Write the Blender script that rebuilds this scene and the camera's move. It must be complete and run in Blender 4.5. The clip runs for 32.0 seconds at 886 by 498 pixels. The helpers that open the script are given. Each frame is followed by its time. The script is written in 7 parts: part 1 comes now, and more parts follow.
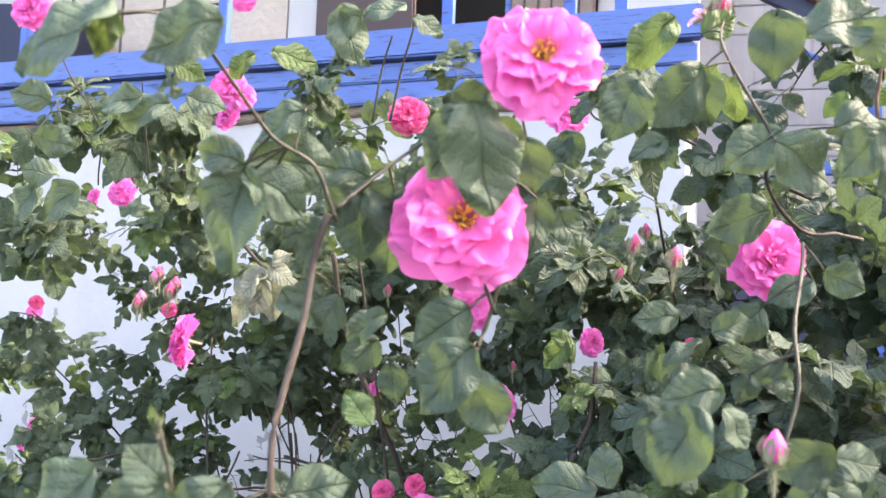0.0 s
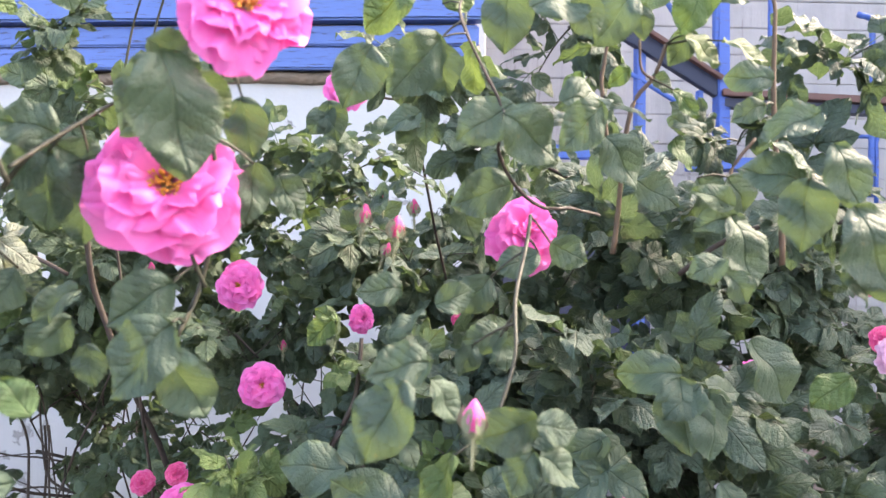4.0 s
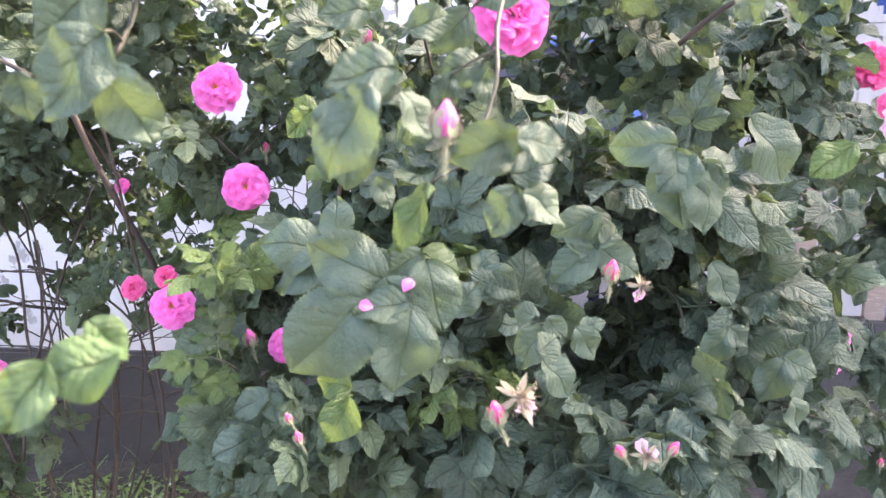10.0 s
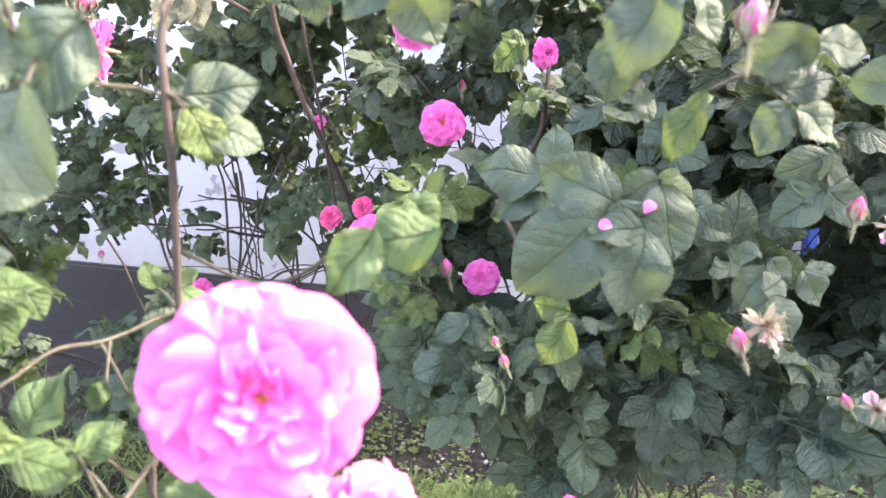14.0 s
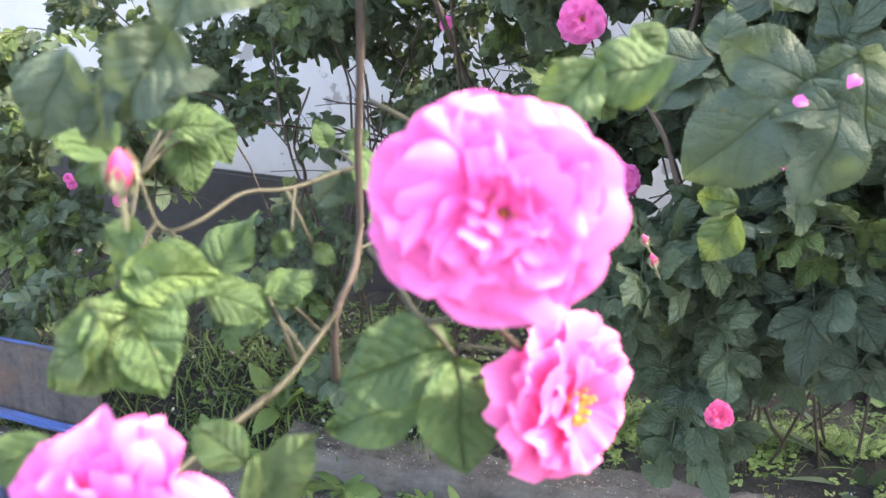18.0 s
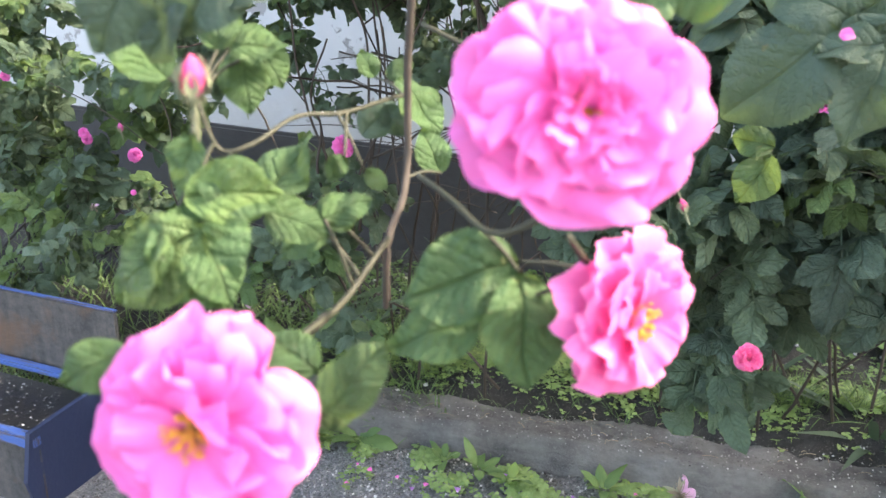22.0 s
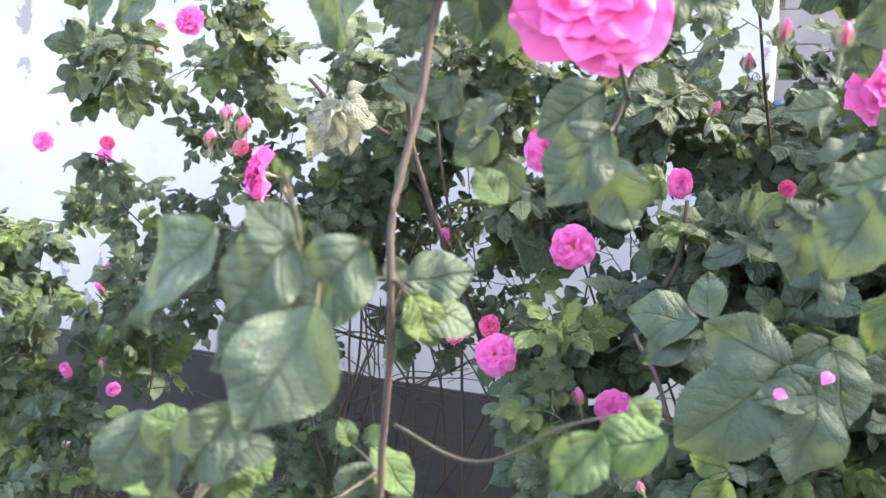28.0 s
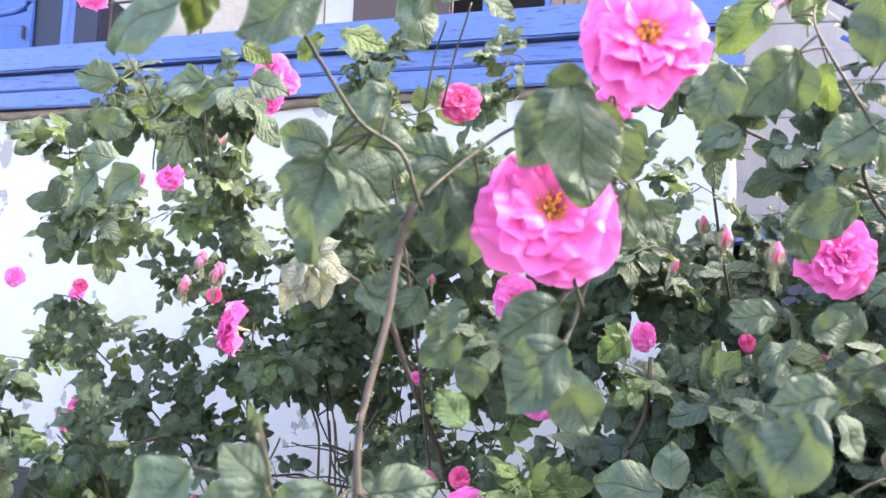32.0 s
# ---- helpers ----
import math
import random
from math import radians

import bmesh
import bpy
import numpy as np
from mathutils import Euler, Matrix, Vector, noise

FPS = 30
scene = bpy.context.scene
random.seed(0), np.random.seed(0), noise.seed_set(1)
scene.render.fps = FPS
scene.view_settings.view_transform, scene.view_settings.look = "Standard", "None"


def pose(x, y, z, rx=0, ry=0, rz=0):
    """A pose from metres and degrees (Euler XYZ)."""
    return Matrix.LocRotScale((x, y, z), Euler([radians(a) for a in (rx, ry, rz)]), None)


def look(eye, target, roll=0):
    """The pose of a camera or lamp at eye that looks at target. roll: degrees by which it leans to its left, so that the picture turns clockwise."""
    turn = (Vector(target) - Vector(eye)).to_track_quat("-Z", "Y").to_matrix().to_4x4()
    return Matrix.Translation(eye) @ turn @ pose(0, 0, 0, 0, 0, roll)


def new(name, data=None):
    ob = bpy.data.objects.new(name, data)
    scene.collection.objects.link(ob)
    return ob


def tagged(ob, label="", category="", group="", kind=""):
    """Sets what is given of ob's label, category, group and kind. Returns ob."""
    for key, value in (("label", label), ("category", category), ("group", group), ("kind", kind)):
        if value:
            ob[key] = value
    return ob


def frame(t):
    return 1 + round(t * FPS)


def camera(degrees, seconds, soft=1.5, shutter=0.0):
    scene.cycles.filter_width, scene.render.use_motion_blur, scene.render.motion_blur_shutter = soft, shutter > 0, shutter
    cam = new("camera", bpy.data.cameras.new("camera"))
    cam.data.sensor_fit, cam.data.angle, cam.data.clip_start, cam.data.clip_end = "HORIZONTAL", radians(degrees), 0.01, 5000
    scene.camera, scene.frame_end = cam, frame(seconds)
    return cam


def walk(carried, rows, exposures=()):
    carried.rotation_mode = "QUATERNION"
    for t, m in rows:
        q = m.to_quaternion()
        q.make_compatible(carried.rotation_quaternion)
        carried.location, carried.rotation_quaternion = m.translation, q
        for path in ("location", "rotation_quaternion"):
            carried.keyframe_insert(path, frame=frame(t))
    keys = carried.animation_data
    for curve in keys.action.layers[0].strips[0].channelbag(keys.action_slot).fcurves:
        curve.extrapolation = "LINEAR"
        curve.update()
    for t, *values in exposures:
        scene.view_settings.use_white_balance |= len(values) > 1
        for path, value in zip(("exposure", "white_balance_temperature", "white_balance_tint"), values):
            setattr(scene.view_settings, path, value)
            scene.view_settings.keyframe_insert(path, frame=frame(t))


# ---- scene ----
cam = camera(57.74, 32.0)
PATH = [
    (0, (0.000, 0.001, 1.381), (0.003, 1.994, 1.549), 2.14),
    (0.5, (0.005, -0.000, 1.382), (0.071, 1.991, 1.554), 2.05),
    (1, (0.013, -0.002, 1.383), (0.155, 1.985, 1.551), 2.13),
    (1.5, (0.019, -0.009, 1.382), (0.241, 1.971, 1.563), 2.11),
    (2, (0.030, 0.005, 1.384), (0.323, 1.976, 1.553), 2.02),
    (2.5, (0.033, 0.011, 1.382), (0.374, 1.975, 1.545), 2.00),
    (3, (0.041, 0.017, 1.382), (0.423, 1.974, 1.538), 1.63),
    (3.5, (0.048, 0.022, 1.381), (0.471, 1.971, 1.528), 1.38),
    (4, (0.057, 0.024, 1.379), (0.548, 1.958, 1.509), 1.24),
    (4.5, (0.069, 0.027, 1.374), (0.626, 1.945, 1.485), 0.72),
    (6.5, (0.087, 0.046, 1.358), (0.689, 1.953, 1.386), 0.94),
    (7, (0.090, 0.043, 1.351), (0.698, 1.948, 1.342), 0.03),
    (7.5, (0.097, 0.052, 1.341), (0.703, 1.956, 1.261), -0.22),
    (8, (0.097, 0.059, 1.336), (0.697, 1.963, 1.200), -0.14),
    (8.5, (0.094, 0.061, 1.328), (0.663, 1.971, 1.157), -0.01),
    (9, (0.092, 0.058, 1.324), (0.648, 1.967, 1.110), 0.05),
    (9.5, (0.088, 0.062, 1.318), (0.626, 1.973, 1.071), -0.12),
    (10, (0.081, 0.064, 1.312), (0.584, 1.980, 1.037), 0.17),
    (10.5, (0.073, 0.065, 1.312), (0.538, 1.989, 1.022), 0.18),
    (11, (0.068, 0.065, 1.309), (0.507, 1.995, 1.019), 0.24),
    (11.5, (0.060, 0.065, 1.306), (0.467, 2.000, 1.004), 0.45),
    (12, (0.050, 0.064, 1.301), (0.389, 2.008, 0.982), 0.85),
    (12.5, (0.040, 0.059, 1.299), (0.326, 2.011, 0.967), 1.13),
    (13, (0.032, 0.061, 1.294), (0.243, 2.019, 0.944), 1.21),
    (13.5, (0.023, 0.063, 1.289), (0.192, 2.021, 0.921), 1.39),
    (15.5, (0.004, 0.069, 1.272), (0.024, 2.020, 0.831), 2.16),
    (16, (-0.006, 0.073, 1.271), (-0.013, 2.020, 0.812), 2.39),
    (16.5, (-0.010, 0.081, 1.266), (-0.073, 2.019, 0.778), 2.10),
    (17, (-0.015, 0.081, 1.257), (-0.103, 2.011, 0.738), 1.97),
    (17.5, (-0.021, 0.078, 1.251), (-0.114, 2.000, 0.708), 2.23),
    (18, (-0.024, 0.083, 1.245), (-0.144, 1.993, 0.665), 1.83),
    (18.5, (-0.028, 0.083, 1.236), (-0.142, 1.981, 0.616), 1.36),
    (19, (-0.038, 0.080, 1.229), (-0.145, 1.969, 0.582), 1.74),
    (19.5, (-0.040, 0.076, 1.225), (-0.165, 1.954, 0.550), 1.82),
    (20, (-0.041, 0.075, 1.222), (-0.175, 1.947, 0.530), 1.85),
    (20.5, (-0.044, 0.076, 1.221), (-0.181, 1.946, 0.524), 1.76),
    (21, (-0.042, 0.076, 1.222), (-0.178, 1.947, 0.528), 1.86),
    (21.5, (-0.042, 0.073, 1.226), (-0.174, 1.948, 0.541), 1.79),
    (22, (-0.044, 0.076, 1.228), (-0.179, 1.955, 0.557), 1.82),
    (22.5, (-0.046, 0.078, 1.237), (-0.178, 1.969, 0.601), 2.06),
    (23, (-0.044, 0.079, 1.243), (-0.168, 1.986, 0.655), 2.16),
    (23.5, (-0.043, 0.081, 1.255), (-0.164, 2.003, 0.716), 2.37),
    (24, (-0.042, 0.083, 1.265), (-0.159, 2.016, 0.766), 2.58),
    (24.5, (-0.040, 0.085, 1.273), (-0.156, 2.030, 0.821), 2.56),
    (26.5, (-0.039, 0.074, 1.301), (-0.136, 2.049, 1.000), 2.74),
    (27, (-0.039, 0.069, 1.312), (-0.143, 2.050, 1.052), 2.61),
    (27.5, (-0.038, 0.065, 1.318), (-0.142, 2.051, 1.108), 2.67),
    (28, (-0.041, 0.051, 1.331), (-0.155, 2.041, 1.162), 2.97),
    (28.5, (-0.042, 0.040, 1.338), (-0.165, 2.033, 1.218), 2.91),
    (29, (-0.041, 0.029, 1.348), (-0.154, 2.025, 1.279), 2.52),
    (29.5, (-0.041, 0.027, 1.358), (-0.146, 2.024, 1.338), 2.38),
    (30, (-0.041, 0.027, 1.366), (-0.138, 2.025, 1.383), 2.58),
    (30.5, (-0.041, 0.032, 1.370), (-0.135, 2.029, 1.416), 2.73),
    (31, (-0.040, 0.035, 1.371), (-0.130, 2.032, 1.427), 2.83),
    (31.5, (-0.039, 0.033, 1.377), (-0.115, 2.029, 1.467), 3.18),
    (32, (-0.038, 0.024, 1.383), (-0.101, 2.018, 1.519), 3.18),
]
walk(cam, [(t, look(eye, target, roll)) for t, eye, target, roll in PATH],
     exposures=[(0.0, 3.22, 7600, 17), (4.0, 3.27, 7700, 17), (7.0, 3.6, 7600, 20), (12.0, 3.97, 7600, 26), (16.0, 3.6, 7600, 21), (20.0, 3.27, 7700, 9), (23.0, 3.33, 7700, 8), (26.0, 3.45, 7600, 14), (32.0, 3.45, 7200, 18)])
cam.data.dof.use_dof, cam.data.dof.focus_distance, cam.data.dof.aperture_fstop = True, 1.4, 14.0

# ---- light ----
SUN_ELEVATION, SUN_TURN = 40.0, 87.0
world = bpy.data.worlds.new("daylight")
scene.world = world
world.use_nodes = True
wn = world.node_tree
sky = wn.nodes.new("ShaderNodeTexSky")
sky.sky_type, sky.sun_disc = "NISHITA", False
sky.sun_elevation, sky.sun_rotation = radians(SUN_ELEVATION), radians(SUN_TURN)
sky.air_density, sky.dust_density = 1.0, 4.0
wn.nodes["Background"].inputs["Strength"].default_value = 0.15
wn.links.new(sky.outputs[0], wn.nodes["Background"].inputs["Color"])
sun = new("sun", bpy.data.lights.new("sun", "SUN"))
sun.data.energy, sun.data.angle, sun.data.color = 1.3, radians(1.0), (1.0, 0.95, 0.87)
a, e = radians(SUN_TURN), radians(SUN_ELEVATION)
sun.matrix_world = look((0, 0, 0), (-math.sin(a) * math.cos(e), -math.cos(a) * math.cos(e), -math.sin(e)))


# ---- materials ----
class Mat:
    """A node material with a few shortcuts."""

    def __init__(self, name):
        self.m = bpy.data.materials.new(name)
        self.m.use_nodes = True
        self.t = self.m.node_tree
        self.b = self.t.nodes["Principled BSDF"]
        self.out = self.t.nodes["Material Output"]

    def node(self, kind, **inputs):
        n = self.t.nodes.new(kind)
        for k, v in inputs.items():
            self.put(n, k.replace("_", " "), v)
        return n

    def put(self, n, key, v):
        slot = n.inputs[int(key[1:])] if key[0] == "i" and key[1:].isdigit() else n.inputs[key]
        if isinstance(v, bpy.types.NodeSocket):
            self.t.links.new(v, slot)
        else:
            slot.default_value = v

    def math(self, op, a, b=0.0, c=0.0):
        n = self.t.nodes.new("ShaderNodeMath")
        n.operation = op
        for i, v in enumerate((a, b, c)):
            self.put(n, "i%d" % i, v)
        return n.outputs[0]

    def noise(self, scale, detail=4.0, rough=0.6, vec=None):
        n = self.node("ShaderNodeTexNoise", Scale=scale, Detail=detail, Roughness=rough)
        if vec is not None:
            self.put(n, "Vector", vec)
        return n.outputs[0]

    def ramp(self, fac, *stops):
        n = self.t.nodes.new("ShaderNodeValToRGB")
        while len(n.color_ramp.elements) < len(stops):
            n.color_ramp.elements.new(0.5)
        for el, (at, col) in zip(n.color_ramp.elements, stops):
            el.position, el.color = at, (*col, 1)
        self.put(n, "Fac", fac)
        return n.outputs[0]

    def mix(self, fac, a, b, blend="MIX"):
        n = self.t.nodes.new("ShaderNodeMix")
        n.data_type, n.blend_type = "RGBA", blend
        self.put(n, "i0", fac)
        self.put(n, "i6", a if isinstance(a, bpy.types.NodeSocket) else (*a, 1))
        self.put(n, "i7", b if isinstance(b, bpy.types.NodeSocket) else (*b, 1))
        return n.outputs[2]

    def bump(self, height, strength=0.3, distance=0.01):
        n = self.node("ShaderNodeBump", Strength=strength, Distance=distance, Height=height)
        self.put(self.b, "Normal", n.outputs[0])
        return n.outputs[0]

    def objvec(self):
        return self.node("ShaderNodeTexCoord").outputs["Object"]

    def world_vec(self):
        return self.node("ShaderNodeNewGeometry").outputs["Position"]

    def chance(self):
        """A number that differs from object to object and from island to island."""
        a = self.node("ShaderNodeObjectInfo").outputs["Random"]
        b = self.node("ShaderNodeNewGeometry").outputs["Random Per Island"]
        return self.math("FRACT", self.math("ADD", a, b))

    def done(self, color=None, rough=None, **rest):
        if color is not None:
            self.put(self.b, "Base Color", color if isinstance(color, bpy.types.NodeSocket) else (*color, 1))
        if rough is not None:
            self.put(self.b, "Roughness", rough)
        for k, v in rest.items():
            self.put(self.b, k.replace("_", " "), v)
        return self.m

    def translucent(self, color, amount):
        tr = self.node("ShaderNodeBsdfTranslucent", Color=color)
        mx = self.t.nodes.new("ShaderNodeMixShader")
        mx.inputs[0].default_value = amount
        self.t.links.new(self.b.outputs[0], mx.inputs[1])
        self.t.links.new(tr.outputs[0], mx.inputs[2])
        self.t.links.new(mx.outputs[0], self.out.inputs[0])


def leaf_material(name, dark, mid, light, glow, shine=0.42, veins=0.10, relief=0.6, mottle=0.40):
    """Rugose rose leaf: side veins sunk between puffed panels, a midrib, fine puckers and uneven colour."""
    m = Mat(name)
    lime = (light[0] * 1.2, light[1] * 1.15, light[2] * 0.6)
    uv = m.node("ShaderNodeUVMap").outputs[0]
    sep = m.node("ShaderNodeSeparateXYZ", Vector=uv)
    u, v = sep.outputs[0], sep.outputs[1]
    side = m.math("ABSOLUTE", m.math("SUBTRACT", u, 0.5))
    luck = m.chance()
    vec = m.node("ShaderNodeCombineXYZ", X=u, Y=m.math("MULTIPLY", v, 1.4), Z=m.math("MULTIPLY", luck, 90.0)).outputs[0]
    broad, fine = m.noise(2.6, 2.0, 0.5, vec), m.noise(11.0, 4.0, 0.65, vec)
    # Side veins run outwards and forwards from the midrib, by turns on either half.
    phase = m.math("SUBTRACT", m.math("MULTIPLY", v, 6.2), m.math("MULTIPLY", side, 4.4))
    phase = m.math("ADD", phase, m.math("MULTIPLY", m.math("GREATER_THAN", u, 0.5), 0.5))
    phase = m.math("ADD", phase, m.math("MULTIPLY", m.math("SUBTRACT", broad, 0.5), 1.7))
    off = m.math("MULTIPLY", m.math("ABSOLUTE", m.math("SUBTRACT", m.math("FRACT", phase), 0.5)), 2.0)
    furrow = m.math("POWER", off, 7.0)
    panel = m.math("SUBTRACT", 1.0, m.math("POWER", off, 2.5))
    rib = m.math("MAXIMUM", m.math("SUBTRACT", 1.0, m.math("MULTIPLY", side, 32.0)), 0.0)
    cells = m.node("ShaderNodeTexVoronoi", Scale=15.0, Vector=vec)
    cells.feature = "DISTANCE_TO_EDGE"
    puff = m.math("MINIMUM", m.math("MULTIPLY", cells.outputs[0], 3.0), 0.8)
    base = m.ramp(luck, (0.0, dark), (0.35, mid), (0.84, mid), (0.96, light), (1.0, lime))
    col = m.mix(m.math("MULTIPLY", broad, 0.2 + 0.8 * mottle), base, light)
    blotch = m.ramp(fine, (0.42, (0, 0, 0)), (0.62, (1, 1, 1)))
    col = m.mix(m.math("MULTIPLY", blotch, mottle), col, dark)
    col = m.mix(m.math("MULTIPLY", furrow, 0.14 + veins), col, tuple(0.55 * c for c in dark))
    col = m.mix(m.math("MULTIPLY", rib, 0.25 + veins), col, light)
    rim = m.ramp(m.math("ADD", side, m.math("MULTIPLY", broad, 0.25)), (0.56, (0, 0, 0)), (0.62, (1, 1, 1)))
    col = m.mix(m.math("MULTIPLY", rim, 0.4), col, lime)
    spot = m.ramp(m.noise(7.0, 2.0, 0.5, vec), (0.70, (0, 0, 0)), (0.74, (1, 1, 1)))
    col = m.mix(m.math("MULTIPLY", spot, 0.35), col, (0.16, 0.12, 0.05))
    h = m.math("ADD", m.math("MULTIPLY", panel, 0.42), m.math("MULTIPLY", puff, 0.3))
    h = m.math("ADD", h, m.math("MULTIPLY", fine, 1.2 * mottle))
    h = m.math("SUBTRACT", m.math("ADD", h, m.math("MULTIPLY", broad, 2.0)), m.math("MULTIPLY", rib, 1.0))
    m.bump(h, 1.0, 0.007 * relief)
    m.done(col, m.math("MULTIPLY_ADD", fine, 0.30, shine - 0.05), Specular_IOR_Level=0.42)
    m.translucent(m.mix(0.5, col, glow), 0.24)
    return m.m


def petal_material(name, deep, mid, pale):
    m = Mat(name)
    uv = m.node("ShaderNodeUVMap").outputs[0]
    sep = m.node("ShaderNodeSeparateXYZ", Vector=uv)
    veil = m.noise(60.0, 3.0)
    stretch = m.node("ShaderNodeMapping", Vector=uv)
    stretch.inputs["Scale"].default_value = (26, 2.2, 1)
    streak = m.noise(1.0, 3.0, 0.6, stretch.outputs[0])
    v = m.math("ADD", m.math("MULTIPLY", sep.outputs[1], 0.75), m.math("MULTIPLY", streak, 0.3))
    col = m.ramp(v, (0.12, pale), (0.35, mid), (0.75, mid), (1.0, pale))
    col = m.mix(m.math("MULTIPLY", m.chance(), 0.4), col, deep)
    col = m.mix(m.math("MULTIPLY", veil, 0.18), col, pale)
    m.bump(streak, 0.25, 0.001)
    m.done(col, 0.55, Specular_IOR_Level=0.3)
    m.translucent(col, 0.40)
    return m.m


def plain(name, c1, c2, scale, rough, bump=0.2, dist=0.004, detail=6.0, metal=0.0):
    m = Mat(name)
    v = m.objvec()
    n = m.noise(scale, detail, 0.62, v)
    big = m.noise(scale * 0.13, 3.0, 0.5, v)
    col = m.mix(m.math("MULTIPLY_ADD", big, 0.5, m.math("MULTIPLY", n, 0.5)), c1, c2)
    m.bump(n, bump, dist)
    return m.done(col, rough, Metallic=metal)


LEAF = leaf_material("rose_leaf", (0.039, 0.066, 0.044), (0.078, 0.125, 0.080), (0.126, 0.176, 0.112), (0.20, 0.30, 0.06), 0.44, 0.10, 0.5)
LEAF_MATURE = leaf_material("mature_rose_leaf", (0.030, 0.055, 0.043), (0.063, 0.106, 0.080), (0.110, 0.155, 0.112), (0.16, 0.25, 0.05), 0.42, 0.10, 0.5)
LEAF_NEAR = leaf_material("large_rose_leaf", (0.035, 0.062, 0.045), (0.060, 0.097, 0.068), (0.088, 0.131, 0.090), (0.20, 0.30, 0.06), 0.50, 0.02, 0.24, 0.08)
LEAF_FRESH = leaf_material("fresh_rose_leaf", (0.042, 0.090, 0.034), (0.070, 0.135, 0.050), (0.105, 0.180, 0.078), (0.22, 0.33, 0.05), 0.48, 0.03, 0.34, 0.12)
LEAF_YOUNG = leaf_material("young_rose_leaf", (0.065, 0.125, 0.045), (0.095, 0.160, 0.055), (0.14, 0.21, 0.08), (0.26, 0.36, 0.06))
# Sunlight put into the colour: far lighter than LEAF, for leaves in sun.
LEAF_SUNLIT = leaf_material("sunlit_rose_leaf", (0.17, 0.20, 0.16), (0.25, 0.28, 0.22), (0.36, 0.38, 0.30), (0.34, 0.4, 0.2), 0.5, 0.2, 0.6)
PETAL = petal_material("rose_petal", (0.80, 0.11, 0.41), (0.83, 0.17, 0.53), (0.85, 0.27, 0.63))
PETAL_WARM = petal_material("warm_rose_petal", (0.82, 0.10, 0.38), (0.84, 0.16, 0.46), (0.88, 0.34, 0.62))
PETAL_DEEP = petal_material("deep_rose_petal", (0.62, 0.04, 0.20), (0.76, 0.08, 0.28), (0.82, 0.25, 0.45))
PETAL_PALE = petal_material("fading_petal", (0.62, 0.24, 0.50), (0.68, 0.40, 0.61), (0.75, 0.56, 0.69))
PETAL_LILAC = petal_material("dried_lilac_petal", (0.34, 0.10, 0.42), (0.48, 0.20, 0.56), (0.66, 0.46, 0.74))
STAMEN = plain("stamen", (0.62, 0.22, 0.03), (0.72, 0.36, 0.07), 400, 0.8)
STRAW = plain("dry_filament", (0.15, 0.115, 0.07), (0.36, 0.30, 0.23), 300, 0.8)
MOSS = plain("mossy_calyx", (0.16, 0.21, 0.11), (0.38, 0.36, 0.25), 600, 0.8, 0.6)
STEM = plain("green_stem", (0.022, 0.026, 0.014), (0.050, 0.046, 0.028), 160, 0.6)
CANE = plain("brown_cane", (0.018, 0.013, 0.011), (0.060, 0.043, 0.034), 120, 0.75, 0.5, 0.002)
RED_TWIG = plain("red_brown_twig", (0.060, 0.034, 0.026), (0.13, 0.085, 0.050), 120, 0.7)
CANE_OLD = plain("old_cane", (0.030, 0.024, 0.020), (0.078, 0.060, 0.050), 90, 0.85, 0.6, 0.002)

# Whitewash over old masonry: thick coats, hairline cracks, flaked spots.
m = Mat("whitewash")
wv = m.world_vec()
n1, n2 = m.noise(3.0, 8.0, 0.65, wv), m.noise(34.0, 6.0, 0.6, wv)
flake = m.ramp(m.noise(7.5, 6.0, 0.6, wv), (0.63, (0, 0, 0)), (0.65, (1, 1, 1)))
worn = m.ramp(m.noise(2.1, 9.0, 0.7, wv), (0.50, (0, 0, 0)), (0.66, (1, 1, 1)))
col = m.mix(n1, (0.42, 0.428, 0.45), (0.52, 0.525, 0.543))
sepz = m.node("ShaderNodeSeparateXYZ", Vector=wv).outputs[2]
splash = m.math("MULTIPLY", m.ramp(m.math("ADD", sepz, m.math("MULTIPLY", n1, 0.5)), (0.75, (1, 1, 1)), (1.15, (0, 0, 0))), 0.55)
col = m.mix(splash, col, (0.34, 0.31, 0.28))
col = m.mix(m.math("MULTIPLY", flake, 0.75), col, (0.22, 0.21, 0.21))
col = m.mix(m.math("MULTIPLY", worn, 0.5), col, (0.40, 0.40, 0.42))
h = m.math("SUBTRACT", m.math("MULTIPLY", n2, 0.4), m.math("MULTIPLY", flake, 0.8))
m.bump(m.math("ADD", h, n1), 0.5, 0.01)
WHITEWASH = m.done(col, 0.9)


def painted(name, paint, worn, scale=9.0, amount=0.66):
    """Old oil paint that has cracked along the grain and flaked off in places."""
    m = Mat(name)
    v = m.objvec()
    mp = m.node("ShaderNodeMapping", Vector=v)
    mp.inputs["Scale"].default_value = (1.2, 14, 14)
    grain = m.noise(scale * 0.8, 7.0, 0.65, mp.outputs[0])
    tone = m.noise(2.2, 5.0, 0.6, v)
    fl = m.ramp(m.noise(scale, 8.0, 0.72, mp.outputs[0]), (amount, (0, 0, 0)), (amount + 0.05, (1, 1, 1)))
    col = m.mix(tone, paint, tuple(min(1.0, c * 1.4 + 0.004) for c in paint))
    col = m.mix(m.math("MULTIPLY", fl, 0.8), col, worn)
    m.bump(m.math("SUBTRACT", m.math("MULTIPLY", grain, 0.5), fl), 0.5, 0.004)
    return m.done(col, 0.55)


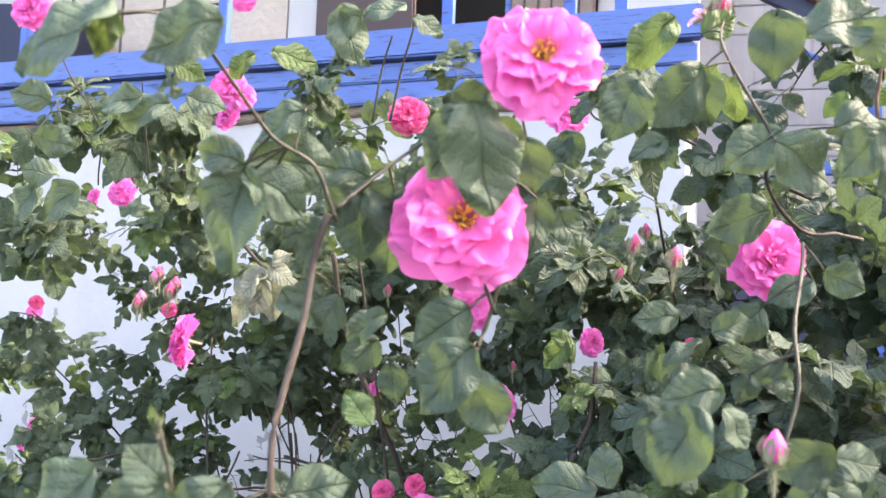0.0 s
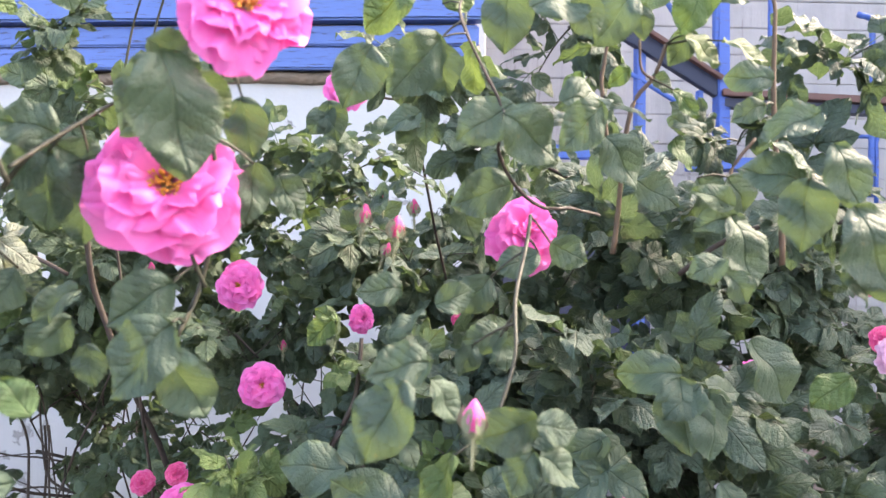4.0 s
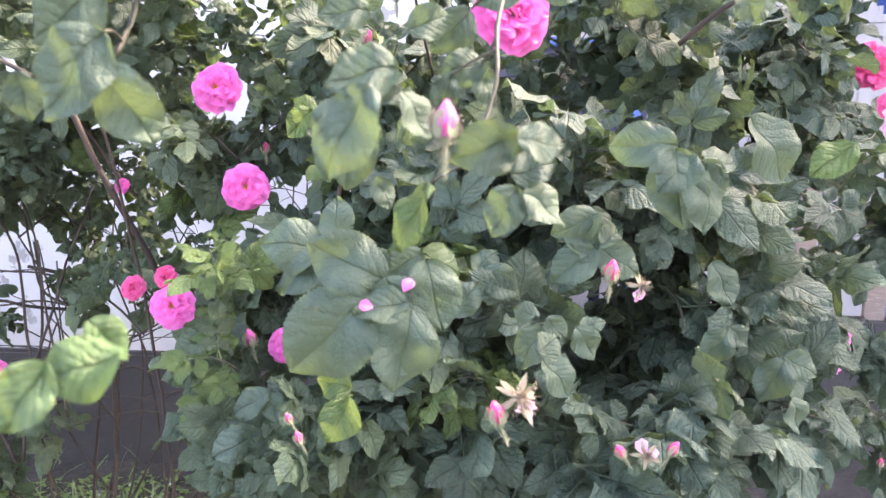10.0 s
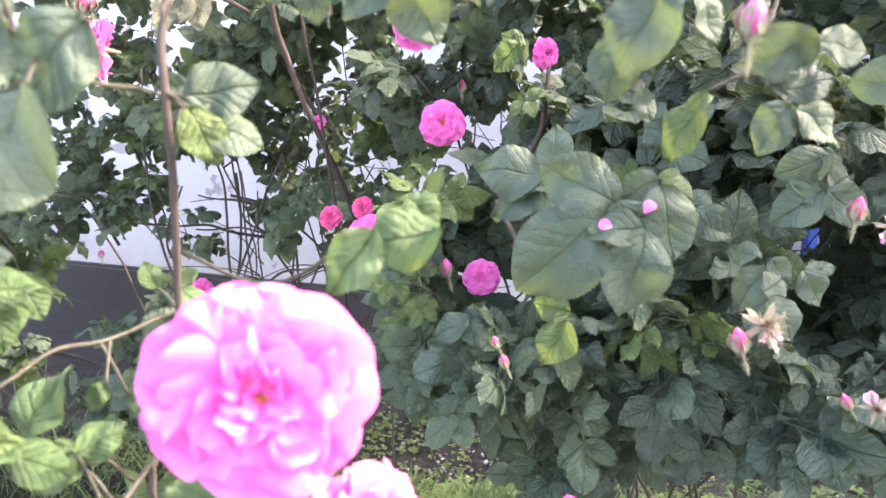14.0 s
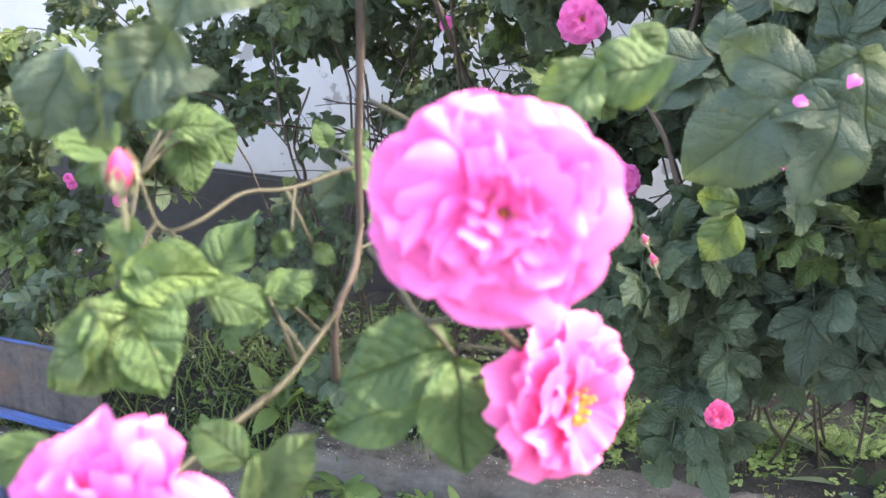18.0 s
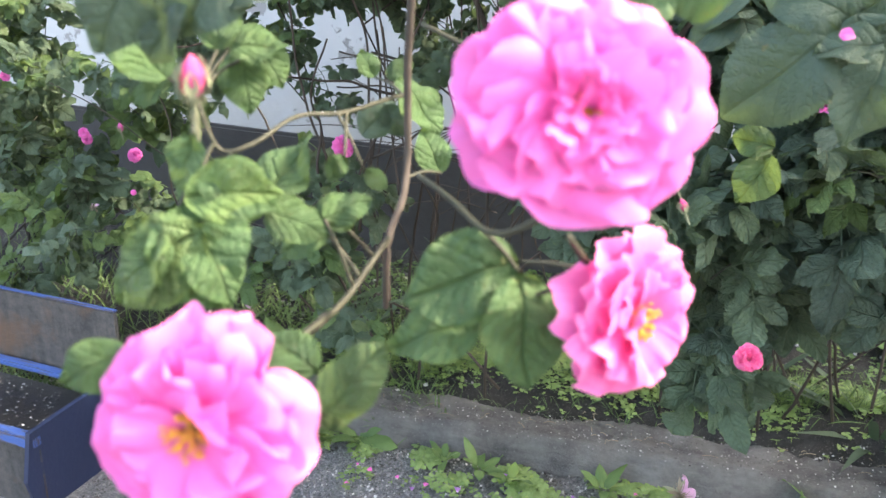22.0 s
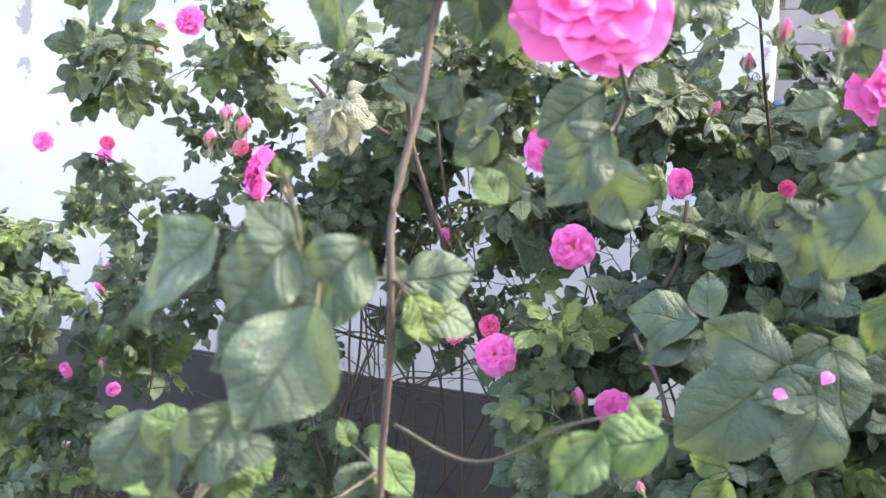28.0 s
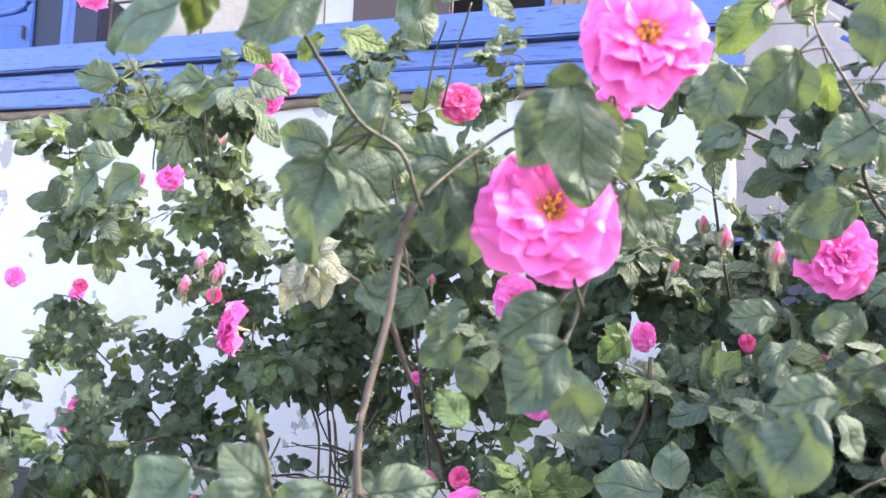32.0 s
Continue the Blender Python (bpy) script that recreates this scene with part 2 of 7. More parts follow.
BLUE_BOARD = painted("blue_board_paint", (0.06, 0.12, 0.34), (0.05, 0.05, 0.07), 9.0, 0.56)
BLUE_STEEL = painted("blue_steel_paint", (0.035, 0.095, 0.34), (0.07, 0.045, 0.035), 5.0, 0.57)
NAVY = painted("navy_paint", (0.006, 0.012, 0.040), (0.012, 0.012, 0.016), 6.0, 0.66)
BROWN_PAINT = painted("brown_door_paint", (0.05, 0.03, 0.03), (0.12, 0.09, 0.08), 6.0, 0.75)
GREY_WOOD = painted("weathered_wood", (0.16, 0.12, 0.10), (0.30, 0.26, 0.22), 14.0, 0.55)
m = Mat("rusty_sheet")
rv = m.objvec()
rs = m.node("ShaderNodeMapping", Vector=rv)
rs.inputs["Scale"].default_value = (14, 14, 2.5)
r1, r2, r3 = m.noise(1.6, 6.0, 0.65, rs.outputs[0]), m.noise(60.0, 6.0, 0.7, rv), m.noise(5.0, 5.0, 0.6, rv)
col = m.ramp(m.math("MULTIPLY_ADD", r1, 0.5, m.math("MULTIPLY", r2, 0.5)), (0.36, (0.020, 0.019, 0.021)), (0.52, (0.055, 0.051, 0.052)), (0.68, (0.10, 0.085, 0.075)))
col = m.mix(m.ramp(r3, (0.52, (0, 0, 0)), (0.66, (1, 1, 1))), col, (0.095, 0.055, 0.035))
m.bump(r2, 0.6, 0.004)
RUST = m.done(col, 0.75)
RED_BROWN = plain("red_brown_rail", (0.08, 0.032, 0.028), (0.15, 0.075, 0.065), 30, 0.6)
CONCRETE = plain("grey_render", (0.11, 0.11, 0.115), (0.42, 0.41, 0.42), 5, 0.9, 0.6, 0.015, 9.0)
m = Mat("limewashed_planks")
wv = m.world_vec()
stretch = m.node("ShaderNodeMapping", Vector=wv)
stretch.inputs["Scale"].default_value = (9, 9, 0.8)
run, spot = m.noise(1.0, 7.0, 0.65, stretch.outputs[0]), m.noise(5.0, 9.0, 0.65, wv)
col = m.mix(m.math("MULTIPLY_ADD", run, 0.6, m.math("MULTIPLY", spot, 0.4)), (0.24, 0.23, 0.235), (0.56, 0.54, 0.545))
col = m.mix(m.ramp(m.noise(2.2, 9.0, 0.7, stretch.outputs[0]), (0.60, (0, 0, 0)), (0.68, (0.6, 0.6, 0.6))), col, (0.17, 0.15, 0.14))
m.bump(m.math("ADD", run, spot), 0.6, 0.012)
LIME_PLANK = m.done(col, 0.9)
PLINTH = plain("dark_plinth", (0.022, 0.021, 0.022), (0.052, 0.05, 0.051), 30, 0.9, 0.6, 0.01, 8.0)
STONE = plain("pale_stone", (0.40, 0.33, 0.27), (0.66, 0.60, 0.54), 22, 0.9, 0.7, 0.02, 8.0)
CRUMBLE = plain("crumbling_mortar", (0.10, 0.07, 0.05), (0.34, 0.27, 0.22), 40, 0.95, 0.9, 0.02, 8.0)
# Near-black colour that stands for the lack of light indoors.
DARK = plain("room_shade_sheet", (0.01, 0.01, 0.012), (0.02, 0.02, 0.02), 4, 0.9)
m = Mat("kerb_timber")
tv = m.objvec()
tm = m.node("ShaderNodeMapping", Vector=tv)
tm.inputs["Scale"].default_value = (4, 18, 18)
t1, t2, t3 = m.noise(2.5, 8.0, 0.7, tm.outputs[0]), m.noise(7.0, 8.0, 0.7, tv), m.noise(170.0, 5.0, 0.7, tv)
col = m.ramp(m.math("MULTIPLY_ADD", t1, 0.3, m.math("MULTIPLY", t2, 0.7)), (0.34, (0.035, 0.034, 0.033)), (0.5, (0.115, 0.112, 0.110)), (0.68, (0.20, 0.196, 0.192)))
col = m.mix(m.ramp(t3, (0.56, (0, 0, 0)), (0.68, (1, 1, 1))), col, (0.16, 0.157, 0.153))
m.bump(m.math("ADD", m.math("ADD", t1, t2), m.math("MULTIPLY", t3, 0.8)), 0.9, 0.014)
TIMBER = m.done(col, 0.92)
GRASS = plain("grass_blade", (0.045, 0.09, 0.028), (0.11, 0.175, 0.05), 9, 0.55)
WEED = leaf_material("weed_leaf", (0.06, 0.115, 0.035), (0.09, 0.16, 0.05), (0.14, 0.22, 0.08), (0.2, 0.28, 0.05), 0.45, 0.02, 0.04, 0.2)
STRAP = plain("strap_leaf_green", (0.035, 0.06, 0.036), (0.075, 0.115, 0.06), 30, 0.5)
CHICKWEED = leaf_material("chickweed_leaf", (0.13, 0.22, 0.07), (0.19, 0.29, 0.10), (0.27, 0.36, 0.15), (0.3, 0.36, 0.06), 0.5, 0.0, 0.01, 0.2)
BLUE_WORN = painted("worn_blue_paint", (0.03, 0.075, 0.24), (0.07, 0.05, 0.04), 6.0, 0.5)
WATER = plain("dark_water", (0.008, 0.008, 0.009), (0.018, 0.018, 0.019), 60, 0.3)
YELLOW = plain("yellow_flower", (0.75, 0.55, 0.02), (0.85, 0.68, 0.05), 200, 0.6)
m = Mat("pebble")
col = m.ramp(m.chance(), (0.0, (0.05, 0.048, 0.046)), (0.45, (0.14, 0.137, 0.135)), (0.8, (0.26, 0.255, 0.25)), (1.0, (0.52, 0.51, 0.50)))
m.bump(m.noise(300.0, 3.0), 0.3, 0.001)
PEBBLE = m.done(col, 0.85)

m = Mat("soil")
wv = m.world_vec()
g1, g2, g3 = m.noise(2.2, 6.0, 0.6, wv), m.noise(60.0, 8.0, 0.7, wv), m.noise(240.0, 4.0, 0.7, wv)
col = m.ramp(m.math("MULTIPLY_ADD", g1, 0.5, m.math("MULTIPLY", g2, 0.5)), (0.3, (0.008, 0.008, 0.008)), (0.5, (0.022, 0.021, 0.021)), (0.7, (0.055, 0.053, 0.052)))
col = m.mix(m.ramp(g3, (0.60, (0, 0, 0)), (0.68, (1, 1, 1))), col, (0.13, 0.125, 0.12))
m.bump(m.math("ADD", g2, m.math("MULTIPLY", g3, 0.5)), 0.9, 0.02)
SOIL = m.done(col, 0.95)
m = Mat("gravel_path")
wv = m.world_vec()
g1, g2 = m.noise(3.0, 5.0, 0.6, wv), m.noise(190.0, 6.0, 0.75, wv)
vo = m.node("ShaderNodeTexVoronoi", Scale=120.0, Vector=wv)
col = m.ramp(m.math("MULTIPLY_ADD", g1, 0.35, m.math("MULTIPLY", g2, 0.65)), (0.35, (0.07, 0.07, 0.072)), (0.52, (0.19, 0.19, 0.195)), (0.66, (0.46, 0.46, 0.47)))
m.bump(m.math("ADD", g2, vo.outputs[0]), 0.9, 0.012)
GRAVEL = m.done(col, 0.95)


# ---- mesh helpers ----
def mesh_of(name, verts, faces, mat, uvs=None, smooth=True):
    me = bpy.data.meshes.new(name)
    me.from_pydata([tuple(v) for v in verts] if not isinstance(verts, np.ndarray) else verts.tolist(), [], faces if isinstance(faces, list) else faces.tolist())
    me.materials.append(mat)
    if uvs is not None:
        idx = np.empty(len(me.loops), np.int32)
        me.loops.foreach_get("vertex_index", idx)
        me.uv_layers.new(name="UVMap").data.foreach_set("uv", np.asarray(uvs, np.float32)[idx].ravel())
    me.polygons.foreach_set("use_smooth", [smooth] * len(me.polygons))
    return me


def piece(name, me, parent=None, m=None, label=""):
    ob = new(name, me)
    ob.parent = parent
    if m is not None:
        ob.matrix_basis = m
    if label:
        ob["label"] = label
    return ob


def box_mesh(name, sx, sy, sz, mat, bevel=0.006, at=(0, 0, 0), rough=0.0):
    """A bevelled box, its corners a little uneven."""
    bm = bmesh.new()
    bmesh.ops.create_cube(bm, size=1)
    for v in bm.verts:
        v.co = Vector((v.co.x * sx + at[0], v.co.y * sy + at[1], v.co.z * sz + at[2])) + Vector([random.uniform(-rough, rough) for _ in range(3)])
    if bevel:
        bmesh.ops.bevel(bm, geom=bm.edges[:], offset=min(bevel, sx / 3, sy / 3, sz / 3), segments=2, affect="EDGES")
    me = bpy.data.meshes.new(name)
    bm.to_mesh(me)
    bm.free()
    me.materials.append(mat)
    return me


def smooth_line(points, steps=6):
    """A Catmull-Rom line through the points."""
    p = np.array(points, float)
    p = np.vstack([2 * p[0] - p[1], p, 2 * p[-1] - p[-2]])
    out = []
    for i in range(1, len(p) - 2):
        for s in np.linspace(0, 1, steps, endpoint=False):
            a, b, c, d = p[i - 1 : i + 3]
            out.append(0.5 * (2 * b + (c - a) * s + (2 * a - 5 * b + 4 * c - d) * s * s + (3 * b - a - 3 * c + d) * s**3))
    out.append(p[-2])
    return np.array(out)


def tube_data(line, r0, r1, sides=6):
    line = np.asarray(line, float)
    n = len(line)
    tan = np.gradient(line, axis=0)
    tan /= np.linalg.norm(tan, axis=1)[:, None] + 1e-9
    ref = np.where(np.abs(tan[:, 2:3]) > 0.9, np.array([[1.0, 0, 0]]), np.array([[0, 0, 1.0]]))
    a = np.cross(tan, ref)
    a /= np.linalg.norm(a, axis=1)[:, None] + 1e-9
    b = np.cross(tan, a)
    r = np.linspace(r0, r1, n)[:, None, None]
    w = np.linspace(0, 2 * math.pi, sides, endpoint=False)[None, :, None]
    v = line[:, None] + r * (np.cos(w) * a[:, None] + np.sin(w) * b[:, None])
    faces = []
    for i in range(n - 1):
        for j in range(sides):
            k = (j + 1) % sides
            faces.append((i * sides + j, i * sides + k, (i + 1) * sides + k, (i + 1) * sides + j))
    faces.append(tuple(range(sides - 1, -1, -1)))
    faces.append(tuple((n - 1) * sides + j for j in range(sides)))
    return v.reshape(-1, 3), faces


def tube(name, line, r0, r1, mat, parent=None, sides=7, label=""):
    v, f = tube_data(line, r0, r1, sides)
    return piece(name, mesh_of(name, v, f, mat), parent, None, label)


class Heap:
    """Gathers many copies of small shapes into one mesh."""

    def __init__(self):
        self.v, self.f, self.uv, self.n = [], [], [], 0

    def add(self, shape, m):
        v, f, uv = shape
        m = np.array(m)
        self.v.append(v @ m[:3, :3].T + m[:3, 3])
        self.f.extend([tuple(i + self.n for i in q) for q in f])
        self.uv.append(uv if uv is not None else np.zeros((len(v), 2)))
        self.n += len(v)

    def mesh(self, name, mat):
        return mesh_of(name, np.concatenate(self.v), self.f, mat, np.concatenate(self.uv))


def frame_from(at, ahead, normal, scale=1.0):
    """A pose whose y axis runs ahead and whose z axis is near the normal."""
    y = Vector(ahead).normalized()
    z = Vector(normal)
    z = (z - y * z.dot(y)).normalized()
    x = y.cross(z)
    m = Matrix((x, y, z)).transposed().to_4x4() @ Matrix.Diagonal((scale, scale, scale, 1))
    m.translation = Vector(at)
    return m


# ---- leaf and flower shapes ----
def leaflet(length, width, rows, cols, fold, droop, wave, teeth, seed, tip=0.62):
    """One rose leaflet along +y: elliptic with a short point, toothed, folded at the midrib, arched to its rim, puffed between
    its side veins, twisted and drooping to its tip."""
    rng = np.random.default_rng(seed)
    ph = rng.uniform(0, 6.28, 3)
    bend, twist, arch = rng.uniform(-0.08, 0.08), rng.uniform(-0.5, 0.5), rng.uniform(0.1, 0.7)
    v, uv, f = [], [], []
    for i in range(rows + 1):
        t = i / rows
        w = width * 0.5 * (math.sin(math.pi * (t * 0.97 + 0.03) ** 0.92) ** 0.66 * (1 - 0.45 * tip * max(0.0, t - 0.72) / 0.28) if 0 < t < 1 else 0.02)
        if teeth and 0 < i < rows:
            w *= 1 + (0.03 if i % 2 else -0.03) * (1 if rows > 20 else 1.6)
        for j in range(-cols, cols + 1):
            s = j / cols
            x = s * w
            z = fold * abs(x) - droop * length * t * t + wave * width * (math.sin(9 * t + ph[0] + 2 * s) * 0.05 + math.sin(5 * t + ph[1]) * s * 0.08 + 0.03 * s * s * math.sin(16 * t + ph[2] + (2 if s > 0 else 0)))
            z -= 0.35 * abs(s) ** 3 * w * fold + arch * s * s * w * 0.45
            if cols > 3:
                off = abs((6.2 * t - 4.4 * abs(x) / width + (0.5 if x > 0 else 0.0)) % 1.0 - 0.5) * 2
                z -= 0.004 * length * off**3 * min(1.0, 4 * abs(s)) * (1 - abs(s) ** 4)
            a = twist * t
            v.append((x * math.cos(a) - z * math.sin(a) * 0.5 + bend * length * t * t, t * length + (0.05 * w * abs(s) if t < 0.3 else 0), z + x * math.sin(a)))
            uv.append((0.5 + 0.5 * s * w / (width * 0.5), t))
    m = 2 * cols + 1
    for i in range(rows):
        for j in range(m - 1):
            f.append((i * m + j, i * m + j + 1, (i + 1) * m + j + 1, (i + 1) * m + j))
    return np.array(v), f, np.array(uv)


def shift(shape, m):
    v, f, uv = shape
    m = np.array(m)
    return v @ m[:3, :3].T + m[:3, 3], f, uv


def merge(shapes):
    h = Heap()
    for s in shapes:
        h.add(s, np.eye(4))
    return np.concatenate(h.v), h.f, np.concatenate(h.uv)


def compound_leaf(seed, fine, five=True):
    """A pinnate rose leaf of unit length along +y, with its face up: a leaf stalk, one end leaflet and two pairs."""
    rng = np.random.default_rng(seed)
    rows, cols = (18, 3) if fine else (11, 2)
    parts = []
    line = np.array([(0, 0, 0), (0.01, 0.25, 0.02), (-0.01, 0.5, 0.0)])
    sv, sf = tube_data(smooth_line(line, 3), 0.010, 0.007, 4)
    parts.append((sv, sf, np.tile((0.5, 0.5), (len(sv), 1))))
    places = [(0.53, 0, 0.48)] + [(y, s * a, ln) for y, a, ln in ((0.46, 62, 0.42), (0.22, 74, 0.34))[: 2 if five else 1] for s in (-1, 1)]
    for k, (y, ang, ln) in enumerate(places):
        ln *= rng.uniform(0.9, 1.12)
        lf = leaflet(ln, ln * rng.uniform(0.62, 0.76), rows, cols, rng.uniform(-0.15, 0.4), rng.uniform(0.08, 0.42), rng.uniform(0.8, 2.0), True, seed * 10 + k, 0.25)
        m = pose(0, y, 0, rng.uniform(-14, 10), rng.uniform(-22, 22), -(ang + rng.uniform(-9, 9)))
        parts.append(shift(lf, m))
    return merge(parts)


def petal(length, width, cup, curl, ruffle, seed, rows=7, cols=4):
    """A petal along +y: narrow foot, broad round wavy rim, cupped across and curling back at the rim."""
    rng = np.random.default_rng(seed)
    ph = rng.uniform(0, 6.28, 4)
    v, uv, f = [], [], []
    for i in range(rows + 1):
        t = i / rows
        w = width * 0.5 * (0.14 + 0.86 * math.sin(min(1.0, t * 1.3) * math.pi / 2))
        for j in range(-cols, cols + 1):
            s = j / cols
            # Rows bend into arcs, so that the rim is round.
            arc = (1 - math.sqrt(1 - 0.92 * s * s)) * 0.42
            notch = 0.035 * math.exp(-((s / 0.22) ** 2)) * t**4
            y = length * (t * (1 - arc * t) - notch + 0.018 * math.sin(6 * s + ph[0]) * t)
            z = cup * length * (t * (1 - t) * 1.1 + 0.5 * s * s * t) - curl * length * t**3
            z += ruffle * length * t * t * (0.055 * math.sin(5.5 * s + ph[1]) + 0.028 * math.sin(11 * s + ph[2]))
            v.append((s * w * (1 - 0.10 * t**6), y, z))
            uv.append((0.5 + 0.5 * s, t))
    m = 2 * cols + 1
    for i in range(rows):
        for j in range(m - 1):
            f.append((i * m + j, i * m + j + 1, (i + 1) * m + j + 1, (i + 1) * m + j))
    return np.array(v), f, np.array(uv)


def rose_petals(seed, fine, openness=1.0, full=True):
    """The petals of an open double rose of unit width that faces +z: shape and pose of each, outer ring first."""
    rng = np.random.default_rng(seed)
    rows, cols = (9, 6) if fine else (5, 4)
    rings = [(8, 0.50, 0.60, 2, 0.10, 0.13), (8, 0.47, 0.55, 10, 0.15, 0.11), (8, 0.41, 0.45, 20, 0.22, 0.09), (7, 0.33, 0.36, 33, 0.32, 0.08), (7, 0.26, 0.25, 47, 0.42, 0.04), (6, 0.19, 0.19, 58, 0.5, 0.0)]
    out = []
    for k, (count, ln, wd, lift, cup, curl) in enumerate(rings if full is True else rings[:5] if full else rings[:4]):
        turn = rng.uniform(0, 360)
        for i in range(count):
            p = petal(ln * rng.uniform(0.88, 1.04), wd * rng.uniform(0.8, 1.15), cup * rng.uniform(0.5, 1.7), curl * rng.uniform(0.1, 2.0), rng.uniform(1.0, 2.8), int(rng.integers(1 << 30)), rows, cols)
            tilt = lift * (2 - openness) + rng.uniform(-11, 13)
            m = pose(0, 0, -0.05 + 0.016 * k, 0, 0, turn + 360 * i / count + rng.uniform(-17, 17)) @ pose(0, 0.02 + 0.010 * (5 - k), 0, tilt, rng.uniform(-18, 18), rng.uniform(-8, 8))
            out.append(shift(p, m))
    return out


def stamens(seed):
    rng = np.random.default_rng(seed)
    parts = []
    for _ in range(70):
        a, r, h = rng.uniform(0, 6.28), 0.115 * math.sqrt(rng.uniform(0.01, 1)), rng.uniform(0.08, 0.15)
        p = (r * math.cos(a), r * math.sin(a), h)
        sv, sf = tube_data([(p[0] * 0.4, p[1] * 0.4, 0), p], 0.004, 0.003, 3)
        parts.append((sv, sf, np.zeros((len(sv), 2))))
        hv, hf = tube_data([p, (p[0] * 1.1, p[1] * 1.1, h + 0.022)], 0.011, 0.008, 5)
        parts.append((hv, hf, np.zeros((len(hv), 2))))
    return merge(parts)


def calyx(seed, long=0.34):
    """Receptacle, five sepals and a short stalk under a flower, pointing along -z."""
    rng = np.random.default_rng(seed)
    parts = []
    line = [(0, 0, -0.34), (0, 0, -0.20), (0, 0, -0.12), (0, 0, -0.05)]
    v, f = tube_data(smooth_line(line, 3), 0.02, 0.06, 7)
    parts.append((v, f, np.zeros((len(v), 2))))
    for i in range(5):
        lf = leaflet(long, 0.09, 4, 1, 0.3, -0.1, 1.0, False, seed + i)
        parts.append(shift(lf, pose(0, 0, -0.07, 0, 0, 72 * i + rng.uniform(-9, 9)) @ pose(0, 0.03, 0, rng.uniform(-38, 5), 0, 0)))
    return merge(parts)


def bristles(parts, rng, count, z0, z1, r0, r1):
    """Mossy hairs on a round stalk between two heights."""
    for _ in range(count):
        t = rng.uniform()
        a, z, r = rng.uniform(0, 6.28), z0 + (z1 - z0) * t, r0 + (r1 - r0) * t
        q = r + rng.uniform(0.04, 0.12)
        sv, sf = tube_data([(r * math.cos(a), r * math.sin(a), z), (q * math.cos(a), q * math.sin(a), z + rng.uniform(-0.03, 0.05))], 0.009, 0.004, 3)
        parts.append((sv, sf, np.zeros((len(sv), 2))))


def bud_calyx(seed):
    """A mossy stalk and cup with five sepals that clasp the bud."""
    rng = np.random.default_rng(seed)
    parts = []
    v, f = tube_data(smooth_line([(0.03, 0, -1.1), (0.01, 0, -0.5), (0, 0, -0.16)], 3), 0.05, 0.07, 7)
    parts.append((v, f, np.zeros((len(v), 2))))
    v, f = tube_data(smooth_line([(0, 0, -0.2), (0, 0, -0.02), (0, 0, 0.16)], 3), 0.10, 0.24, 9)
    parts.append((v, f, np.zeros((len(v), 2))))
    for i in range(5):
        lf = leaflet(rng.uniform(0.65, 1.0), 0.34, 6, 1, -0.5, -0.10, 1.0, False, seed + i)
        parts.append(shift(lf, pose(0, 0, -0.02, 0, 0, 72 * i + rng.uniform(-9, 9)) @ pose(0, 0.30, 0, rng.uniform(80, 92), 0, 0)))
    bristles(parts, rng, 110, -0.9, -0.1, 0.06, 0.12)
    bristles(parts, rng, 320, -0.2, 0.6, 0.20, 0.36)
    return merge(parts)


def bud_shape(seed):
    """Five petals rolled into a pointed bud of unit length along +z."""
    rng = np.random.default_rng(seed)
    rows, sides = 9, 12
    v, f, uv = [], [], []
    for i in range(rows + 1):
        t = i / rows
        r = 0.30 * math.sin(math.pi * min(0.97, 0.12 + t * 0.85) ** 0.85) + 0.01
        for j in range(sides + 1):
            a = 2 * math.pi * j / sides
            rr = r * (1 + 0.10 * ((j / sides * 3 + t * 0.7) % 1.0))
            v.append((rr * math.cos(a), rr * math.sin(a), t * 0.95 + 0.02 * math.sin(3 * a)))
            uv.append((j / sides, t))
    m = sides + 1
    for i in range(rows):
        for j in range(sides):
            f.append((i * m + j, i * m + j + 1, (i + 1) * m + j + 1, (i + 1) * m + j))
    return np.array(v), f, np.array(uv)


def spent_bloom(seed):
    """What is left of a faded rose: wispy filaments and a few limp petals."""
    rng = np.random.default_rng(seed)
    wisps, limp = [], []
    for _ in range(120):
        a, t = rng.uniform(0, 6.28), rng.uniform(0.2, 1.3)
        d = np.array([math.cos(a) * math.sin(t), math.sin(a) * math.sin(t), math.cos(t)])
        ln = rng.uniform(0.14, 0.34)
        sv, sf = tube_data(smooth_line([d * 0.03, d * ln * 0.6, d * ln + np.array([0, 0, 0.05 * rng.normal()])], 2), 0.007, 0.004, 3)
        wisps.append((sv, sf, np.zeros((len(sv), 2))))
    for i in range(5):
        lf = leaflet(rng.uniform(0.28, 0.45), 0.09, 5, 1, 0.3, rng.uniform(-0.2, 0.3), 1.2, False, seed + i)
        wisps.append(shift(lf, pose(0, 0, -0.02, 0, 0, 72 * i + rng.uniform(-12, 12)) @ pose(0, 0.03, 0, rng.uniform(-30, 35), 0, 0)))
    for i in range(2):
        p = petal(rng.uniform(0.35, 0.5), rng.uniform(0.2, 0.36), 0.3, rng.uniform(0.1, 0.5), 2.0, seed + 20 + i, 5, 3)
        limp.append(shift(p, pose(0, 0, -0.02, 0, 0, rng.uniform(0, 200)) @ pose(0, 0.02, 0, rng.uniform(-40, 20), rng.uniform(-25, 25), 0)))
    return merge(wisps), merge(limp)


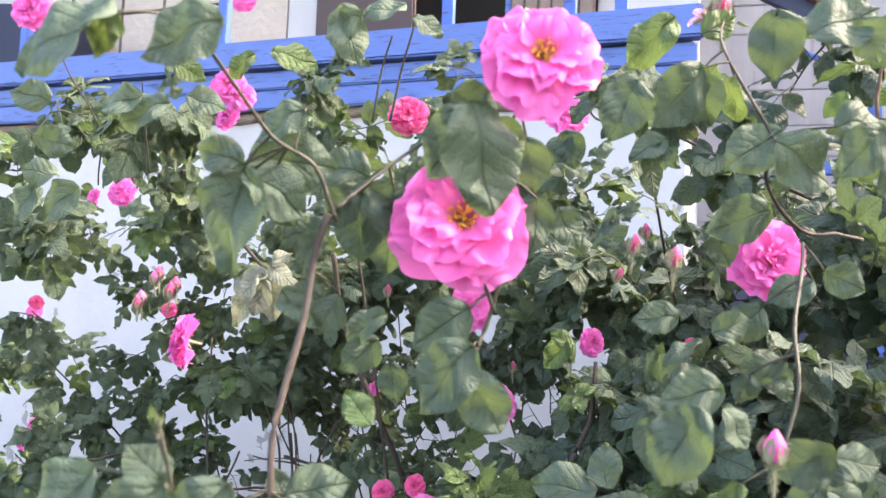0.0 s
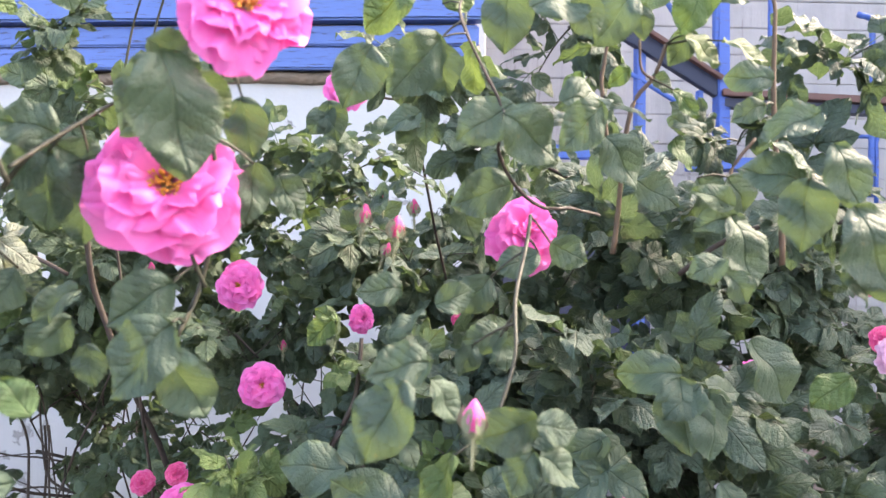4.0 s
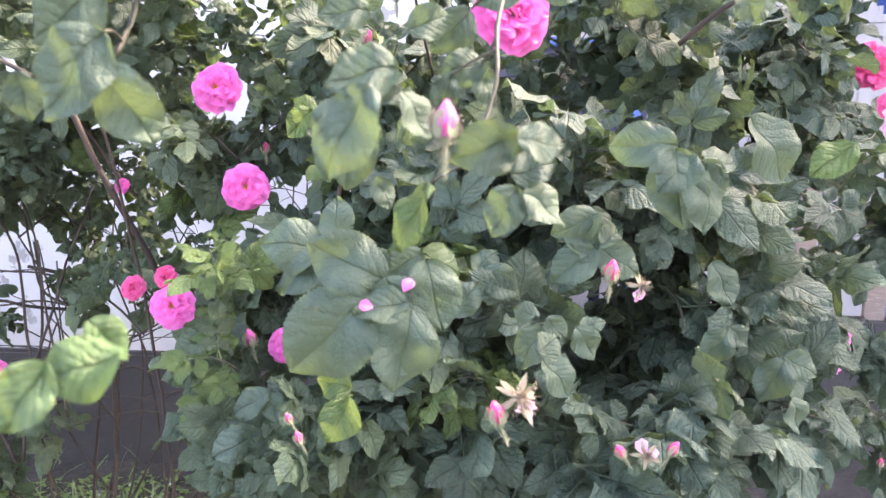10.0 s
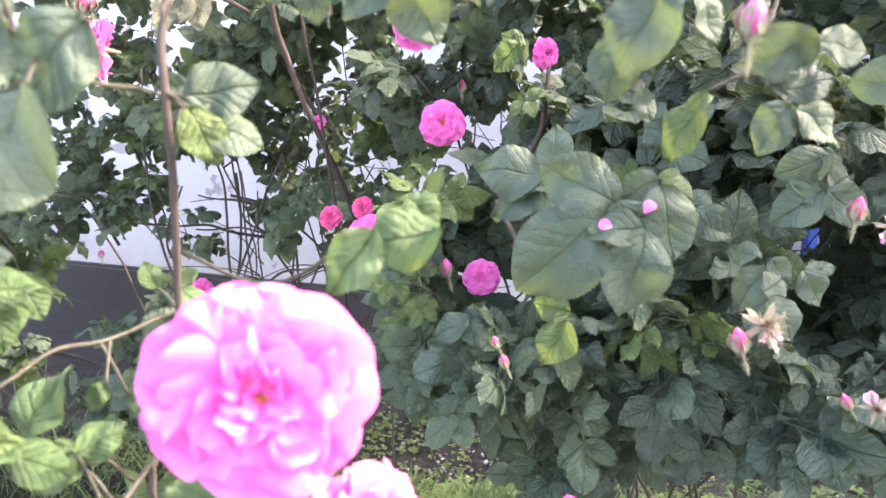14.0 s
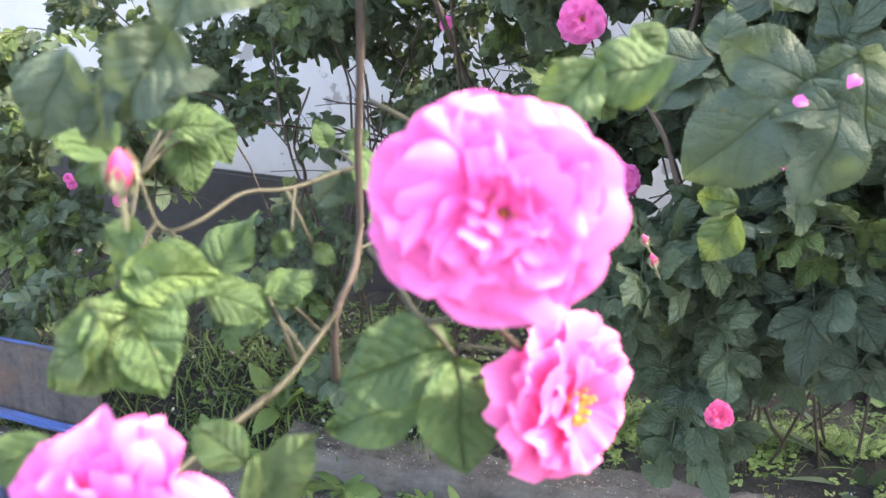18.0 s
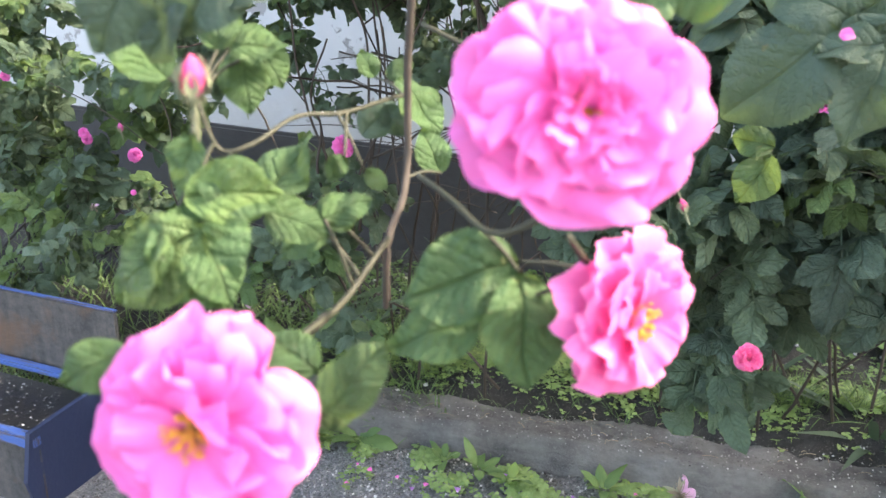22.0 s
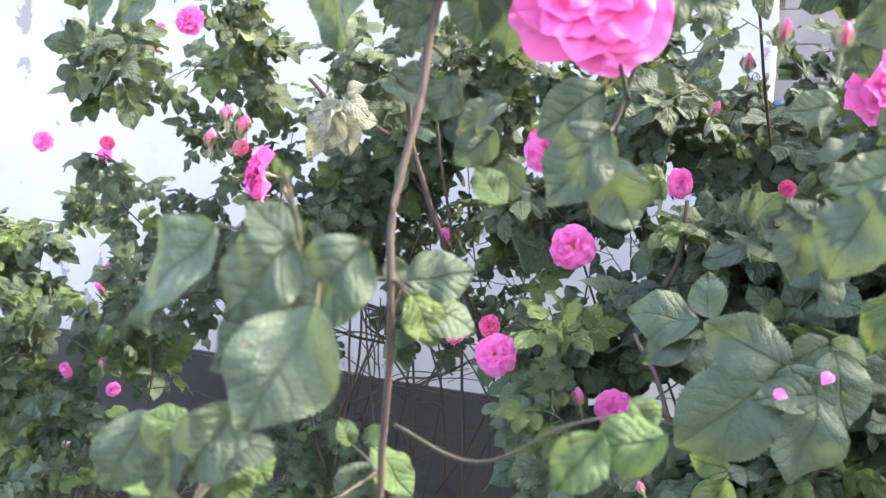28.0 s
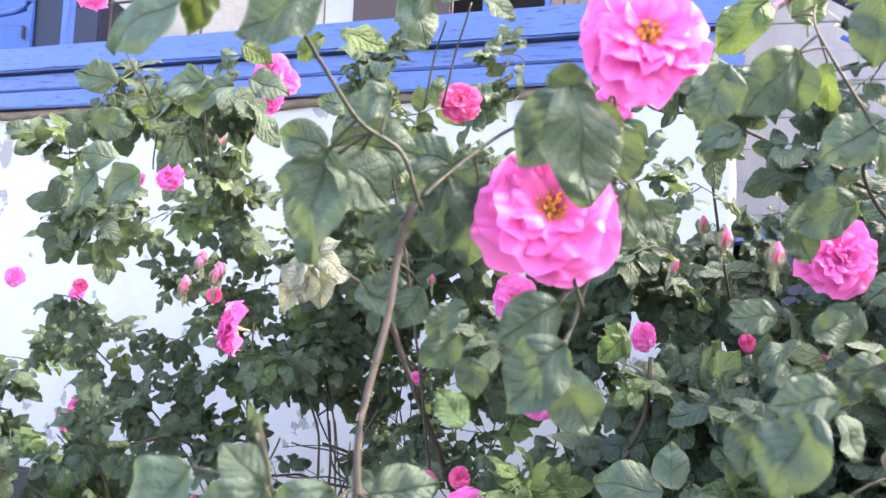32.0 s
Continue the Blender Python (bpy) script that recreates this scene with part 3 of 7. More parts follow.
LEAVES = [compound_leaf(41 + k, False, k % 3 != 2) for k in range(8)]
LEAF_MESH = [mesh_of("leaf", *s[:2], LEAF, s[2]) for s in LEAVES]
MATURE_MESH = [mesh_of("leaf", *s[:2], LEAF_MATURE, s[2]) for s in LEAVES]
YOUNG_MESH = [mesh_of("leaf", *s[:2], LEAF_YOUNG, s[2]) for s in LEAVES]
BLADES = [leaflet(1.0, 0.77, 52, 7, 0.16 + 0.09 * k, 0.08 + 0.05 * k, 1.3, True, 70 + k) for k in range(5)]
BLADE_MESH = [mesh_of("leaflet", *s[:2], LEAF_NEAR, s[2]) for s in BLADES]
BLADE_YOUNG = [mesh_of("leaflet", *s[:2], LEAF_YOUNG, s[2]) for s in BLADES]
BLADE_FRESH = [mesh_of("leaflet", *s[:2], LEAF_FRESH, s[2]) for s in BLADES]
BLADE_SUNLIT = [mesh_of("leaflet", *s[:2], LEAF_SUNLIT, s[2]) for s in BLADES]
ROSES = {}
for shade, mat in (("pink", PETAL), ("deep", PETAL_DEEP), ("faded", PETAL_PALE)):
    for k in range(3):
        s = merge(rose_petals(100 + k, False, (0.9, 0.72, 0.5)[k], k > 0 or "most"))
        ROSES[shade, k] = mesh_of("petals", *s[:2], mat, s[2])
SPENT = []
for k in range(3):
    w_, l_ = spent_bloom(60 + k)
    SPENT.append((mesh_of("filaments", *w_[:2], STRAW, w_[2]), mesh_of("limp_petals", *l_[:2], PETAL_PALE, l_[2])))
s = stamens(5)
STAMEN_MESH = mesh_of("stamens", *s[:2], STAMEN, s[2])
s = calyx(7)
CALYX_MESH = mesh_of("calyx", *s[:2], MOSS, s[2])
s = bud_calyx(17)
BUD_CALYX = mesh_of("calyx", *s[:2], MOSS, s[2])
s = bud_shape(3)
BUD_MESH = mesh_of("bud_petals", *s[:2], PETAL_DEEP, s[2])
BUD_PALE = mesh_of("bud_petals", *s[:2], PETAL, s[2])


# ---- the house and the ground ----
WALL = Matrix.Translation((0, 2.9, 0)) @ pose(0, 0, 0, 0, 0, -18.8)


def slab(name, x0, x1, y0, y1, z0, z1, mat, bevel=0.004, base=WALL, **tags):
    ob = new(name, box_mesh(name, x1 - x0, y1 - y0, z1 - z0, mat, bevel))
    ob.matrix_world = base @ Matrix.Translation(((x0 + x1) / 2, (y0 + y1) / 2, (z0 + z1) / 2))
    tagged(ob, kind="structure", **tags)
    return ob


def grid_sheet(name, x0, x1, y0, y1, n, height, mat, **tags):
    xs, ys = np.linspace(x0, x1, n), np.linspace(y0, y1, n)
    v = np.array([(x, y, height(x, y)) for y in ys for x in xs])
    f = [(j * n + i, j * n + i + 1, (j + 1) * n + i + 1, (j + 1) * n + i) for j in range(n - 1) for i in range(n - 1)]
    ob = new(name, mesh_of(name, v, f, mat))
    return tagged(ob, **tags)


def lumps(x, y, s, h):
    return h * noise.noise((x * s, y * s, 3.1))


GROUND = new("ground", mesh_of("ground", [(-400, -400, -0.03), (400, -400, -0.03), (400, 400, -0.03), (-400, 400, -0.03)], [(0, 1, 2, 3)], SOIL))
tagged(GROUND, "bare grey earth of the yard round the house", "ground", kind="structure")
grid_sheet("path", -16, 16, -14, 2.15, 150, lambda x, y: lumps(x, y, 2, 0.012) + lumps(x, y, 9, 0.006) - 0.004, GRAVEL, label="trodden path of grey gravel and grit along the kerb", category="path", kind="structure")
grid_sheet("flower_bed", -4.5, 4.2, 1.75, 4.9, 90, lambda x, y: min(0.17, max(-0.04, (y - 1.93 + 0.17 * x) * 0.9)) * (1 if x > -0.75 or y > 2.0 else 1) + lumps(x, y, 5, 0.02) + lumps(x, y, 17, 0.01), SOIL, label="dark crumbly soil of the rose bed before the wall", category="flower bed", kind="structure")

slab("wall_house", -7, 0.84, 0.0, 0.4, 0, 2.16, WHITEWASH, label="whitewashed rough masonry wall with flaked spots", category="wall")
slab("wall_house_return", 0.44, 0.838, 0.4, 2.2, 0, 2.16, WHITEWASH, label="whitewashed end wall beside the stairs", category="wall")
slab("plinth", -7, 0.85, -0.03, 0.02, -0.05, 0.57, PLINTH, 0.012, label="dark damp cement plinth at the foot of the wall", category="plinth")
slab("gallery_floor", -7, 0.86, -0.02, 1.35, 2.2, 2.40, GREY_WOOD, label="plank floor of the raised gallery", category="floor")
slab("fascia_lower", -7, 0.875, -0.050, -0.02, 2.162, 2.238, BLUE_BOARD, 0.006, label="blue painted board with cracked, flaking paint", category="fascia board")
slab("fascia_middle", -7, 0.875, -0.055, -0.02, 2.241, 2.312, BLUE_BOARD, 0.006, label="blue painted board with cracked, flaking paint", category="fascia board")
RAGGED = new("plaster_edge", mesh_of("plaster_edge", *tube_data([(x, -0.004 + 0.01 * noise.noise((x * 7, 0, 0)), 2.143 + 0.012 * noise.noise((x * 5, 3, 0))) for x in np.linspace(-6.9, 0.83, 160)], 0.022, 0.022, 7), CRUMBLE))
RAGGED.matrix_world = WALL
tagged(RAGGED, "crumbling brown mortar under the blue boards", "mortar", kind="structure")
slab("fascia_upper", -7, 0.895, -0.085, -0.022, 2.322, 2.432, BLUE_BOARD, 0.008, label="blue painted board with cracked, flaking paint", category="fascia board")
slab("wall_gallery", -7, -2.75, 1.0, 1.2, 2.40, 4.9, WHITEWASH, label="whitewashed wall at the back of the gallery", category="wall")
slab("wall_gallery", 0.40, 0.86, 1.0, 1.2, 2.40, 4.9, WHITEWASH, label="whitewashed wall at the back of the gallery", category="wall")
# A thin sheet, no room: its black paints the shade behind the doors.
slab("room_shade_sheet", -1.1, 0.45, 1.6, 1.65, 2.40, 4.9, DARK, label="near-black sheet standing for the shade behind the gallery doors", category="room")
slab("ceiling", -7, 0.9, -0.3, 2.2, 4.9, 5.0, GREY_WOOD, label="boarded underside of the gallery roof", category="ceiling")

def tube_set(thing, rows, mat=BLUE_STEEL):
    """Bent steel tubes under one thing: name, thickness and the points each runs through."""
    for name, r, points in rows:
        tube(name, smooth_line(points, 3) if len(points) > 2 else np.array(points), r, r, mat, thing, 10)


def bar(name, a, b, wide, high, mat, parent, label=""):
    """A straight bar of square section from a to b."""
    a, b = Vector(a), Vector(b)
    ob = piece(name, box_mesh(name, wide, (b - a).length, high, mat, 0.004), parent, None, label)
    up = (0, 0, 1) if abs((b - a).normalized().z) < 0.8 else (0, -1, 0)
    ob.matrix_basis = frame_from((a + b) / 2, b - a, up)
    return ob


# Gallery: doors, posts, rails and the things that stand on it.
slab("door_brown", -1.085, -0.525, 0.96, 1.0, 2.42, 4.4, BROWN_PAINT, 0.01, label="brown painted door leaf, closed", category="door")
door = slab("door_plank", 0.0, 0.40, 0.90, 0.925, 2.42, 4.4, GREY_WOOD, 0.004, label="open door of weathered vertical planks", category="door")
for k in range(6):
    piece("plank", box_mesh("plank", 0.058, 0.016, 1.95, GREY_WOOD, 0.004), door, Matrix.Translation((-0.163 + 0.065 * k, -0.022 - 0.003 * (k % 2), 0)))
slab("door_frame", -0.03, 0.0, 0.9, 1.02, 2.42, 4.5, BLUE_BOARD, 0.004, label="blue painted door post", category="door frame")
slab("wall_gallery", -1.26, -1.085, 0.98, 1.2, 2.40, 4.9, WHITEWASH, label="whitewashed wall at the back of the gallery", category="wall")
slab("wall_stone", -2.75, -1.26, 1.0, 1.2, 2.40, 4.9, STONE, 0.02, label="rough pale stone wall with missing plaster", category="wall")
rail = tagged(new("gallery_railing"), "blue painted steel railing along the gallery edge", "railing")
rail.matrix_world = WALL
for x in (-1.0, -0.018, 0.44, 0.62, -2.05, -3.1):
    bar("post", (x, 0.03, 2.42), (x, 0.03, 4.85), 0.042, 0.042, BLUE_STEEL, rail)
for x in (-1.83, -1.55, -1.33):
    bar("baluster", (x, 0.06, 2.42), (x, 0.06, 2.95), 0.012, 0.012, RUST, rail, "thin dark iron rod")
bar("handrail", (-2.05, 0.06, 2.66), (-1.0, 0.06, 2.66), 0.012, 0.012, RUST, rail)
tube_set(rail, (("rail_tube", 0.014, [(-2.9, 0.0, 2.62), (-2.35, 0.0, 2.64), (-2.28, 0.0, 2.68), (-2.26, 0.0, 2.75), (-2.26, 0.0, 3.4)]), ("rail_tube", 0.013, [(-2.52, 0.0, 2.43), (-2.52, 0.0, 2.63)])))
locker = tagged(new("metal_locker"), "dark blue painted steel locker on the gallery", "locker")
locker.matrix_world = WALL @ pose(-2.75, 0.62, 2.4, 0, 0, 18)
piece("body", box_mesh("body", 0.7, 0.45, 0.55, NAVY, 0.008, (0, 0, 0.276)), locker)
piece("door", box_mesh("door", 0.34, 0.02, 0.5, BLUE_STEEL, 0.006, (-0.17, -0.236, 0.276)), locker, None, "lighter blue painted door")
piece("handle", box_mesh("handle", 0.015, 0.02, 0.07, RUST, 0.004, (-0.04, -0.256, 0.29)), locker)

# Steel stairs and landing beside the house, before a cracked grey wall.
stairs = tagged(new("steel_staircase"), "blue painted steel stairs with red-brown treads and tube rails", "staircase")
bar("stringer", (1.40, 3.92, 3.16), (2.44, 3.655, 2.50), 0.05, 0.085, NAVY, stairs, "dark blue channel")
bar("nosing", (1.42, 3.90, 3.215), (2.44, 3.645, 2.555), 0.10, 0.022, RED_BROWN, stairs, "red-brown plank edge")
bar("beam", (2.44, 3.656, 2.435), (3.286, 3.412, 2.40), 0.06, 0.05, NAVY, stairs)
bar("deck_edge", (2.44, 3.650, 2.482), (3.286, 3.406, 2.447), 0.10, 0.036, RED_BROWN, stairs, "red-brown plank edge")
bar("beam", (3.286, 3.412, 2.40), (4.2, 3.14, 2.67), 0.06, 0.05, NAVY, stairs)
bar("deck_edge", (3.286, 3.406, 2.447), (4.2, 3.134, 2.717), 0.10, 0.036, RED_BROWN, stairs)
bar("post", (2.45, 3.655, 2.09), (2.45, 3.655, 4.2), 0.066, 0.066, BLUE_STEEL, stairs)
bar("post", (2.345, 3.69, 2.14), (2.345, 3.69, 2.5), 0.032, 0.032, BLUE_STEEL, stairs)
bar("post", (3.33, 3.43, 0.0), (3.33, 3.43, 4.2), 0.052, 0.052, BLUE_STEEL, stairs)
bar("post", (2.05, 3.78, 0.0), (2.05, 3.78, 2.75), 0.05, 0.05, BLUE_STEEL, stairs)
bar("bracket", (2.28, 3.70, 2.11), (2.64, 3.60, 2.115), 0.10, 0.06, BLUE_STEEL, stairs)
bar("cross_beam", (2.70, 3.60, 1.675), (3.36, 3.42, 1.68), 0.05, 0.075, NAVY, stairs)
bar("cross_beam", (1.60, 3.86, 2.16), (2.06, 3.76, 2.165), 0.05, 0.07, BLUE_STEEL, stairs)
tube_set(stairs, (
    ("rail_tube", 0.016, [(3.10, 3.43, 2.90), (3.16, 3.42, 2.885), (3.178, 3.42, 2.84), (3.18, 3.43, 2.4), (3.19, 3.46, 1.96)]),
    ("rail_tube", 0.016, [(3.70, 3.28, 2.60), (3.46, 3.35, 2.612), (3.41, 3.365, 2.575), (3.41, 3.37, 2.1), (3.425, 3.41, 1.69), (3.47, 3.40, 1.62), (3.70, 3.34, 1.55)]),
    ("rail_tube", 0.011, [(2.60, 3.62, 2.27), (3.17, 3.45, 2.272), (3.21, 3.44, 2.24), (3.215, 3.45, 1.92)]),
    ("rail_tube", 0.010, [(2.95, 3.52, 2.28), (2.95, 3.52, 2.44)]),
    ("rail_tube", 0.013, [(1.70, 3.86, 2.77), (2.25, 3.71, 2.425), (2.295, 3.70, 2.385), (2.305, 3.71, 2.16)]),
    ("rail_tube", 0.014, [(1.95, 3.74, 3.3), (2.30, 3.66, 2.72), (2.36, 3.65, 2.68), (2.41, 3.64, 2.75), (2.41, 3.64, 3.3)]),
    ("rail_tube", 0.016, [(2.68, 3.55, 3.4), (2.68, 3.56, 2.52), (2.72, 3.55, 2.36), (3.0, 3.46, 2.28)])))
SIDE = Matrix.Translation((2.4, 4.75, 0)) @ pose(0, 0, 0, 0, 0, -14)
yard = slab("wall_yard", -1.75, 3.4, 0.012, 0.3, 0, 4.6, LIME_PLANK, 0.0, SIDE, label="pale limewashed wall of broad planks with dark joints and stains", category="wall")
z, k = 0.02, 0
while z < 4.5:
    high = random.uniform(0.17, 0.23)
    piece("plank", box_mesh("plank", 5.14, 0.022, high - 0.004, LIME_PLANK, 0.004, (0, 0, 0), 0.003), yard, pose(0, -0.150 + random.uniform(-0.003, 0.003), z + high / 2 - 2.3, 0, 0, random.uniform(-0.05, 0.05)))
    z += high
# Added out of view; height and turn keep sun off kerb and right bush.
SHADE_WALL = Matrix.Translation((2.4, 4.75, 0)) @ pose(0, 0, 0, 0, 0, -14) @ pose(3.4, 0, 0, 0, 0, -61)
slab("wall_yard", 0.0, 6.5, 0.0, 0.3, 0, 6.3, CONCRETE, 0.0, SHADE_WALL, label="unseen grey cement-rendered wall, added to keep the sun off the bushes", category="wall")
tank = tagged(new("steel_tank"), "navy blue painted steel tank standing under the stairs", "tank")
tank.location = (1.72, 4.05, 0)
piece("shell", box_mesh("shell", 0.85, 0.5, 1.15, NAVY, 0.03, (0, 0, 1.18)), tank)
piece("lid", box_mesh("lid", 0.89, 0.54, 0.04, BLUE_STEEL, 0.01, (0, 0, 1.775)), tank, None, "worn blue lid")
for x in (-0.36, 0.36):
    for y in (-0.2, 0.2):
        piece("leg", box_mesh("leg", 0.05, 0.05, 0.62, NAVY, 0.006, (x, y, 0.31)), tank)
boards = tagged(new("board_fence"), "weathered pale grey boards standing on a dark low wall", "fence")
boards.matrix_world = Matrix.Translation((2.62, 2.84, 0.55)) @ pose(0, 0, 0, 0, 0, -17)
for k in range(17):
    piece("board", box_mesh("board", 0.094, 0.02, 0.60 + random.uniform(-0.04, 0.03), CONCRETE if k % 3 else GREY_WOOD, 0.004, (0, 0, 0.30), 0.003), boards, pose(-0.85 + 0.102 * k, 0.004 * (k % 2), 0, 0, random.uniform(-1, 1), 0))
for z in (0.12, 0.46):
    piece("batten", box_mesh("batten", 1.75, 0.03, 0.05, GREY_WOOD, 0.004, (-0.03, 0.03, z)), boards)
slab("retaining_wall", -0.95, 0.95, -0.06, 0.10, -0.05, 0.55, PLINTH, 0.015, Matrix.Translation((2.62, 2.84, 0)) @ pose(0, 0, 0, 0, 0, -17), label="dark damp low wall under the boards", category="wall")

# The bed's timber kerb, the steel trough and what grows and lies about them.
kerb = tagged(new("timber_kerb"), "weathered grey timber laid as an edge to the rose bed", "kerb")
kerb.matrix_world = Matrix.Translation((0.2, 1.965, 0.0)) @ pose(0, 0, 0, 0, 0, -9.5)
for x0, x1 in ((-0.78, 1.6),):
    bm = bmesh.new()
    bmesh.ops.create_grid(bm, x_segments=150, y_segments=22, size=0.5)
    for v in bm.verts:
        s, c = v.co.x, v.co.y
        edge = max(abs(c) - 0.36, 0) / 0.14
        v.co = Vector(((x0 + x1) / 2 + s * (x1 - x0), c * 0.25 + 0.012 * noise.noise((s * 30, 2.0 if c > 0 else 5.0, 7)) * abs(c) * 2, 0.082 - 0.085 * edge**1.3)) + Vector((0, 0, 0.016 * noise.noise((s * 19 + x0, c * 6, 1)) + 0.010 * noise.noise((s * 94, c * 22, 2)) + 0.005 * noise.noise((s * 260, c * 40, 3))))
    me = bpy.data.meshes.new("timber")
    bm.to_mesh(me)
    bm.free()
    me.materials.append(TIMBER)
    me.polygons.foreach_set("use_smooth", [True] * len(me.polygons))
    piece("timber", me, kerb)
trough = tagged(new("steel_trough"), "rusty steel trough with blue painted rims, holding dark water", "trough")
trough.matrix_world = Matrix.Translation((-1.02, 1.665, 0.0)) @ pose(0, 0, 0, 0, 0, -16)
piece("back_plate", box_mesh("back_plate", 1.9, 0.012, 0.20, RUST, 0.003, (-0.95, 0.165, 0.29)), trough, None, "rusty steel sheet with a worn blue edge")
piece("back_rim", box_mesh("back_rim", 1.9, 0.03, 0.016, BLUE_WORN, 0.004, (-0.95, 0.135, 0.195)), trough)
piece("back_edge", box_mesh("back_edge", 1.9, 0.013, 0.004, BLUE_WORN, 0.002, (-0.95, 0.165, 0.393)), trough)
piece("front_rim", box_mesh("front_rim", 1.9, 0.03, 0.03, BLUE_WORN, 0.004, (-0.95, -0.115, 0.185)), trough)
piece("front_plate", box_mesh("front_plate", 1.9, 0.012, 0.17, RUST, 0.003, (-0.95, -0.11, 0.08)), trough)
bm = bmesh.new()
prof = [(-0.13, 0.0), (-0.155, 0.10), (-0.13, 0.215), (0.11, 0.225), (0.19, 0.26), (0.21, 0.10), (0.16, 0.0)]
loop = [bm.verts.new((0.0, y, z)) for y, z in prof]
back = [bm.verts.new((-0.012, y, z)) for y, z in prof]
bm.faces.new(loop)
bm.faces.new(back[::-1])
for i in range(len(prof)):
    j = (i + 1) % len(prof)
    bm.faces.new((loop[i], back[i], back[j], loop[j]))
me = bpy.data.meshes.new("end_plate")
bm.to_mesh(me)
bm.free()
me.materials.append(NAVY)
piece("end_plate", me, trough, None, "dark blue painted end plate")
piece("water", mesh_of("water", [(-1.9, -0.11, 0.15), (-0.01, -0.11, 0.15), (-0.01, 0.14, 0.15), (-1.9, 0.14, 0.15)], [(0, 1, 2, 3)], WATER), trough, None, "dark water with floating specks")
rng = np.random.default_rng(8)
h = Heap()
for _ in range(900):
    s = rng.uniform(0.001, 0.0050)
    b = leaflet(s * 2, s * 1.6, 2, 1, 0.1, 0.1, 0.5, False, 1)
    h.add(b, pose(rng.uniform(-1.2, -0.02), rng.uniform(-0.10, 0.125), 0.1525, 0, 0, rng.uniform(0, 360)))
ob = piece("specks", h.mesh("specks", PEBBLE), trough)
ob["kind"] = "stuff"


def bed_height(x, y):
    return min(0.17, max(-0.04, (y - 1.93 + 0.17 * x) * 0.9))


def scatter(name, label, category, shapes, mat, count, place, size, upright, seed):
    """Many small alike things in one mesh: grass, weeds, pebbles."""
    rng = np.random.default_rng(seed)
    h = Heap()
    for _ in range(count):
        x, y = place(rng)
        z = max(bed_height(x, y), 0.0) if y > 1.9 - 0.17 * x else 0.0
        s = rng.uniform(*size)
        m = pose(x, y, z, 0, 0, rng.uniform(0, 360)) @ pose(0, 0, 0, rng.uniform(*upright), rng.uniform(-14, 14), 0) @ Matrix.Diagonal((s, s, s, 1))
        h.add(shapes[rng.integers(len(shapes))], m)
    ob = new(name, h.mesh(name, mat))
    return tagged(ob, label, category, kind="stuff")


def blade_of_grass(seed):
    lf = leaflet(1.0, 0.05, 5, 1, 0.4, 0.28 + 0.05 * (seed % 5), 0.4, False, seed)
    return lf


GRASS_SHAPES = [blade_of_grass(k) for k in range(6)]
CLOVER = []
for k in range(4):
    parts = []
    for i in range(3):
        parts.append(shift(leaflet(0.6, 0.55, 4, 1, 0.15, 0.15, 0.6, False, k * 3 + i), pose(0, 0, 0.5, 0, 0, 120 * i + 20 * k) @ pose(0, 0.03, 0, 6, 0, 0)))
    sv, sf = tube_data([(0, 0, 0), (0.03, 0.02, 0.5)], 0.03, 0.02, 4)
    parts.append((sv, sf, np.zeros((len(sv), 2))))
    CLOVER.append(merge(parts))
scatter("grass", "short green grass in the bed beside the trough", "grass", GRASS_SHAPES, GRASS, 5200, lambda r: (r.uniform(-2.6, -0.15), 1.93 + abs(r.normal(0, 0.36)) + 0.05), (0.04, 0.12), (35, 88), 11)
scatter("grass", "thin grass along the timber kerb", "grass", GRASS_SHAPES, GRASS, 1500, lambda r: (r.uniform(-0.45, 1.3), 2.10 - 0.17 * r.uniform(-0.4, 1.3) * 0.6 + r.normal(0, 0.035)), (0.02, 0.06), (30, 85), 12)


def patchy(r, off, spread, bare):
    """A spot near the kerb, more often in the patches where weeds have taken hold."""
    while True:
        x = r.uniform(-0.55, 1.35)
        y = 1.965 - 0.167 * (x - 0.2) + off + r.normal(0, spread)
        if noise.noise((x * 9, y * 9, off * 50)) > bare + 0.25 * r.uniform(-1, 1):
            return x, y


scatter("chickweed", "low small-leaved weeds growing over the back of the timber kerb", "weed", CLOVER, CHICKWEED, 5600, lambda r: patchy(r, 0.145, 0.04, -0.15), (0.010, 0.028), (-25, 25), 13)
scatter("chickweed", "patches of small-leaved weeds at the foot of the kerb", "weed", CLOVER, CHICKWEED, 3000, lambda r: patchy(r, -0.185, 0.05, 0.08), (0.009, 0.026), (-25, 25), 14)
scatter("grass", "tufts of thin grass leaning over the timber kerb", "grass", GRASS_SHAPES, GRASS, 1500, lambda r: patchy(r, 0.135, 0.025, 0.0), (0.04, 0.10), (25, 80), 19)
scatter("undergrowth", "sparse seedlings on the dark soil under the roses", "weed", CLOVER, WEED, 2600, lambda r: (r.uniform(-0.9, 1.6), r.uniform(2.05, 2.85)), (0.010, 0.028), (-14, 14), 15)
STONE_SHAPE = []
for k in range(3):
    bm = bmesh.new()
    bmesh.ops.create_icosphere(bm, subdivisions=1, radius=1)
    for v in bm.verts:
        v.co *= 1 + 0.3 * noise.noise(v.co * 1.7 + Vector((k * 5, 0, 0)))
        v.co.z *= 0.6
    STONE_SHAPE.append((np.array([v.co[:] for v in bm.verts]), [tuple(v.index for v in f.verts) for f in bm.faces], None))
    bm.free()
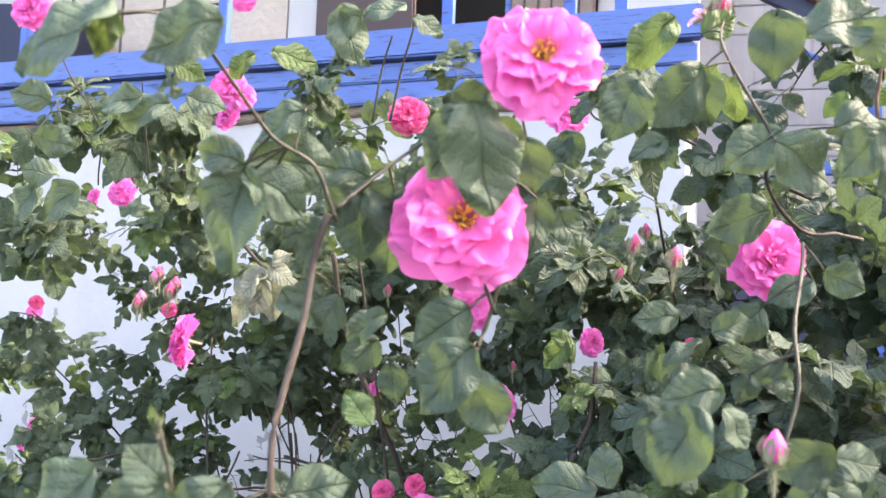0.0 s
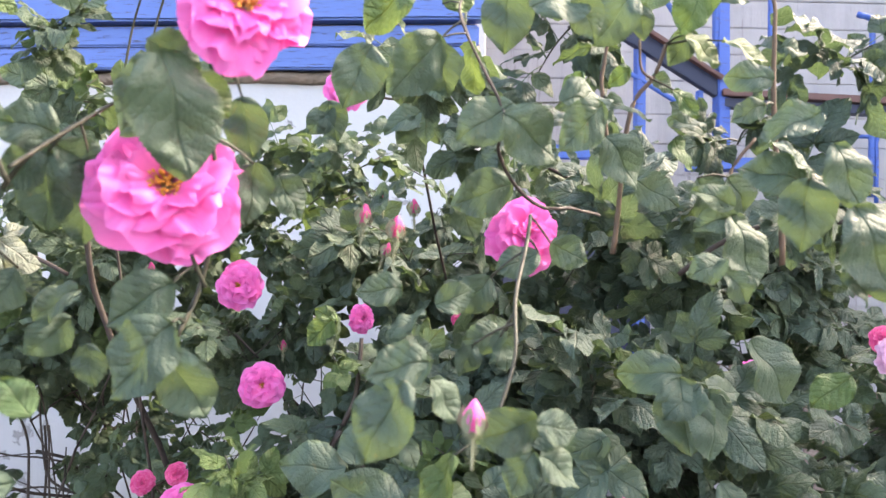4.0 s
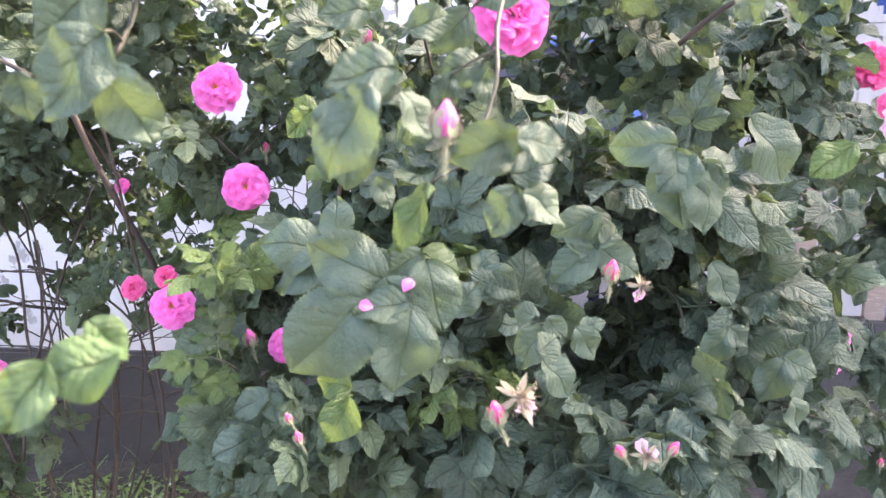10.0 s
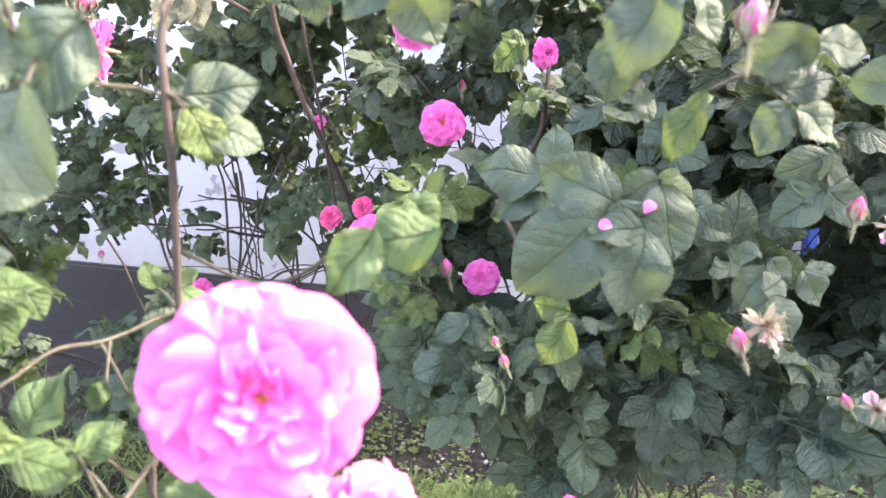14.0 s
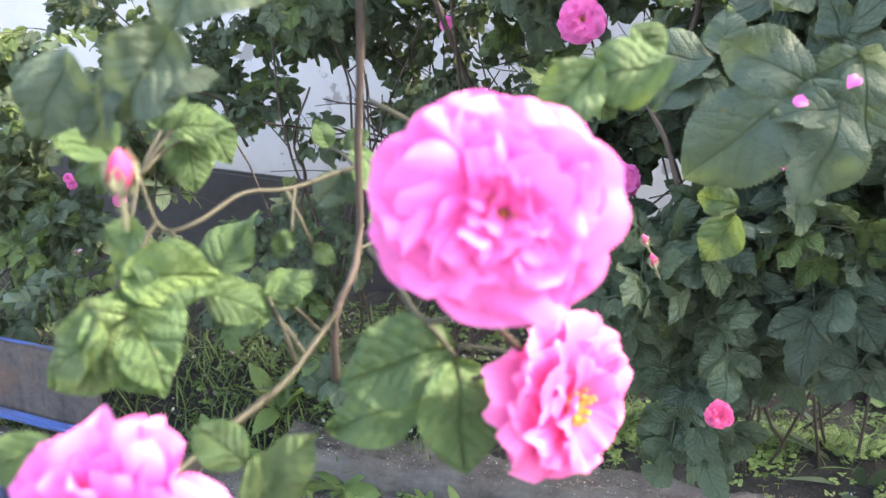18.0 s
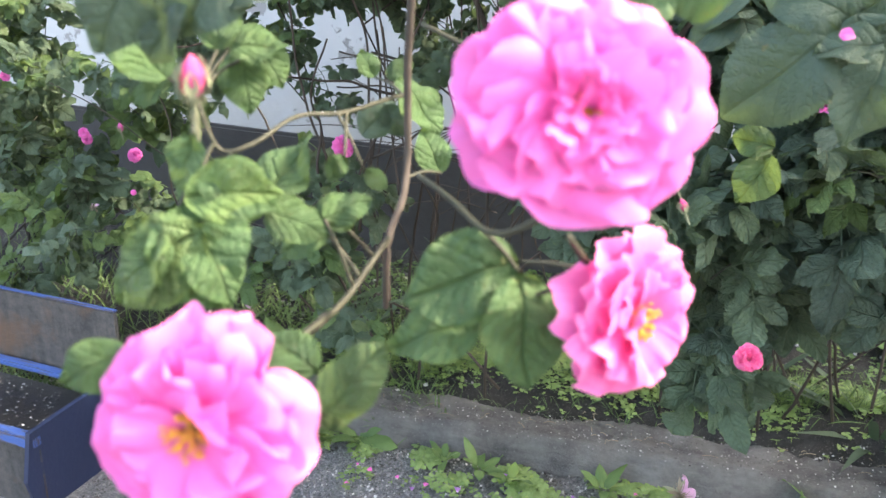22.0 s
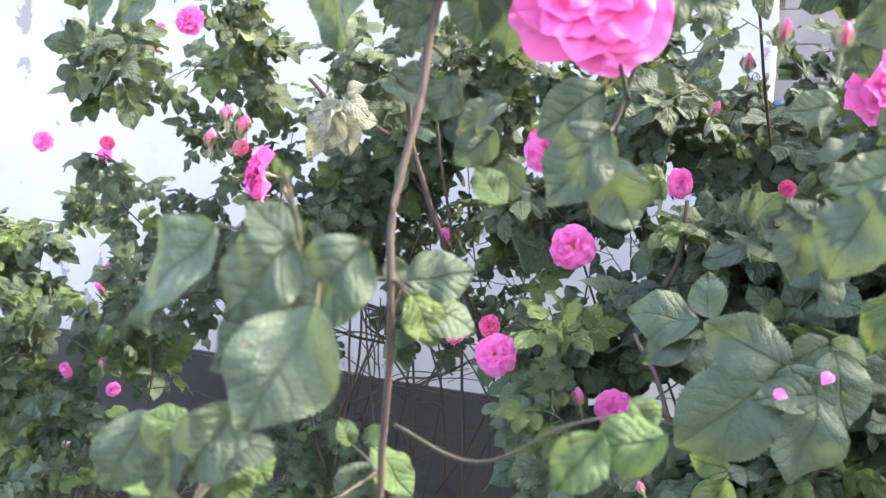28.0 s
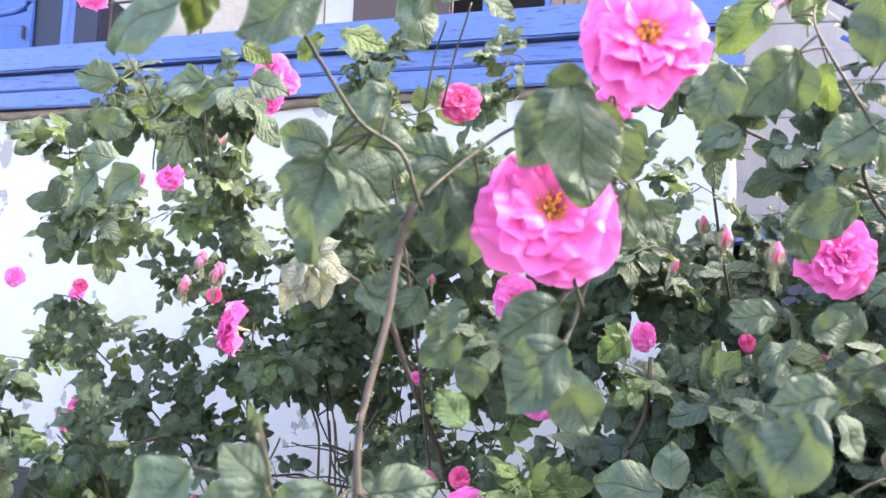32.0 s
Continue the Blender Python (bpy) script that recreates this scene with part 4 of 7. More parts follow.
scatter("pebbles", "small grey pebbles and grit strewn on the path", "pebble", STONE_SHAPE, PEBBLE, 9000, lambda r: (r.uniform(-1.0, 1.0), r.uniform(1.42, 1.90)), (0.001, 0.0045), (0, 360), 16)
scatter("pebbles", "stony crumbs on the soil of the bed", "pebble", STONE_SHAPE, PEBBLE, 1200, lambda r: (r.uniform(-1.0, 1.4), r.uniform(2.0, 2.8)), (0.003, 0.010), (0, 360), 17)


h = Heap()
rng = np.random.default_rng(33)
for _ in range(90):
    x = rng.uniform(-0.5, 1.3)
    y = 1.998 - 0.167 * x + rng.uniform(-0.09, 0.11)
    a, ln = rng.uniform(0, 6.28), rng.uniform(0.01, 0.05)
    e = (x + ln * math.cos(a), y + 0.5 * ln * math.sin(a), 0.098)
    v, f = tube_data(smooth_line([(x, y, 0.097), ((x + e[0]) / 2, (y + e[1]) / 2 + 0.003, 0.100), e], 3), rng.uniform(0.0006, 0.0014), 0.0005, 4)
    h.add((v, f, None), np.eye(4))
tagged(new("litter", h.mesh("litter", STRAW)), "dry stalks and bits of straw lying on the timber kerb", "litter", kind="stuff")


h = Heap()
for _ in range(2600):
    x = rng.uniform(-0.55, 1.35)
    c = rng.uniform(-0.11, 0.11)
    g = rng.uniform(0.0008, 0.0030)
    h.add(STONE_SHAPE[int(rng.integers(3))], pose(x, 1.998 - 0.167 * x + c, 0.086 - 0.4 * max(0.0, abs(c) - 0.09), 0, 0, rng.uniform(0, 360)) @ Matrix.Diagonal((g, g, g, 1)))
tagged(new("grit", h.mesh("grit", PEBBLE)), "grit and crumbs of earth strewn over the timber kerb", "grit", kind="stuff")


def fallen_petal(x, y, z, s, turn, mat=None):
    p = petal(1, 0.9, 0.5, 0.1, 1.0, int(turn))
    ob = new("fallen_petal", mesh_of("petal", p[0], p[1], mat or PETAL_PALE, p[2]))
    ob.matrix_world = pose(x, y, z, 8, 5, turn) @ Matrix.Diagonal((s, s, s, 1))
    return tagged(ob, "lilac-pink rose petal lying on the ground", "petal", "fallen rose petals")


rng = np.random.default_rng(21)
for _ in range(34):
    x = rng.uniform(-0.75, 0.45)
    fallen_petal(x, rng.uniform(1.5, 1.83), 0.012, rng.uniform(0.010, 0.020), rng.uniform(0, 360), PETAL if rng.uniform() < 0.2 else PETAL_LILAC)
for x, y in ((0.62, 2.02), (0.5, 2.25), (-0.8, 2.3), (-0.3, 2.42)):
    fallen_petal(x, y, bed_height(x, y) + 0.03, 0.03, 40 * x + 50)


def strap_plant(x, y, z, count, long, seed):
    """A tuft of long strap leaves that arch over."""
    o = tagged(new("strap_leaf_plant"), "tuft of long arching green strap leaves in the bed", "plant", "strap-leaf plants")
    o.location = (x, y, z)
    r = np.random.default_rng(seed)
    for k in range(count):
        lf = leaflet(long * r.uniform(0.7, 1.15), 0.024, 10, 1, 0.35, r.uniform(0.25, 0.75), 0.2, False, seed + k)
        piece("leaf", mesh_of("leaf", lf[0], lf[1], STRAP, lf[2]), o, pose(0, 0, 0, 0, 0, r.uniform(0, 360)) @ pose(0, 0.01, 0, r.uniform(38, 80), 0, 0))


strap_plant(0.96, 1.95, 0.07, 26, 0.27, 3)
strap_plant(-0.43, 2.24, 0.10, 14, 0.24, 9)
strap_plant(0.72, 2.15, 0.12, 9, 0.2, 14)


def broad_weed(x, y, z, s, seed, count=6):
    o = tagged(new("broad_leaf_weed"), "young broad-leaved weed growing beside the kerb", "weed", "broad-leaved weeds")
    o.location = (x, y, z)
    r = np.random.default_rng(seed)
    for k in range(count):
        lf = leaflet(s * r.uniform(0.7, 1.2), s * 0.42, 8, 2, 0.25, r.uniform(0.1, 0.5), 1.2, False, seed + k)
        piece("leaf", mesh_of("leaf", lf[0], lf[1], WEED, lf[2]), o, pose(0, 0, 0, 0, 0, 360 * k / count + r.uniform(-20, 20)) @ pose(0, 0.006, 0.004, r.uniform(15, 70), 0, 0))


for k, (x, y, s) in enumerate(((-0.39, 1.93, 0.13), (-0.06, 1.83, 0.07), (0.02, 1.79, 0.06), (0.25, 1.78, 0.07), (-0.15, 1.86, 0.05), (0.75, 1.75, 0.09), (0.85, 1.72, 0.08), (-0.55, 1.95, 0.12), (-0.75, 2.0, 0.14), (-0.62, 2.15, 0.14), (0.55, 2.25, 0.12), (1.15, 2.3, 0.14))):
    broad_weed(x, y, 0.005 if y < 1.97 - 0.17 * x else max(0.02, bed_height(x, y)), s, 40 + 7 * k)
for k, (x, y, z) in enumerate(((0.75, 1.80, 0.075), (0.80, 1.78, 0.07), (0.87, 1.72, 0.05), (0.90, 1.70, 0.06))):
    o = tagged(new("yellow_flower"), "small yellow wild flower above the weeds at the kerb", "flower", "yellow wild flowers")
    o.location = (x, y, 0)
    tube("stem", [(0.01, 0.01, 0.0), (0.004, 0, z * 0.5), (0, 0, z)], 0.0012, 0.001, STEM, o, 5)
    hp = Heap()
    for i in range(9):
        hp.add(leaflet(0.013, 0.008, 3, 1, 0.2, 0.1, 0.4, False, i), pose(0, 0, z, 0, 0, 40 * i) @ pose(0, 0.002, 0, 14, 0, 0))
    piece("blossom", hp.mesh("blossom", YELLOW), o)

# ---- rose bushes ----
BLOOMS = []
SKYWARD = Vector((0.5, -0.3, 0.8)).normalized()


def hides_bloom(p):
    """Whether a leaf there would lie over the face of a flower: roses push out of the foliage."""
    for at, face, wide in BLOOMS:
        d = p - at
        for way, far in ((face, 0.7), (SKYWARD, 0.22)):
            h = d.dot(way)
            if -0.02 < h < far and (d - way * h).length < 0.5 * wide + 0.05:
                return True
    return False


class Bush:
    """A rose bush: an Empty at its base that carries canes, leaves, flowers and buds."""

    def __init__(self, base, label, seed, mature=False):
        self.o = tagged(new("rose_bush"), label, "rose bush", "rose bushes before the house")
        self.o.location = base
        self.at = Vector(base)
        self.rng = np.random.default_rng(seed)
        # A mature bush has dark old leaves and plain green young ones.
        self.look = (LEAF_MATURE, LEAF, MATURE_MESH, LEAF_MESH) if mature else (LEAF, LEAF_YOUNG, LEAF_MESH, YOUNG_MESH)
        self.made, self.rest, self.restyoung, self.lines = 0, Heap(), Heap(), []

    def place(self, name, me, m, label="", parent=None):
        m = Matrix.Translation(-self.at) @ m
        return piece(name, me, self.o, m, label)

    def cane(self, points, r0, r1, mat=None, steps=6, sides=7, name="cane"):
        line = smooth_line(points, steps)
        line += np.array([[0.006 * noise.noise(Vector(p) * 11 + Vector((k, 0, 0))) for k in (0, 9, 18)] for p in line])
        self.lines += [Vector(p) for p in line]
        return tube(name, line - np.array(self.at), r0, r1, mat or CANE, self.o, sides)

    def leaf(self, at, ahead, normal, size, young=False):
        r = self.rng
        m = frame_from(at, ahead, normal, size)
        k = int(r.integers(len(LEAVES)))
        if self.made < 300:
            self.made += 1
            return self.place("leaf", self.look[3 if young else 2][k], m)
        (self.restyoung if young else self.rest).add(LEAVES[k], Matrix.Translation(-self.at) @ m)

    def blade(self, foot, tip, wide=1.0, face=(0, -1, 0.35), young=False, mates=None):
        """A large leaflet from its foot to its tip, on a stalk from the next cane, at times with smaller ones at its foot."""
        foot, tip = Vector(foot), Vector(tip)
        ahead, ln = tip - foot, (tip - foot).length
        r = self.rng
        nrm = Vector(face).normalized() + Vector(r.normal(0, 0.22, 3))
        m = frame_from(foot, ahead, nrm, ln) @ Matrix.Diagonal((wide, 1, 1, 1))
        ob = self.place("leaflet", (BLADE_SUNLIT if young == "pale" else BLADE_FRESH if young == "fresh" else BLADE_YOUNG if young else BLADE_MESH)[r.integers(5)], m)
        if mates is False:
            return ob
        back = foot - ahead.normalized() * 0.014
        if self.lines:
            near_by = min(self.lines, key=lambda p: (p - back).length)
            gap = (near_by - back).length
            if gap < 0.04:
                line = smooth_line([foot, foot.lerp(near_by, 0.5) + Vector((0, 0, 0.06 * gap)), near_by], 4)
                tube("leaf_stalk", line - np.array(self.at), 0.0008, 0.0011, STEM, self.o, 5)
        for side in (-1, 1):
            if self is not near and r.uniform() < 0.6:
                x = Vector(nrm).cross(ahead).normalized()
                way = (ahead.normalized() * r.uniform(0.1, 0.5) + x * side + Vector(r.normal(0, 0.15, 3))).normalized()
                start = foot - ahead.normalized() * r.uniform(0.0, 0.01) + Vector(r.normal(0, 0.004, 3)) + Vector((0, 0.006, 0))
                if not hides_bloom(start + way * ln * 0.5) and not hides_bloom(start + way * ln * 0.8):
                    self.blade(start, start + way * ln * r.uniform(0.6, 0.85), wide, face, young, False)
        return ob

    def clump(self, x, y, z, rad, leaves, flat=0.8, young=0.05, feed=True, size=0.105):
        """A tuft of twigs with leaves along them, fed by a cane from the foot of the bush."""
        r = self.rng
        c = Vector((x, y, z))
        if feed and r.uniform() < (0.07 if self is middle else 0.18):
            b = self.at + Vector((r.normal(0, 0.16), r.normal(0, 0.06), 0))
            mid = b.lerp(c, 0.55) + Vector((r.normal(0, 0.07), r.normal(0, 0.07), 0.12 * (c - b).length))
            if not any(hides_bloom(p.lerp(q, k / 6)) for p, q in ((b, mid), (mid, c)) for k in range(7)):
                self.cane([b, b.lerp(mid, 0.5) + Vector((r.normal(0, 0.04), r.normal(0, 0.04), 0.03)), mid, c], 0.0042, 0.0022)
        twigs = max(2, leaves // 6)
        heap = Heap()
        for _ in range(twigs):
            d = Vector(r.normal(0, 1, 3)).normalized()
            d.y -= 0.25
            d.z = d.z * flat + 0.15
            a = c + Vector(r.normal(0, 0.22 * rad, 3))
            e = c + d.normalized() * rad * r.uniform(0.55, 1.1)
            k = a.lerp(e, 0.5) + Vector((0, 0, 0.12 * rad)) + Vector(r.normal(0, 0.06 * rad, 3))
            if hides_bloom(k) or hides_bloom(e) or hides_bloom(a):
                continue
            line = smooth_line([a, k, e], 4)
            tv, tf = tube_data(line - np.array(self.at), 0.0014, 0.0009, 4)
            heap.add((tv, tf, None), np.eye(4))
            for i in range(6):
                s = (i + 0.6) / 6
                p = Vector(line[min(len(line) - 1, int(s * (len(line) - 1) + 0.5))])
                out = (e - a).normalized() * 0.5 + Vector(r.normal(0, 0.75, 3)) + Vector((0, -0.2, -0.35))
                nrm = Vector((0, -0.55, 0.75)) + Vector(r.normal(0, 0.50, 3))
                if hides_bloom(p + out.normalized() * 0.6 * size) or hides_bloom(p):
                    continue
                self.leaf(p, out, nrm, size * r.uniform(0.72, 1.25), r.uniform() < young)
        if heap.n:
            piece("twig", heap.mesh("twig", STEM), self.o)["kind"] = "stuff"

    def rose(self, x, y, z, wide, face, shade="pink", kind=0, fine=False, full=True):
        """An open rose: petals round a tuft of stamens over a mossy calyx."""
        up = Vector((0.1, 0.2, 1)) if abs(Vector(face).normalized().z) < 0.9 else Vector((1, 0, 0))
        m = frame_from((x, y, z), up, face, wide) @ pose(0, 0, 0, 0, 0, self.rng.uniform(0, 360))
        BLOOMS.append((Vector((x, y, z)), (Vector(face).normalized() + Vector((0, -0.8, 0.1))).normalized(), wide))
        o = self.place("rose_bloom", None, m)
        if fine:
            for k, s in enumerate(rose_petals(int(self.rng.integers(9999)), True, 1.0 if kind == 0 else 0.75, full)):
                piece("petal", mesh_of("petal", s[0], s[1], PETAL_WARM if shade == "warm" else PETAL, s[2]), o)
        elif shade == "pale":
            w_, l_ = SPENT[int(self.rng.integers(3))]
            piece("filament_tuft", w_, o, None, "dry straw-coloured filaments")
            piece("petals", l_, o)
        else:
            piece("petals", ROSES[shade, kind], o)
        if kind < 2:
            piece("stamen_tuft", STAMEN_MESH, o, Matrix.Diagonal((0.75, 0.75, 0.8, 1) if full else (1.0, 1.0, 0.75, 1)), "golden stamens")
        piece("calyx", CALYX_MESH, o, None, "mossy green calyx")
        return o

    def bud(self, x, y, z, long, lean=(0, 0, 1), pale=False):
        m = frame_from((x, y, z), (0.3, 1, 0.1), lean, long)
        o = self.place("rose_bud", None, m)
        piece("bud_petals", BUD_PALE if pale else BUD_MESH, o)
        piece("calyx", BUD_CALYX, o, None, "mossy green calyx")
        return o

    def finish(self):
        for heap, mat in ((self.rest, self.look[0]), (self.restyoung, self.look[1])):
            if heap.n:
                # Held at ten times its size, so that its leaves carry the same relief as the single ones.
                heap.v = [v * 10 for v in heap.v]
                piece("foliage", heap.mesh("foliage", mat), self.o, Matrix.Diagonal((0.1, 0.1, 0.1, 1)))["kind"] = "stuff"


near = Bush((-0.10, 0.62, 0.05), "tall rose bush whose blooms and leafy shoots hang close by", 1)
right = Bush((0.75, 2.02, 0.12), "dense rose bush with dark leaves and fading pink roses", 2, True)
middle = Bush((-0.22, 2.05, 0.15), "rose bush with bare lower canes against the white wall", 3)
far = Bush((-1.75, 2.75, 0.15), "low spreading rose bush with light green leaves in the grass", 4)
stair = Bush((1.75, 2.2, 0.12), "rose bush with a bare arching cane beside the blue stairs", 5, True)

near.rose(0.013, 0.535, 1.446, 0.089, (0.03, -0.97, 0.25), fine=True, full=False)
near.rose(0.056, 0.467, 1.538, 0.068, (0.00, -0.98, -0.18), fine=True, full=False)
near.rose(-0.022, 0.304, 1.190, 0.067, (0.11, -0.96, 0.28), fine=True)
near.rose(0.007, 0.352, 1.107, 0.060, (0.72, -0.64, 0.26), "warm", fine=True, full=False)
near.rose(-0.122, 0.257, 1.108, 0.057, (-0.04, -0.90, 0.43), fine=True, full=False)
near.bud(-0.145, 0.331, 1.185, 0.014, (0.11, 0.14, 1.01))
near.bud(0.154, 0.531, 1.419, 0.015, (-0.02, -0.24, 0.48))
near.bud(0.177, 0.426, 1.312, 0.018, (-0.04, -0.28, 0.98), pale=True)
near.bud(0.143, 0.599, 1.434, 0.015, (0.06, -0.28, 0.98))
right.rose(0.439, 1.067, 1.471, 0.102, (0.09, -1.00, 0.02), kind=1)
near.rose(-0.417, 0.780, 1.671, 0.040, (-0.28, -0.92, 0.27), kind=1)
near.rose(-0.193, 0.730, 1.668, 0.021, (-0.03, -0.76, 0.64), kind=2)
near.bud(0.254, 0.732, 1.668, 0.027, (-0.04, -0.28, 0.98))
near.rose(0.246, 0.759, 1.680, 0.033, (0.18, -0.96, 0.21), "pale", kind=2)
middle.rose(-0.396, 1.260, 1.329, 0.083, (-0.75, -0.39, -0.54), kind=1)
middle.rose(-0.523, 1.869, 1.910, 0.083, (-0.23, -0.87, 0.44))
middle.rose(-0.488, 1.871, 1.887, 0.070, (0.45, -0.89, -0.06), kind=1)
middle.rose(-0.520, 1.876, 1.834, 0.064, (-0.35, -0.49, 0.80), kind=2)
middle.rose(-0.064, 1.313, 1.713, 0.064, (0.08, -0.97, 0.21), "deep", kind=1)
middle.rose(-0.558, 1.380, 1.575, 0.049, (-0.24, -0.70, 0.68), kind=2)
middle.rose(-0.741, 1.689, 1.609, 0.031, (-0.45, -0.69, 0.57), kind=2)
middle.bud(-0.571, 1.684, 1.695, 0.027, (-0.04, -0.28, 0.98))
middle.rose(-0.530, 1.777, 1.753, 0.035, (0.18, -0.98, 0.12), "deep", kind=2)
middle.rose(0.286, 1.867, 1.869, 0.100, (0.09, -0.99, 0.12), kind=1)
middle.bud(-0.506, 1.508, 1.399, 0.031, (0.06, -0.28, 0.98))
middle.bud(-0.552, 1.555, 1.426, 0.024, (-0.14, -0.28, 0.98), pale=True)
middle.bud(-0.565, 1.509, 1.376, 0.024, (-0.04, -0.28, 0.98))
middle.rose(-0.521, 1.558, 1.375, 0.028, (0.09, -0.99, 0.12), "deep", kind=2)
middle.rose(-0.953, 1.909, 1.379, 0.032, (0.49, -0.83, 0.25), "deep", kind=2)
middle.rose(0.059, 1.600, 1.401, 0.086, (-0.37, -0.91, 0.20))
right.rose(0.104, 1.440, 1.230, 0.072, (-0.04, -0.99, 0.15))
right.rose(-0.020, 1.420, 1.037, 0.068, (-0.17, -0.94, 0.30))
right.rose(-0.033, 1.480, 1.076, 0.038, (-0.34, -0.77, 0.54), "deep", kind=2)
right.rose(0.609, 1.465, 0.998, 0.080, (-0.18, -0.96, 0.20), kind=1)
right.rose(0.579, 1.445, 0.944, 0.030, (-0.17, -0.94, 0.30), kind=2)
right.rose(1.040, 1.158, 0.963, 0.084, (0.34, -0.93, -0.11), kind=1)
stair.rose(1.342, 1.450, 1.459, 0.093, (-0.26, -0.88, 0.39), "deep", kind=1)
near.rose(0.785, 0.765, 1.350, 0.046, (-0.46, -0.89, 0.01), kind=1)
near.rose(0.748, 0.750, 1.330, 0.040, (-0.20, -0.90, -0.35), "faded", kind=1)
near.rose(0.753, 0.769, 1.347, 0.030, (-0.51, -0.77, 0.37), "deep", kind=2)
right.rose(0.856, 1.140, 1.283, 0.053, (-0.23, -0.04, 0.97), kind=2)
right.rose(0.425, 1.755, 1.440, 0.060, (-0.06, -0.63, 0.77), "deep", kind=2)
right.rose(0.565, 1.386, 1.320, 0.026, (-0.17, -0.94, 0.30), "deep", kind=2)
right.bud(0.253, 0.565, 1.119, 0.017, (-0.23, -0.07, 0.62))
right.rose(0.266, 0.562, 1.137, 0.048, (0.08, -0.94, 0.32), "pale", kind=2)
right.bud(0.394, 0.687, 1.191, 0.019, (0.07, -0.12, 1.02))
right.rose(0.418, 0.677, 1.186, 0.031, (0.08, -0.94, 0.32), "pale", kind=2)
right.bud(0.037, 1.234, 0.905, 0.031, (0.15, -0.18, 0.62))
right.bud(0.102, 1.059, 0.926, 0.018, (-0.03, -0.09, 1.02))
right.bud(0.122, 1.050, 0.905, 0.016, (-0.03, -0.09, 1.02))
right.bud(0.082, 1.386, 0.978, 0.028, (-0.22, -0.05, 0.82), pale=True)
right.bud(0.426, 0.713, 1.018, 0.014, (-0.42, -0.02, 0.62))
right.rose(0.446, 0.706, 1.019, 0.040, (-0.16, -0.54, 0.82), "pale", kind=2)
right.bud(0.467, 0.701, 1.021, 0.015, (0.35, -0.24, 0.62))
right.bud(0.294, 1.388, 1.546, 0.024, (-0.03, -0.09, 1.02))
right.bud(0.258, 1.495, 1.476, 0.020, (-0.03, -0.09, 1.02))
right.bud(-0.110, 1.701, 1.422, 0.024, (-0.03, -0.09, 1.02))
right.bud(0.140, 1.508, 1.285, 0.020, (-0.03, -0.09, 1.02))
right.rose(-0.146, 1.895, 1.208, 0.031, (-0.27, -0.92, 0.30), kind=2)
right.bud(1.014, 1.180, 1.561, 0.020, (-0.03, -0.09, 1.02))
right.bud(1.254, 1.274, 1.155, 0.027, (-0.03, -0.09, 1.02))
right.bud(1.150, 1.153, 0.752, 0.015, (-0.03, -0.09, 1.02))
right.rose(0.192, 0.761, 0.893, 0.025, (0.11, -0.89, 0.44), "deep", kind=1)
right.rose(0.250, 0.829, 1.115, 0.038, (-0.14, 0.07, 0.99), kind=2)
right.rose(0.344, 1.453, 0.246, 0.090, (0.04, -0.68, 0.73), "pale", kind=2)
right.bud(0.132, 0.872, 1.021, 0.012, (-0.43, 0.06, 0.81))
right.bud(0.141, 0.865, 1.001, 0.014, (-0.33, 0.06, 0.81))
right.bud(0.346, 1.155, 0.880, 0.012, (-0.04, 0.16, 1.01))
middle.rose(-0.417, 1.910, 0.814, 0.052, (0.45, -0.83, 0.32), kind=1)
middle.bud(-0.678, 2.011, 0.868, 0.019, (-0.05, 0.03, 1.02))
middle.rose(-0.096, 1.571, 1.044, 0.042, (-0.27, -0.83, 0.48), "deep", kind=2)
far.rose(-1.557, 2.684, 1.395, 0.066, (0.13, -0.87, 0.48), kind=1)
far.rose(-1.153, 2.301, 1.354, 0.041, (0.13, -0.87, 0.48), kind=2)
far.rose(-1.198, 2.369, 0.998, 0.038, (0.13, -0.87, 0.48), kind=2)
far.rose(-1.277, 2.340, 0.703, 0.031, (0.13, -0.87, 0.48), kind=2)
far.rose(-1.137, 2.344, 0.660, 0.040, (0.13, -0.87, 0.48), kind=2)
far.rose(-1.283, 2.646, 0.975, 0.071, (0.08, -0.94, 0.33), kind=1)
far.rose(-1.214, 2.648, 0.954, 0.051, (0.08, -0.94, 0.33), kind=2)
far.rose(-1.247, 2.269, 0.737, 0.029, (0.14, -0.70, 0.70), kind=1)
far.rose(-1.606, 2.499, 0.853, 0.032, (0.14, -0.70, 0.70), kind=1)
far.rose(-1.047, 2.128, 0.609, 0.015, (0.14, -0.70, 0.70), kind=2)
far.rose(-1.223, 2.440, 0.962, 0.047, (0.11, -0.78, 0.62), kind=1)
far.rose(-1.026, 2.335, 1.671, 0.029, (0.13, -0.87, 0.48), kind=2)
far.rose(-0.889, 2.247, 1.719, 0.052, (0.13, -0.87, 0.48), kind=2)
far.rose(-1.152, 2.105, 0.567, 0.039, (-0.05, -0.80, 0.60), "pale", kind=2)
far.bud(-1.140, 2.282, 0.745, 0.025, (-0.04, 0.16, 1.01), pale=True)
far.bud(-1.118, 2.452, 0.911, 0.035, (-0.04, 0.16, 1.01), pale=True)
middle.bud(-0.608, 1.738, 1.441, 0.029, (-0.05, -0.12, 1.01))
middle.bud(-0.538, 1.640, 1.415, 0.029, (-0.05, -0.12, 1.01))
middle.bud(-0.604, 1.634, 1.387, 0.027, (-0.05, -0.12, 1.01), pale=True)
middle.rose(0.056, 1.773, 1.423, 0.069, (-0.35, -0.87, 0.34), kind=1)
